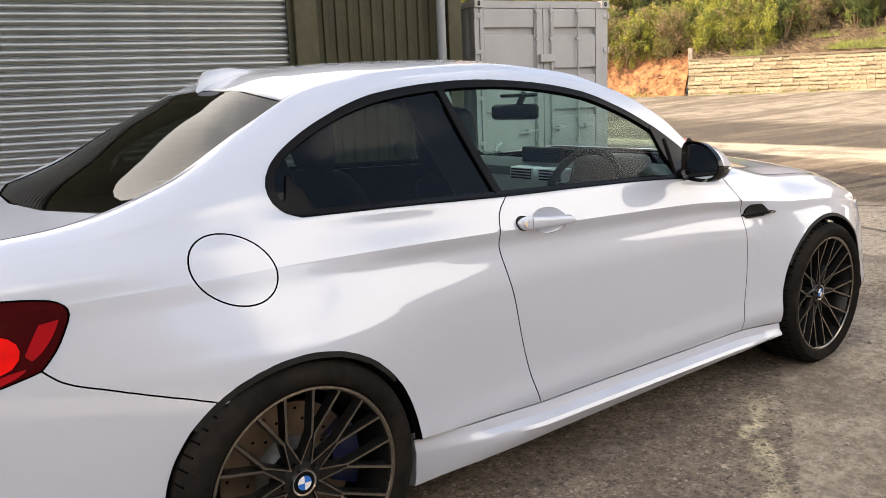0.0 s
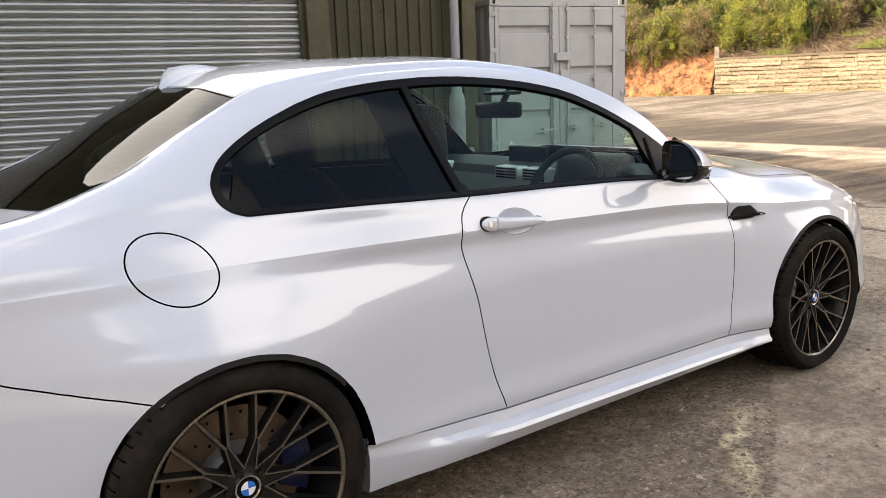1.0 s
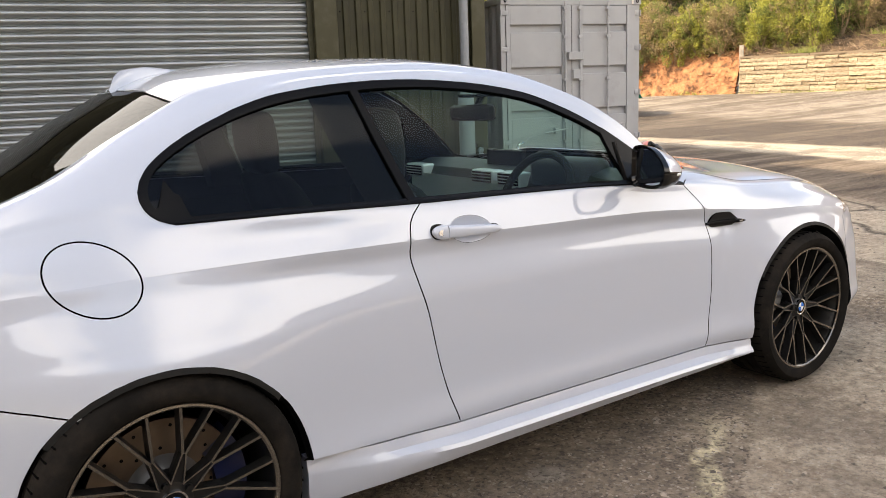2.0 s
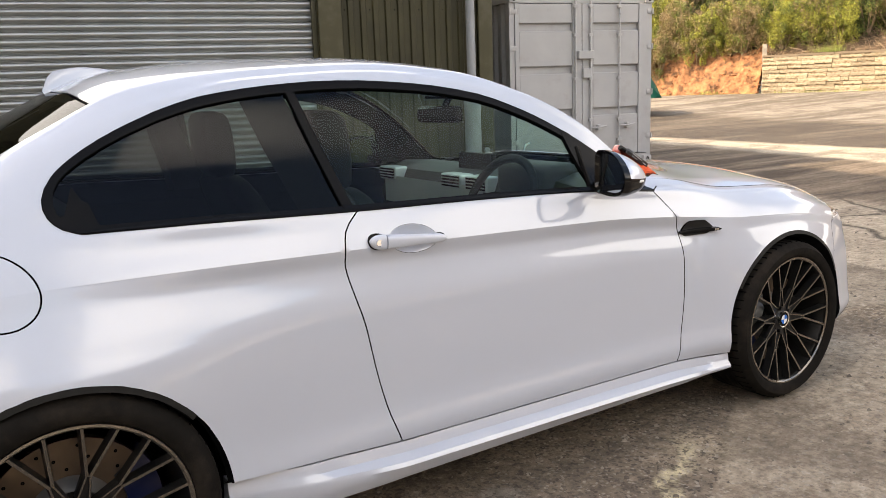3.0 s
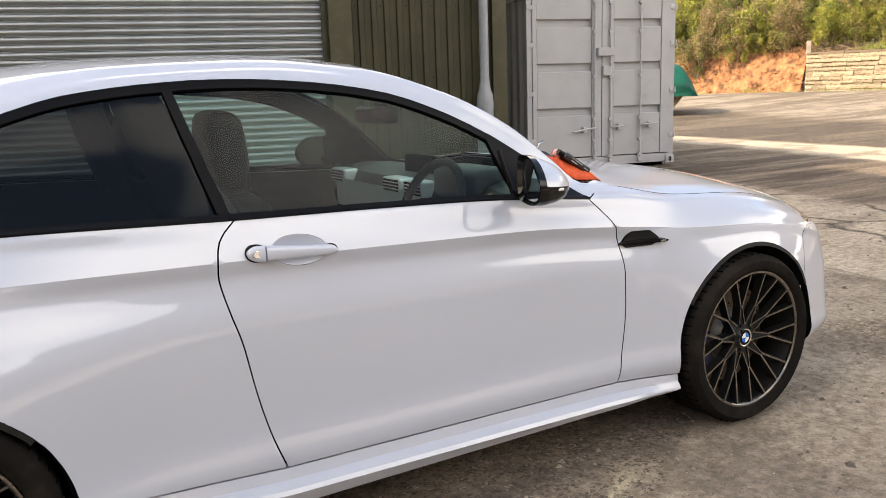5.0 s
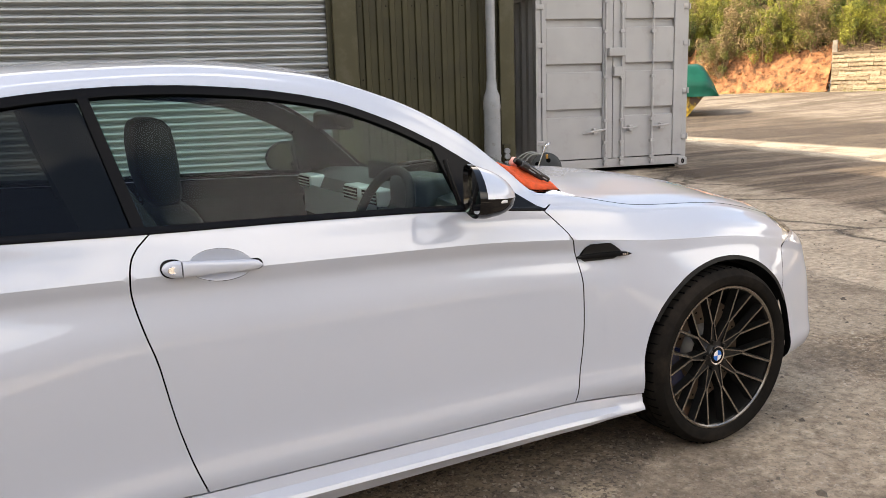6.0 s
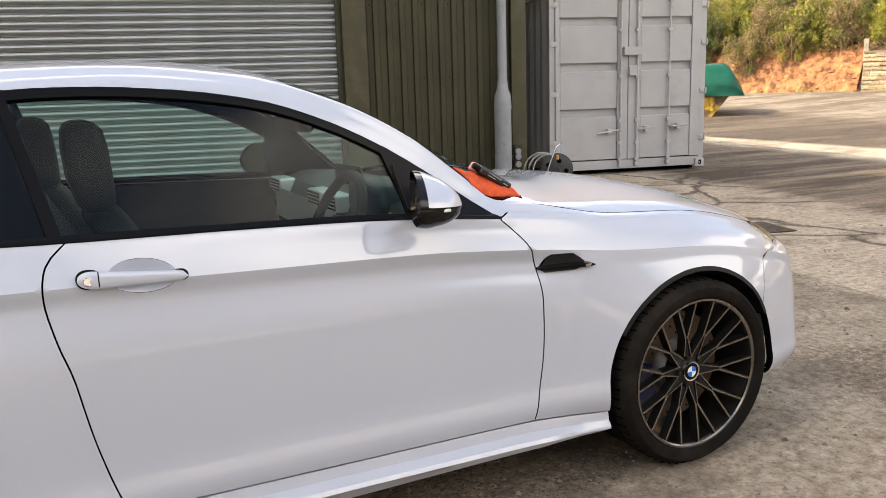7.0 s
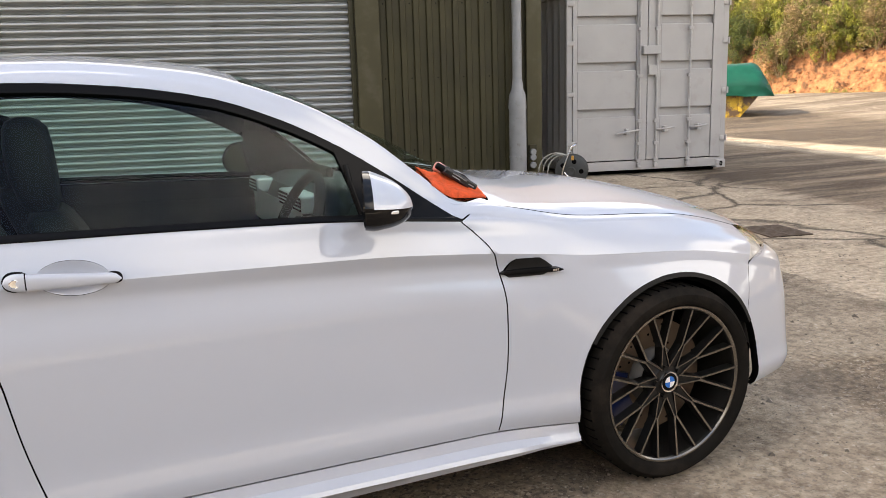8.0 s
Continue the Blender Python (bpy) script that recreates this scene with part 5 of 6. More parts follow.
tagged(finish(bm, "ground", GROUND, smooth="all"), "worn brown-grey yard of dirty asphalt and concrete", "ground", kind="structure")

# ---- building ----
CLAD = mat("olive_cladding", (0.043, 0.037, 0.0165), rough=0.6, spec=0.3, vary=0.2, scale=2.5, stain=(0.033, 0.028, 0.016), stain_scale=2.2, stain_low=0.5, stain_high=0.75)
FLASH = mat("olive_flashing", (0.056, 0.048, 0.022), rough=0.5, spec=0.3, vary=0.12, scale=4, stain=(0.08, 0.07, 0.045), stain_scale=4)
SHUT = mat("galvanised_shutter", (0.40, 0.40, 0.385), rough=0.36, metal=0.75, vary=0.12, scale=4, stain=(0.36, 0.35, 0.33), stain_scale=1.2, stain_low=0.5, stain_high=0.8, obj=False)
PIPE = mat("grey_pipe", (0.23, 0.235, 0.245), rough=0.5, vary=0.12, scale=8, stain=(0.16, 0.15, 0.14), stain_scale=14, stain_low=0.60, stain_high=0.72)
bm = bmesh.new()
box(bm, -10.4, -6.3, 0.06, 12, 0, 4.8, m=FACADE)
box(bm, -6.3, -1.0, 0.30, 12, 0, 4.8, m=FACADE)
box(bm, -6.3, -1.0, 0.06, 0.30, 3.1, 4.8, m=FACADE)
box(bm, -1.0, 1.36, 0.06, 12, 0, 4.8, m=FACADE)
building = tagged(finish(bm, "wall_building", CLAD), "olive steel-clad industrial building wall", "wall", kind="structure")


def ribbed(u0, u1, z0, z1, pitch=0.166, depth=0.03):
    """Trapezoid-ribbed sheet standing 4 mm off the wall."""
    bm = bmesh.new()
    cuts = []
    u = u0
    while u < u1:
        for du, d in ((0, 0), (0.062, 0), (0.076, depth), (0.135, depth), (0.149, 0)):
            if u + du <= u1:
                cuts.append((u + du, d))
        u += pitch
    cuts.append((u1, 0))
    a = [bm.verts.new(FACADE @ Vector((p, 0.052 - d, z0))) for p, d in cuts]
    b = [bm.verts.new(FACADE @ Vector((p, 0.052 - d, z1))) for p, d in cuts]
    for i in range(len(a) - 1):
        bm.faces.new((a[i], a[i + 1], b[i + 1], b[i]))
    return bm


part("cladding_sheet", ribbed(-0.66, 1.17, 0.05, 4.77), CLAD, building, "olive ribbed cladding sheet")
part("cladding_sheet", ribbed(-10.38, -6.55, 0.05, 4.77), CLAD, building, "olive ribbed cladding sheet")
for u0, u1, y0 in ((-0.985, -0.69, -0.05), (-6.56, -6.30, -0.05), (1.175, 1.375, -0.02)):
    bm = bmesh.new()
    box(bm, u0, u1, y0, 0.055, 0.02, 4.78, 0.008, m=FACADE)
    part("flashing", bm, FLASH, building, "plain olive corner flashing")
bm = bmesh.new()
box(bm, -6.30, -0.985, -0.045, 0.055, 3.1, 4.78, 0.01, m=FACADE)
part("shutter_hood", bm, FLASH, building)
bm = bmesh.new()
for k in range(4):
    for u in np.arange(-0.66 + 0.031, 1.15, 0.332):
        lathe(bm, [(0.0005, 0.046), (0.007, 0.0465), (0.009, 0.050)], 8, FACADE @ Matrix.Translation((u, 0, 0.55 + 0.9 * k)))
tagged(part("cladding_screw", bm, DARK, building), kind="stuff")
# roller shutter: curved slats on guides
shutter = tagged(new("door_shutter"), "closed galvanised roller shutter door", "door", kind="structure")
bm = bmesh.new()
prof = [(0.022, 0.0), (-0.002, 0.004), (-0.014, 0.014), (-0.022, 0.030), (-0.024, 0.044), (-0.019, 0.058), (-0.007, 0.068), (0.010, 0.071), (0.022, 0.077), (0.024, 0.086)]
a = [bm.verts.new(FACADE @ Vector((-6.28, 0.17 + d, z))) for d, z in prof]
b = [bm.verts.new(FACADE @ Vector((-1.03, 0.17 + d, z))) for d, z in prof]
for i in range(len(prof) - 1):
    bm.faces.new((a[i], b[i], b[i + 1], a[i + 1]))
slat0 = part("slat", bm, SHUT, shutter, smooth=50)
for k in range(1, 37):
    o = new("slat", slat0.data)
    o.parent = shutter
    o.location.z = 0.0855 * k
for u0, u1 in ((-1.05, -0.987), (-6.298, -6.235)):
    bm = bmesh.new()
    box(bm, u0, u1, 0.06, 0.13, 0, 3.1, 0.004, m=FACADE)
    part("guide", bm, FLASH, shutter, "dark shutter guide channel")
# rainwater pipe with wide foot
down = thing("drainpipe", "grey metal downpipe with wider foot, dirt-spotted", "pipe")
bm = bmesh.new()
def at_wall(u, y, z):
    return FACADE @ Vector((u, y, z))
for z0, z1, r0, r1 in ((1.38, 4.7, 0.060, 0.060),):
    tube(bm, [at_wall(1.025, -0.10, z0), at_wall(1.025, -0.10, z1)], [r0, r1], 24)
part("pipe", bm, PIPE, down, smooth=50)
bm = bmesh.new()
tube(bm, [at_wall(1.025, -0.10, z) for z in (0.0, 1.02, 1.06, 1.20, 1.27, 1.40)], [0.110, 0.110, 0.115, 0.105, 0.076, 0.062], 24)
part("pipe_foot", bm, PIPE, down, smooth=50)
for z in (0.42, 1.04, 3.2):
    bm = bmesh.new()
    r = 0.116 if z < 1.1 else 0.066
    tube(bm, [at_wall(1.025, -0.10, z - 0.012), at_wall(1.025, -0.10, z + 0.012)], r, 24)
    box(bm, 1.025 - 0.02, 1.025 + 0.02, -0.05, 0.03, z - 0.01, z + 0.01, m=FACADE)
    part("pipe_clip", bm, PIPE, down, smooth=50)
sock = thing("wall_socket", "small grey outdoor socket pair on the wall", "socket")
bm = bmesh.new()
box(bm, 1.19, 1.29, -0.065, -0.022, 0.24, 0.56, 0.006, m=FACADE)
part("back_box", bm, CLAD, sock)
for z in (0.30, 0.40, 0.47):
    bm = bmesh.new()
    lathe(bm, [(0.0005, -0.10), (0.036, -0.10), (0.042, -0.085), (0.042, -0.065)], 20, FACADE @ Matrix.Translation((1.235, 0, z)))
    part("socket_cover", bm, PIPE, sock, smooth=40)

# ---- shipping container ----
GREY = mat("container_grey", (0.37, 0.357, 0.352), rough=0.55, vary=0.07, scale=2.5, stain=(0.30, 0.275, 0.255), stain_scale=3.5, stain_low=0.55, stain_high=0.82)
GREY_DARK = mat("container_fittings", (0.38, 0.365, 0.36), rough=0.5, vary=0.15, scale=12, stain=(0.14, 0.11, 0.09), stain_scale=16, stain_low=0.60, stain_high=0.75)
cont = thing("shipping_container", "grey painted steel shipping container with closed doors", "container")


def cpart(name, boxes, material=None, label="", parent=None, bevel=0.004):
    bm = bmesh.new()
    for q in boxes:
        box(bm, *q, bevel, m=BOX)
    return part(name, bm, material or GREY, parent or cont, label)


def corrugated(name, along_y, fixed, out, p0, p1, z0, z1):
    bm = bmesh.new()
    cuts, u = [], p0
    while u < p1:
        for du, d in ((0, 0.0), (0.07, 0.0), (0.138, 0.036), (0.208, 0.036)):
            if u + du < p1:
                cuts.append((u + du, d))
        u += 0.278
    cuts.append((p1, 0.0))
    def v(c, d, z):
        return BOX @ (Vector((fixed + out * d, c, z)) if along_y else Vector((c, fixed + out * d, z)))
    a, b = [bm.verts.new(v(c, d, z0)) for c, d in cuts], [bm.verts.new(v(c, d, z1)) for c, d in cuts]
    for i in range(len(a) - 1):
        bm.faces.new((a[i], a[i + 1], b[i + 1], b[i]))
    return part(name, bm, GREY, cont)


corrugated("side_wall", True, 0.03, 1, 0.12, 5.95, 0.12, 2.50)
corrugated("side_wall", True, 2.41, -1, 0.12, 5.95, 0.12, 2.50)
corrugated("end_wall", False, 6.03, -1, 0.1, 2.34, 0.12, 2.50)
bm = bmesh.new()
box(bm, 0.02, 2.42, 0.10, 6.04, 2.555, 2.585, m=BOX)
part("roof_sheet", bm, GREY, cont)
bm = bmesh.new()
box(bm, 0.06, 2.38, 0.12, 6.0, 0.06, 0.14, m=BOX)
part("floor_sheet", bm, DARK, cont)
for x in (0.0, 2.36):
    for y in (0.03, 5.97):
        cpart("corner_post", [(x, x + 0.08, y, y + 0.09, 0.11, 2.48)])
    cpart("bottom_rail", [(x + 0.01, x + 0.07, 0.12, 5.97, 0.03, 0.15)])
    cpart("top_rail", [(x + 0.01, x + 0.07, 0.12, 5.97, 2.49, 2.57)])
for y in (0.03, 5.97):
    cpart("end_sill", [(0.08, 2.36, y, y + 0.09, 0.02, 0.15)])
    cpart("end_header", [(0.08, 2.36, y, y + 0.09, 2.47, 2.57)])
for x in (-0.005, 2.30):
    for y in (-0.005, 5.92):
        for z in (-0.002, 2.472):
            bm = bmesh.new()
            box(bm, x, x + 0.145, y, y + 0.145, z, z + 0.118, 0.008, m=BOX)
            cc = part("corner_casting", bm, GREY_DARK, cont)
            if y < 1:
                bm = bmesh.new()
                tube(bm, [BOX @ Vector((x + 0.0725 + 0.016 * math.cos(t), y - 0.001, z + 0.06 + 0.028 * math.sin(t))) for t in np.linspace(0, 6.283, 17)[:-1]], 0.010, 6, closed=True)
                part("casting_hole", bm, DARK, cc)
# door leaves with recessed bands
for x0, x1, b0, b1 in ((0.085, 1.195, 0.155, 1.035), (1.205, 2.355, 1.40, 2.20)):
    leaf = cpart("door_leaf", [(x0, x1, 0.090, 0.105, 0.16, 2.465)], label="grey door leaf with pressed bands")
    zs = [0.16] + [v for z in (0.79, 1.44, 2.07) for v in (z, z + 0.105)] + [2.465]
    ymid = 0.028
    for i in range(0, len(zs), 2):
        if i + 1 < len(zs):
            cpart("door_panel", [(b0, b1, ymid, 0.091, zs[i] + 0.004, zs[i + 1] - 0.004)], parent=leaf, bevel=0.012)
    for e0, e1 in ((x0, b0 - 0.003), (b1 + 0.003, x1)):
        cpart("door_frame", [(e0, e1, 0.016, 0.0912, 0.16, 2.465)], parent=leaf, bevel=0.006)
cpart("door_gasket", [(1.196, 1.204, 0.03, 0.06, 0.16, 2.46)], DARK)
for x in (1.075, 1.335, 1.84):
    bm = bmesh.new()
    tube(bm, [BOX @ Vector((x, -0.008, 0.10)), BOX @ Vector((x, -0.008, 2.52))], 0.0165, 12)
    rod = part("lock_rod", bm, GREY_DARK, cont, "grey locking rod", smooth=60)
    for z in (0.16, 0.40, 0.72, 1.35, 2.0, 2.42):
        cpart("rod_bracket", [(x - 0.035, x + 0.035, -0.028, 0.018, z - 0.022, z + 0.022)], GREY_DARK, parent=rod)
    cpart("rod_cam", [(x - 0.03, x + 0.03, -0.035, 0.02, 0.055, 0.115)], GREY_DARK, parent=rod, bevel=0.01)
for x0, x1, z in ((0.70, 1.08, 0.575), (1.335, 1.60, 0.60), (1.84, 2.12, 0.615)):
    bm = bmesh.new()
    tube(bm, [BOX @ Vector((x0, -0.045, z - 0.03 if x0 < 1 else z)), BOX @ Vector(((x0 + x1) / 2, -0.05, z)), BOX @ Vector((x1, -0.042, z + 0.02))], [0.012, 0.016, 0.013], 8)
    hh = part("door_handle", bm, GREY_DARK, cont, "grey lever handle", smooth=60)
    cpart("handle_catch", [((x0 + x1) / 2 - 0.03, (x0 + x1) / 2 + 0.03, -0.06, 0.02, z - 0.045, z + 0.04)], GREY_DARK, parent=hh, bevel=0.008)
lockbox = cpart("lock_box", [(1.10, 1.36, -0.075, 0.02, 1.645, 1.765)], GREY, "welded grey lock box", bevel=0.01)
cpart("lock_guard", [(1.19, 1.31, -0.055, 0.02, 1.36, 1.50)], GREY, parent=lockbox, bevel=0.006)
for x in (0.05, 2.39):
    for z in (0.43, 1.12, 1.82, 2.35):
        k = 1 if x < 1 else -1
        bm = bmesh.new()
        box(bm, x - 0.045, x + 0.045 + 0.02 * k, 0.004, 0.028, z - 0.035, z + 0.035, 0.004, m=BOX)
        tube(bm, [BOX @ Vector((x - 0.05 * k, 0.01, z - 0.045)), BOX @ Vector((x - 0.05 * k, 0.01, z + 0.045))], 0.014, 8)
        part("hinge", bm, GREY_DARK, cont, smooth=60)
# near-black blocks added to fill the shadow gap below the container
for y in (0.1, 5.4):
    gap_block = thing("timber_bearer", "dark timber bearer under the container", "timber", group="bearers under the container")
    bm = bmesh.new()
    box(bm, 0.02, 2.40, y + 0.15, y + 0.40, -0.052, 0.019, 0.006, m=BOX)
    part("beam", bm, DARK, gap_block)

# plain unseen walls beside and behind, added to shade and be reflected
RENDER_WALL = mat("brown_render", (0.30, 0.24, 0.18), rough=0.85, vary=0.1, scale=0.6)
# added out of view so that its shadow covers car and yard
bm = bmesh.new()
box(bm, -24, -7, -2.2, 9.2, 0, 13.2, m=pose(0, 0, 0, 0, 0, -14))
tagged(finish(bm, "wall_west", CLAD), "tall olive steel-clad warehouse wall closing the yard", "wall", kind="structure")
# added out of view to reflect as a brown band in the flank
bm = bmesh.new()
box(bm, -12, 45, -3, 0, 0, 2.3, m=pose(5.4, -6.9, 0, 0, 0, -17))
tagged(finish(bm, "wall_south", RENDER_WALL), "plain brown rendered wall closing the yard", "wall", kind="structure")

# ---- stone retaining wall, bank and planting ----
STONE = mat("pale_stone", (0.42, 0.345, 0.235), rough=0.9, vary=0.45, scale=5.0, bump=1.0, bump_scale=9, obj=True, stain=(0.22, 0.13, 0.065), stain_scale=3.1, stain_low=0.50, stain_high=0.68)
STONE.node_tree.nodes["Bump"].inputs["Distance"].default_value = 0.05
COPE = mat("coping", (0.20, 0.15, 0.10), rough=0.9, vary=0.25, scale=4, obj=True)
JOINT = mat("wall_joint", (0.20, 0.15, 0.10), rough=0.95, vary=0.2, scale=8)
SOIL = mat("orange_soil", (0.37, 0.168, 0.078), rough=0.95, vary=0.45, scale=4.0, bump=1.0, bump_scale=4.5, stain=(0.12, 0.060, 0.030), stain_scale=2.6, stain_low=0.48, stain_high=0.62)
SOIL.node_tree.nodes["Bump"].inputs["Distance"].default_value = 0.10
LITTER = mat("leaf_litter", (0.085, 0.055, 0.033), rough=0.95, vary=0.6, scale=5, bump=1.0, bump_scale=7, stain=(0.17, 0.115, 0.065), stain_scale=3.0, stain_low=0.5, stain_high=0.65)
bm = bmesh.new()
box(bm, 0.02, 15.0, 0.06, 0.75, -0.6, 1.70, m=WALL)
stone_wall = tagged(finish(bm, "wall_stone", JOINT), "coursed pale yellow stone retaining wall", "wall", kind="structure")
rnd = random.Random(7)
shapes = []
for k in range(6):
    bm = bmesh.new()
    vs = box(bm, 0, 1, 0, 0.1, 0, 1, 0.0)
    for v in vs:
        v.co += Vector((rnd.uniform(-0.02, 0.02), rnd.uniform(-0.03, 0.03), rnd.uniform(-0.10, 0.10)))
    bmesh.ops.bevel(bm, geom=list(bm.edges), offset=0.02, segments=1, affect='EDGES')
    me = bpy.data.meshes.new("stone")
    bm.to_mesh(me)
    bm.free()
    me.materials.append(STONE)
    shapes.append(me)
z = -0.06
course = 0
while z < 1.66:
    h = (0.19, 0.22, 0.17, 0.20, 0.23, 0.18, 0.19, 0.21, 0.2, 0.2)[course % 10]
    x = -0.25 * rnd.random()
    while x < 14.8:
        w = rnd.uniform(0.28, 1.25)
        x0, x1 = max(x, 0.0), min(x + w, 15.0)
        if x1 - x0 > 0.1 and x0 < 12.5:
            o = new("stone", rnd.choice(shapes))
            o.parent = stone_wall
            o.matrix_basis = WALL @ Matrix.Translation((x0 + 0.008, rnd.uniform(-0.06, 0.0), z + 0.004)) @ Matrix.Diagonal((x1 - x0 - 0.010, 1, min(h, 1.70 - z) - rnd.choice((0.004, 0.008, 0.03)), 1))
        x += w
    z += h
    course += 1
bm = bmesh.new()
box(bm, 0, 1, 0, 1, 0, 1, 0.015)
cope = bpy.data.meshes.new("coping")
bm.to_mesh(cope)
bm.free()
cope.materials.append(COPE)
x = 0.0
while x < 13:
    w = rnd.uniform(1.4, 1.7)
    o = new("coping_stone", cope)
    o.parent = stone_wall
    o.matrix_basis = WALL @ Matrix.Translation((x, -0.06, 1.70)) @ Matrix.Diagonal((w - 0.02, 0.5, 0.09 + rnd.uniform(0, 0.02), 1))
    x += w
post = thing("fence_post", "grey weathered timber post at the wall's end", "post")
bm = bmesh.new()
box(bm, -0.16, 0.06, 0.85, 1.0, 1.2, 2.36, 0.02, m=WALL)
part("post_shaft", bm, mat("grey_timber", (0.25, 0.22, 0.18), rough=0.9, vary=0.3, scale=6), post)


def bank_height(x, y):
    n = noise.noise(Vector((x * 0.35, y * 0.35, 3.1))) * 0.55 + noise.noise(Vector((x * 1.1, y * 1.1, 7.7))) * 0.34 + noise.noise(Vector((x * 3.1, y * 3.1, 1.7))) * 0.17
    n += 0.45 * abs(noise.noise(Vector((x * 1.6, y * 0.9, 5.2)))) - 0.30 * abs(noise.noise(Vector((x * 2.6 + 4, y * 3.2, 8.8))))
    edge = 0.9 + 0.9 * noise.noise(Vector((x * 0.4, 0.0, 11.0)))
    soil = 2.3 * smoothstep(0.0, 1.9, y - 0.4 * edge) + max(0.0, y - 2.0) * 0.62
    behind = 1.62 + max(0.0, y - 0.7) * 0.62
    t = float(smoothstep(-0.25, 0.05, x))
    fade = min(1.0, max(0.0, y) / 0.8)
    return (1 - t) * (float(soil) + n * fade - 0.08) + t * (behind + n * 0.35 * min(1.0, max(0.0, y - 0.6))) - 0.02


bm = bmesh.new()
bx = [-90, -60, -40, -28] + list(np.arange(-20, -11.9, 0.3)) + list(np.arange(-11.8, 0.2, 0.11)) + list(np.arange(0.4, 16.01, 0.25)) + [20, 30, 45, 70]
by = list(np.arange(0.0, 2.6, 0.09)) + list(np.arange(2.6, 5.0, 0.2)) + list(np.arange(5.0, 14.01, 0.6)) + [20, 30, 45]
gv = [[bm.verts.new(WALL @ Vector((x, y + (0.12 if x > -0.1 else 0), bank_height(x, y)))) for y in by] for x in bx]
for i in range(len(bx) - 1):
    for j in range(len(by) - 1):
        f = bm.faces.new((gv[i][j], gv[i + 1][j], gv[i + 1][j + 1], gv[i][j + 1]))
        xm, ym = (bx[i] + bx[i + 1]) / 2, by[j]
        f.material_index = 0 if xm < -0.05 and ym < 2.5 + 1.0 * noise.noise(Vector((xm * 0.5, ym, 2.0))) else 1
bank = finish(bm, "bank", [SOIL, LITTER], smooth="all")
tagged(bank, "steep earth bank of orange soil and leaf litter", "bank", kind="structure")

LEAF = {}
for nm, c in (("yellow_leaf", (0.275, 0.275, 0.04)), ("green_leaf", (0.14, 0.165, 0.03)), ("dark_leaf", (0.065, 0.09, 0.022)), ("dry_leaf", (0.28, 0.20, 0.10))):
    m = mat(nm, c, rough=0.6, vary=0.3, scale=1.5, island=True)
    m.node_tree.nodes["Principled BSDF"].inputs["Subsurface Weight"].default_value = 0.0
    LEAF[nm] = m
TWIG = mat("twig_bark", (0.24, 0.17, 0.11), rough=0.9, vary=0.3, scale=8)


def leaf_cloud(rng, centre, radii, n, size, lumps=46):
    """Leaves as small bent quads gathered in clumps inside an ellipsoid."""
    c, r = np.array(centre), np.array(radii)
    hubs = rng.normal(0, 0.5, (lumps, 3))
    hubs *= (rng.uniform(0.30, 1.0, lumps) / (np.linalg.norm(hubs, axis=1) + 1e-6))[:, None]
    which = rng.integers(0, lumps, n)
    d = rng.normal(0, 1, (n, 3))
    d /= np.linalg.norm(d, axis=1)[:, None]
    p = hubs[which] + d * (rng.uniform(0.25, 1.0, n) ** 0.5)[:, None] * rng.uniform(0.10, 0.34, lumps)[which][:, None]
    p = c + p * r
    a = rng.normal(0, 1, (n, 3))
    a /= np.linalg.norm(a, axis=1)[:, None]
    b = np.cross(a, rng.normal(0, 1, (n, 3)))
    b /= np.linalg.norm(b, axis=1)[:, None]
    s = rng.uniform(0.6, 1.4, n)[:, None] * size
    q = np.stack([p - a * s, p + b * s * 0.42, p + a * s, p - b * s * 0.42], 1).reshape(-1, 3)
    return q, [(4 * i, 4 * i + 1, 4 * i + 2, 4 * i + 3) for i in range(n)]


def bush(label, x, y, z, rx, ry, rz, n, kinds, seed, size=0.085):
    rng = np.random.default_rng(seed)
    base = WALL @ Vector((x, y, max(z - rz * 0.9, bank_height(x, y) - 0.1)))
    e = thing("bush", label, "bush", at=tuple(base), group="bushes on the bank")
    for j, (kind, share) in enumerate(kinds):
        q, f = leaf_cloud(rng, (0, 0, rz * 0.9), (rx, ry, rz), int(n * share), size)
        me = bpy.data.meshes.new("foliage")
        me.from_pydata(q.tolist(), [], f)
        me.materials.append(LEAF[kind])
        o = new("foliage", me)
        o.parent = e
        tagged(o, kind="stuff")
    bm = bmesh.new()
    for k in range(14):
        t = rng.uniform(0, 6.28)
        tip = Vector((math.cos(t) * rx * 0.75, math.sin(t) * ry * 0.75, rz * rng.uniform(0.9, 1.9)))
        mid = tip * 0.5 + Vector((rng.normal(0, 0.12), rng.normal(0, 0.12), 0.15))
        tube(bm, [(0, 0, -0.2), mid, tip], [0.03, 0.018, 0.006], 5)
    tagged(part("stem", bm, TWIG, e), kind="stuff")


YG = (("yellow_leaf", 0.7), ("green_leaf", 0.3))
GD = (("dark_leaf", 0.6), ("green_leaf", 0.4))
BR = (("dry_leaf", 0.7), ("green_leaf", 0.3))
MIX = (("yellow_leaf", 0.45), ("dry_leaf", 0.25), ("green_leaf", 0.3))
spots = []
seed = 20
for x in np.arange(-14.5, 3.6, 1.45):
    kinds = (YG, MIX, GD, YG, MIX, YG, BR)[seed % 7]
    spots.append((x + 0.3 * math.sin(seed * 2.1), 2.6 + 0.5 * math.sin(seed * 1.3), 3.4 + 0.35 * math.cos(seed * 1.7), kinds, seed))
    seed += 1
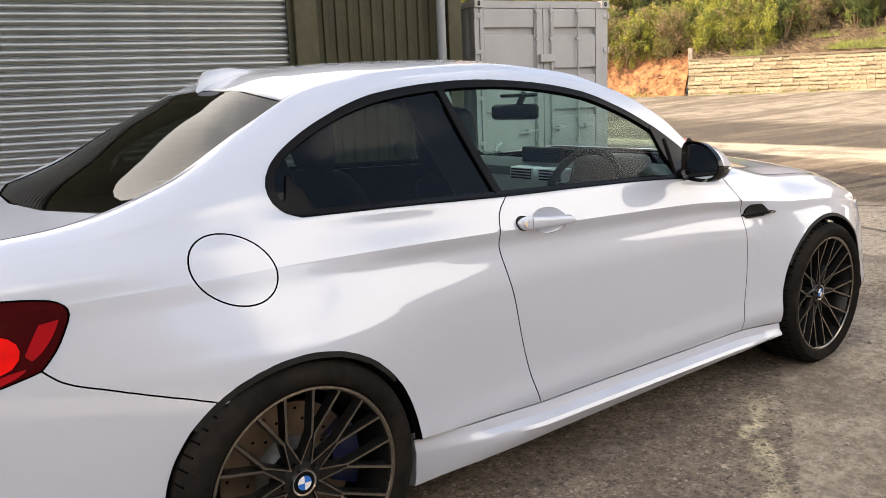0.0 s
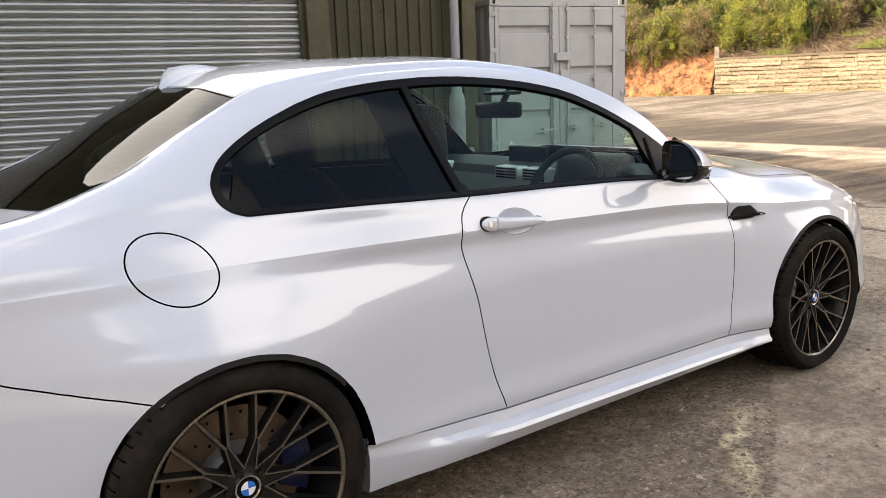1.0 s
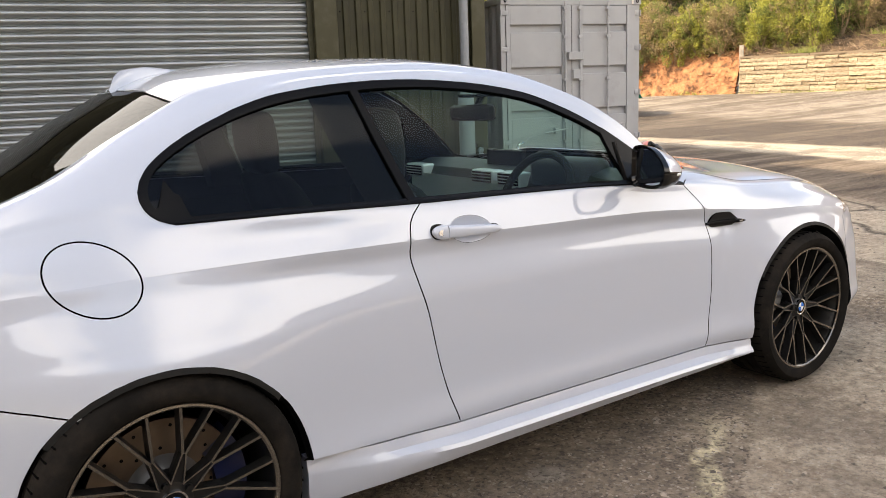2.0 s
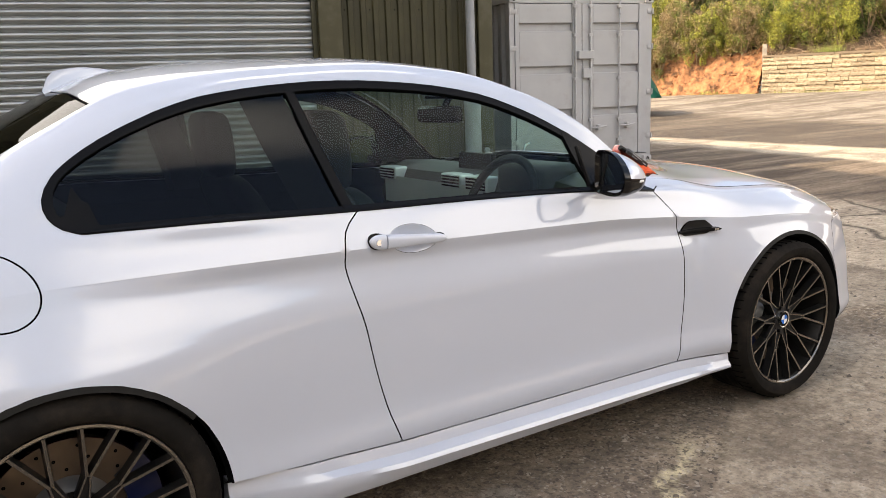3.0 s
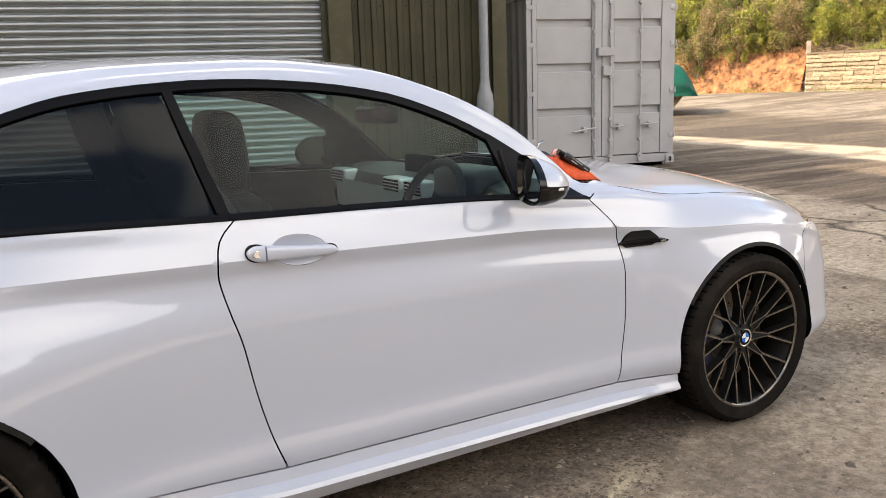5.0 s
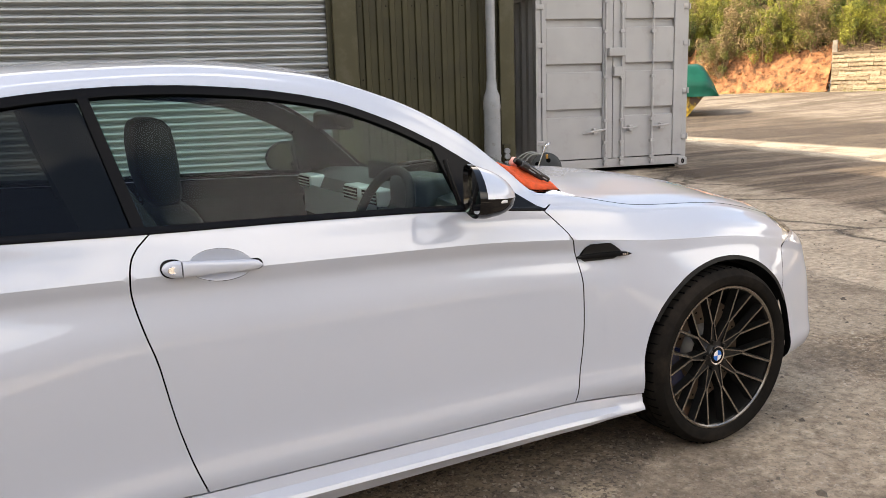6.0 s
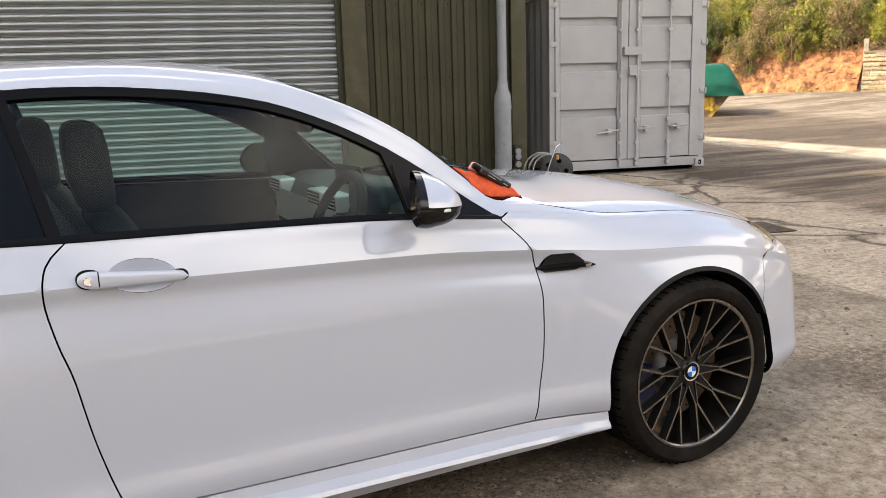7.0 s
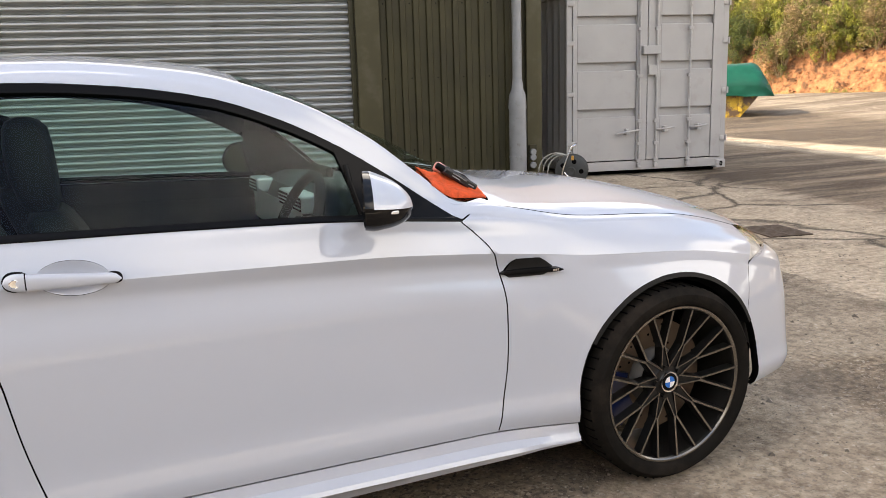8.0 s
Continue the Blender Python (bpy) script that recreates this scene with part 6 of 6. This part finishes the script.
for x in np.arange(-15, 14, 1.9):
    kinds = (GD, YG, MIX, YG, GD)[seed % 5]
    spots.append((x, 5.2 + 0.6 * math.sin(seed), 5.6 + 0.5 * math.cos(seed * 1.9), kinds, seed))
    seed += 1
for x, y, z, kinds in ((-7.6, 1.9, 2.7, GD), (-2.4, 2.0, 2.5, MIX), (-1.2, 1.9, 2.45, BR), (-4.6, 2.1, 2.9, BR), (-5.3, 1.3, 2.0, BR), (-9.4, 1.7, 2.6, GD), (-11.0, 1.6, 2.5, MIX), (-3.4, 1.7, 2.5, MIX), (0.7, 1.6, 2.3, YG), (1.9, 1.8, 2.4, MIX), (3.1, 1.7, 2.5, YG), (4.2, 2.3, 2.9, GD), (1.3, 3.4, 3.9, YG), (3.4, 3.6, 4.0, YG), (-0.4, 2.9, 3.6, MIX), (5.8, 3.8, 4.3, BR), (8.4, 4.2, 4.5, MIX), (5.2, 2.6, 3.2, BR), (7.4, 3.0, 3.6, GD), (9.5, 2.8, 3.1, MIX), (11.5, 3.2, 3.6, GD)):
    spots.append((x, y, z, kinds, seed))
    seed += 1
NAMES = {id(YG): "yellow-green leafy spring bush on the bank", id(GD): "dark green leafy bush on the bank", id(BR): "brown dry twiggy bush on the bank", id(MIX): "straggly yellow-green and brown bush on the bank"}
for x, y, z, kinds, sd in spots:
    big = y > 4
    bush(NAMES[id(kinds)], x, y, z, 1.75 if big else 1.3, 1.3 if big else 1.05, 1.75 if big else 1.4, 16000 if big else 14000, kinds, sd, 0.046 if big else 0.040)

# grass and weeds at the bank's foot, along the wall and on the slope
GRASS = mat("grass_blade", (0.24, 0.28, 0.06), rough=0.6, vary=0.3, scale=3, island=True)
rng = np.random.default_rng(5)
q, f = [], []
def tuft(x, y, z, n, h, spread):
    for _ in range(n):
        a = rng.uniform(0, 6.28)
        px, py = x + rng.normal(0, spread), y + rng.normal(0, spread * 0.6)
        hh = h * rng.uniform(0.5, 1.2)
        w = 0.007
        lx, ly = rng.normal(0, 0.35) * hh, rng.normal(0, 0.35) * hh
        o = len(q)
        for vx, vy, vz in ((px - w * math.cos(a), py - w * math.sin(a), z), (px + w * math.cos(a), py + w * math.sin(a), z), (px + lx, py + ly, z + hh)):
            q.append(tuple(WALL @ Vector((vx, vy, vz))))
        f.append((o, o + 1, o + 2))
for x in np.arange(-12, -0.3, 0.22):
    d = 0.35 + 0.25 * math.sin(x * 1.7)
    tuft(x, d, bank_height(x, d) - 0.03, int(150 * max(0.3, math.sin(x * 0.9 + 1.0))), 0.26, 0.22)
for x in (0.9, 2.0, 2.6, 3.1, 4.35, 5.6, 7.0, 8.8):
    tuft(x, -0.12, -0.03, 70, 0.2, 0.16)
for x, y in ((2.7, 1.1), (6.6, 1.2), (7.2, 1.5), (7.9, 1.2), (8.5, 1.8), (9.2, 1.3), (9.9, 1.6), (10.6, 1.2), (6.0, 2.4), (8.8, 2.6), (10.2, 3.0)):
    tuft(x, y, bank_height(x, y) - 0.02, 420, 0.34, 0.34)
me = bpy.data.meshes.new("grass")
me.from_pydata(q, [], f)
me.materials.append(GRASS)
tagged(new("grass", me), "bright green grass tufts and weeds on the bank", "grass", kind="stuff")
q, f = [], []
for _ in range(2600):
    x, y = rng.uniform(-13, 0), abs(rng.normal(0, 1.1))
    z = bank_height(x, y) - 0.012
    r = rng.gamma(1.5, 0.017) + 0.012
    o = len(q)
    for dx, dy, dz in ((1, 0, 0), (0, 1, 0.2), (-1, 0, 0), (0, -1, -0.1), (0.1, 0.1, 1), (0, 0, -1)):
        k = r * rng.uniform(0.6, 1.3)
        q.append(tuple(WALL @ Vector((x + dx * k * 1.4, y + dy * k, z + dz * k * 0.8))))
    for a, b in ((0, 1), (1, 2), (2, 3), (3, 0)):
        f += [(o + a, o + b, o + 4), (o + b, o + a, o + 5)]
me = bpy.data.meshes.new("clods")
me.from_pydata(q, [], f)
me.materials.append(SOIL)
tagged(new("clods", me), "loose clods of orange soil and stone on the bank", "clods", kind="stuff")
q, f = [], []
for _ in range(9000):
    x, y = rng.uniform(-12, 13), rng.uniform(0.5, 6.0)
    if x < 0.2 and (y < 1.7 or rng.random() < 0.4):
        continue
    z = bank_height(x, y)
    L = rng.uniform(0.15, 0.8)
    a = rng.normal(0, 1, 3)
    a[2] = abs(a[2]) * 0.6
    a *= L / np.linalg.norm(a)
    o = len(q)
    p = np.array((x, y, z + 0.02))
    for v in (p, p + a * 0.5 + (0.010, 0, 0.05 * L + 0.008), p + a, p + a * 0.5 - (0.010, 0, 0.008 - 0.05 * L)):
        q.append(tuple(WALL @ Vector(v)))
    f.append((o, o + 1, o + 2, o + 3))
me = bpy.data.meshes.new("twigs")
me.from_pydata(q, [], f)
me.materials.append(TWIG)
tagged(new("twigs", me), "dry brown twigs and stalks littering the slope", "twigs", kind="stuff")

# ---- skip with green sheet ----
YELLOW = mat("skip_yellow", (0.52, 0.33, 0.03), rough=0.6, vary=0.2, scale=3, stain=(0.10, 0.06, 0.035), stain_scale=2.4, stain_low=0.45, stain_high=0.58)
TARP = mat("green_sheet", (0.002, 0.075, 0.05), rough=0.4, spec=0.25, vary=0.15, scale=3, bump=0.6, bump_scale=3)
SK = Matrix.Translation((22.4, 18.1, -0.02)) @ pose(0, 0, 0, 0, 0, -40) @ Matrix.Scale(1.2, 4)   # local x away along its length
skip = thing("skip", "rusty yellow builder's skip covered with a green sheet", "skip")
bm = bmesh.new()
prism(bm, [(-2.6, 0.02), (-0.55, 0.02), (0.22, 0.98), (-3.4, 0.98)], -0.85, 0.85, SK @ Matrix(((1, 0, 0, 0), (0, 0, 1, 0), (0, 1, 0, 0), (0, 0, 0, 1))))
part("skip_body", bm, YELLOW, skip)
for x in (-2.9, -2.1, -1.3, -0.5):
    bm = bmesh.new()
    box(bm, x - 0.05, x + 0.05, -0.90, -0.855, 0.25, 0.95, 0.01, m=SK)
    part("skip_rib", bm, YELLOW, skip)
bm = bmesh.new()
rows = []
nl, nc = 40, 30
for i in range(nl + 1):
    t = i / nl
    x = -3.55 + 3.92 * t
    end = min(1.0, t / 0.05, (1 - t) / 0.09)
    crown = 0.53 * min(1.0, t / 0.10, (1 - t) / 0.14) ** 0.6
    row = []
    for k in range(nc + 1):
        c = -1 + 2 * k / nc
        flat = min(1.0, abs(c) / 0.72)
        if abs(c) < 0.72:
            y, z = 1.02 * math.copysign(flat ** 0.9, c), 1.04 + crown * (1 - flat ** 3)
        else:
            y, z = 1.02 * math.copysign(1, c), 1.04 - (abs(c) - 0.72) / 0.28 * (0.36 + 0.06 * math.sin(9 * t) + 0.04 * math.sin(23 * t))
        w = noise.noise(Vector((x * 1.7, c * 4, 2.0))) * 0.05 + noise.noise(Vector((x * 5, c * 9, 7.0))) * 0.022
        row.append(bm.verts.new(SK @ Vector((x + 0.4 * w, y * (0.9 + 0.1 * end) + w * (1 if c > 0 else -1), max(0.66, z + w * 0.7 - 0.36 * (1 - end))))))
    rows.append(row)
for a, b in zip(rows, rows[1:]):
    for k in range(nc):
        bm.faces.new((a[k], a[k + 1], b[k + 1], b[k]))
for r in (rows[0], rows[-1]):
    bm.faces.new(r)
part("sheet", bm, TARP, skip, "green plastic sheet over the load", smooth=50)

# ---- hose reel beside the container ----
reel = thing("hose_reel", "grey garden hose reel on a metal stand", "hose reel", at=(6.60, 5.58, 0), turn=-38)
HOSE = mat("grey_hose", (0.30, 0.30, 0.27), rough=0.5, vary=0.15, scale=10)
REEL = mat("reel_plastic", (0.028, 0.03, 0.03), rough=0.5, vary=0.15, scale=12)
bm = bmesh.new()
tube(bm, [(-0.16, -0.15, 0.02), (-0.12, -0.15, 0.28), (-0.02, -0.15, 0.56), (0.03, -0.14, 0.585), (0.03, 0.14, 0.585), (-0.02, 0.15, 0.56), (-0.12, 0.15, 0.28), (-0.16, 0.15, 0.02)], 0.011, 8)
part("stand", bm, CHROME, reel, "bent steel stand", smooth=60)
for y in (-0.15, 0.15):
    bm = bmesh.new()
    tube(bm, [(-0.10, y, 0.25), (0.12, y, 0.02)], 0.011, 8)
    part("foot", bm, CHROME, reel, smooth=60)
for y in (-0.125, 0.115):
    bm = bmesh.new()
    lathe(bm, [(0.001, y - 0.012), (0.05, y - 0.018), (0.06, y - 0.008), (0.19, y - 0.008), (0.20, y), (0.19, y + 0.008), (0.001, y + 0.008)], 32, Matrix.Translation((-0.02, 0, 0.26)))
    dsk = part("reel_flange", bm, REEL, reel, smooth=40)
    for k in range(5):
        bm = bmesh.new()
        a = 2 * math.pi * k / 5
        lathe(bm, [(0.001, y - 0.0095), (0.028, y - 0.0095), (0.030, y - 0.007)], 12, Matrix.Translation((-0.02 + 0.125 * math.cos(a), 0, 0.26 + 0.125 * math.sin(a))))
        part("flange_hole", bm, DARK, dsk)
bm = bmesh.new()
pts = []
for k in range(241):
    a = 2 * math.pi * k / 30
    lay = 0.13 + 0.018 * (k // 120)
    pts.append((-0.02 + lay * math.cos(a), -0.095 + 0.19 * ((k % 120) / 120), 0.26 + lay * math.sin(a)))
tube(bm, pts, 0.011, 6)
part("hose", bm, HOSE, reel, "coiled grey hose", smooth="all")
for k in range(3):
    bm = bmesh.new()
    tube(bm, [(-0.12 - 0.04 * k + (0.19 + 0.02 * k) * math.cos(a), -0.10 + 0.03 * k, 0.25 + (0.21 + 0.01 * k) * math.sin(a)) for a in np.linspace(0.4, 5.6, 30)], 0.010, 6)
    part("loose_coil", bm, HOSE, reel, smooth="all")
bm = bmesh.new()
box(bm, -0.015, 0.015, -0.16, -0.14, 0.40, 0.455, 0.006)
part("tap_fitting", bm, mat("amber_plastic", (0.5, 0.24, 0.04), rough=0.4), reel)

# ---- drain grate in the slabs ----
grate = thing("drain_grate", "rusty cast iron drain grate set in the yard", "grate", at=(6.43, 2.22, 0.0), turn=76)
grate.scale = (0.84, 0.78, 1.0)
IRON = mat("rusty_iron", (0.10, 0.07, 0.05), rough=0.7, metal=0.3, vary=0.35, scale=14)
bm = bmesh.new()
box(bm, -0.30, 0.30, -0.24, 0.24, -0.03, 0.003)
part("drain_pit", bm, DARK, grate)
for k in range(13):
    bm = bmesh.new()
    x = -0.276 + 0.046 * k
    box(bm, x - 0.011, x + 0.011, -0.23, 0.23, -0.01, 0.012, 0.002)
    part("grate_bar", bm, IRON, grate)
for y in (-0.24, 0.0, 0.24):
    bm = bmesh.new()
    box(bm, -0.30, 0.30, y - 0.014, y + 0.014, -0.01, 0.011, 0.002)
    part("grate_rail", bm, IRON, grate)

# ---- cloth and bottle at the windscreen's foot ----
CLOTH = mat("orange_cloth", (0.90, 0.12, 0.035), rough=0.95, vary=0.2, scale=60, bump=1.0, bump_scale=260)
def car_top(x, y):
    s = s_at(x, w=abs(y), lo=13.0)
    return float(skin([x], [s])[0, 2])
cloth = thing("microfibre_cloth", "fluffy orange microfibre cloth folded at the windscreen's foot", "cloth")
bm = bmesh.new()
nu, nv = 36, 16
top, low = [], []
for i in range(nu + 1):
    r0, r1 = [], []
    for j in range(nv + 1):
        u, v = i / nu, j / nv
        x = 1.93 + 0.195 * u + 0.012 * math.sin(3.1 * v)
        y = -0.690 + 0.035 * u + 0.12 * v
        z = car_top(x, y)
        edge = min(u, 1 - u, 0.28) / 0.28 * min(v, 1 - v, 0.3) / 0.3
        th = 0.004 + 0.026 * edge ** 0.5 * (1 - 0.25 * u) + 0.010 * noise.noise(Vector((x * 38, y * 38, 0))) * edge + 0.008 * math.sin(v * 9 + u * 4) * edge
        r0.append(bm.verts.new((x, y, z + th)))
        r1.append(bm.verts.new((x, y, z + 0.001)))
    top.append(r0)
    low.append(r1)
for i in range(nu):
    for j in range(nv):
        bm.faces.new((top[i][j], top[i + 1][j], top[i + 1][j + 1], top[i][j + 1]))
        bm.faces.new((low[i][j], low[i][j + 1], low[i + 1][j + 1], low[i + 1][j]))
for i in range(nu):
    bm.faces.new((top[i][0], low[i][0], low[i + 1][0], top[i + 1][0]))
    bm.faces.new((top[i][nv], top[i + 1][nv], low[i + 1][nv], low[i][nv]))
for j in range(nv):
    bm.faces.new((top[0][j], top[0][j + 1], low[0][j + 1], low[0][j]))
    bm.faces.new((top[nu][j], low[nu][j], low[nu][j + 1], top[nu][j + 1]))
part("cloth_fold", bm, CLOTH, cloth, smooth="all")
bottle = thing("spray_bottle", "black and clear bottle with red label lying on the cloth", "bottle")
BT = Matrix.Translation((2.055, -0.610, car_top(2.055, -0.610) + 0.036)) @ Matrix.Rotation(radians(-4), 4, 'Z') @ Matrix.Rotation(radians(33), 4, 'Y')
bm = bmesh.new()
box(bm, -0.060, 0.062, -0.018, 0.018, -0.013, 0.013, 0.006, m=BT)
part("bottle_body", bm, mat("black_bottle", (0.012, 0.011, 0.012), rough=0.25), bottle, smooth=50)
bm = bmesh.new()
for u0, u1, v in ((-0.03, 0.02, 0.004), (-0.03, 0.0, -0.004), (0.03, 0.05, 0.0)):
    box(bm, u0, u1, -0.0195, -0.0175, v - 0.0015, v + 0.0015, 0.0, m=BT)
part("label_bar", bm, PIPE, bottle, "small pale writing bars")
bm = bmesh.new()
tube(bm, [BT @ Vector((-0.060, 0, 0)), BT @ Vector((-0.083, 0, 0))], [0.011, 0.010], 12)
part("bottle_cap", bm, TRIM, bottle, smooth=50)
bm = bmesh.new()
box(bm, -0.075, 0.085, 0.021, 0.053, -0.015, 0.017, 0.008, m=BT)
part("clear_bottle", bm, mat("red_clear_plastic", (0.75, 0.28, 0.24), rough=0.15, coat=0.5, vary=0.3, scale=30), bottle, smooth=50)

# ---- loose grit and stones on the yard ----
PEBBLE = mat("pebble", (0.27, 0.225, 0.18), rough=0.9, vary=0.3, scale=30, island=True)
rng = np.random.default_rng(11)
q, f = [], []
n = 9000
px = rng.uniform(0.2, 7.5, n)
py = rng.uniform(-2.6, 2.6, n)
sz = rng.gamma(1.6, 0.0022, n) + 0.0015
for x, y, s in zip(px, py, sz):
    o = len(q)
    r = rng.uniform(0.6, 1.4, 4) * s
    for vx, vy, vz in ((r[0], 0, 0), (0, r[1], 0), (-r[2], 0, 0), (0, -r[3], 0), (0, 0, s * 0.8)):
        q.append((x + vx, y + vy, vz + 0.0005))
    f += [(o, o + 1, o + 4), (o + 1, o + 2, o + 4), (o + 2, o + 3, o + 4), (o + 3, o, o + 4)]
me = bpy.data.meshes.new("grit")
me.from_pydata(q, [], f)
me.materials.append(PEBBLE)
tagged(new("grit", me), "loose brown grit and small stones on the yard", "grit", kind="stuff")
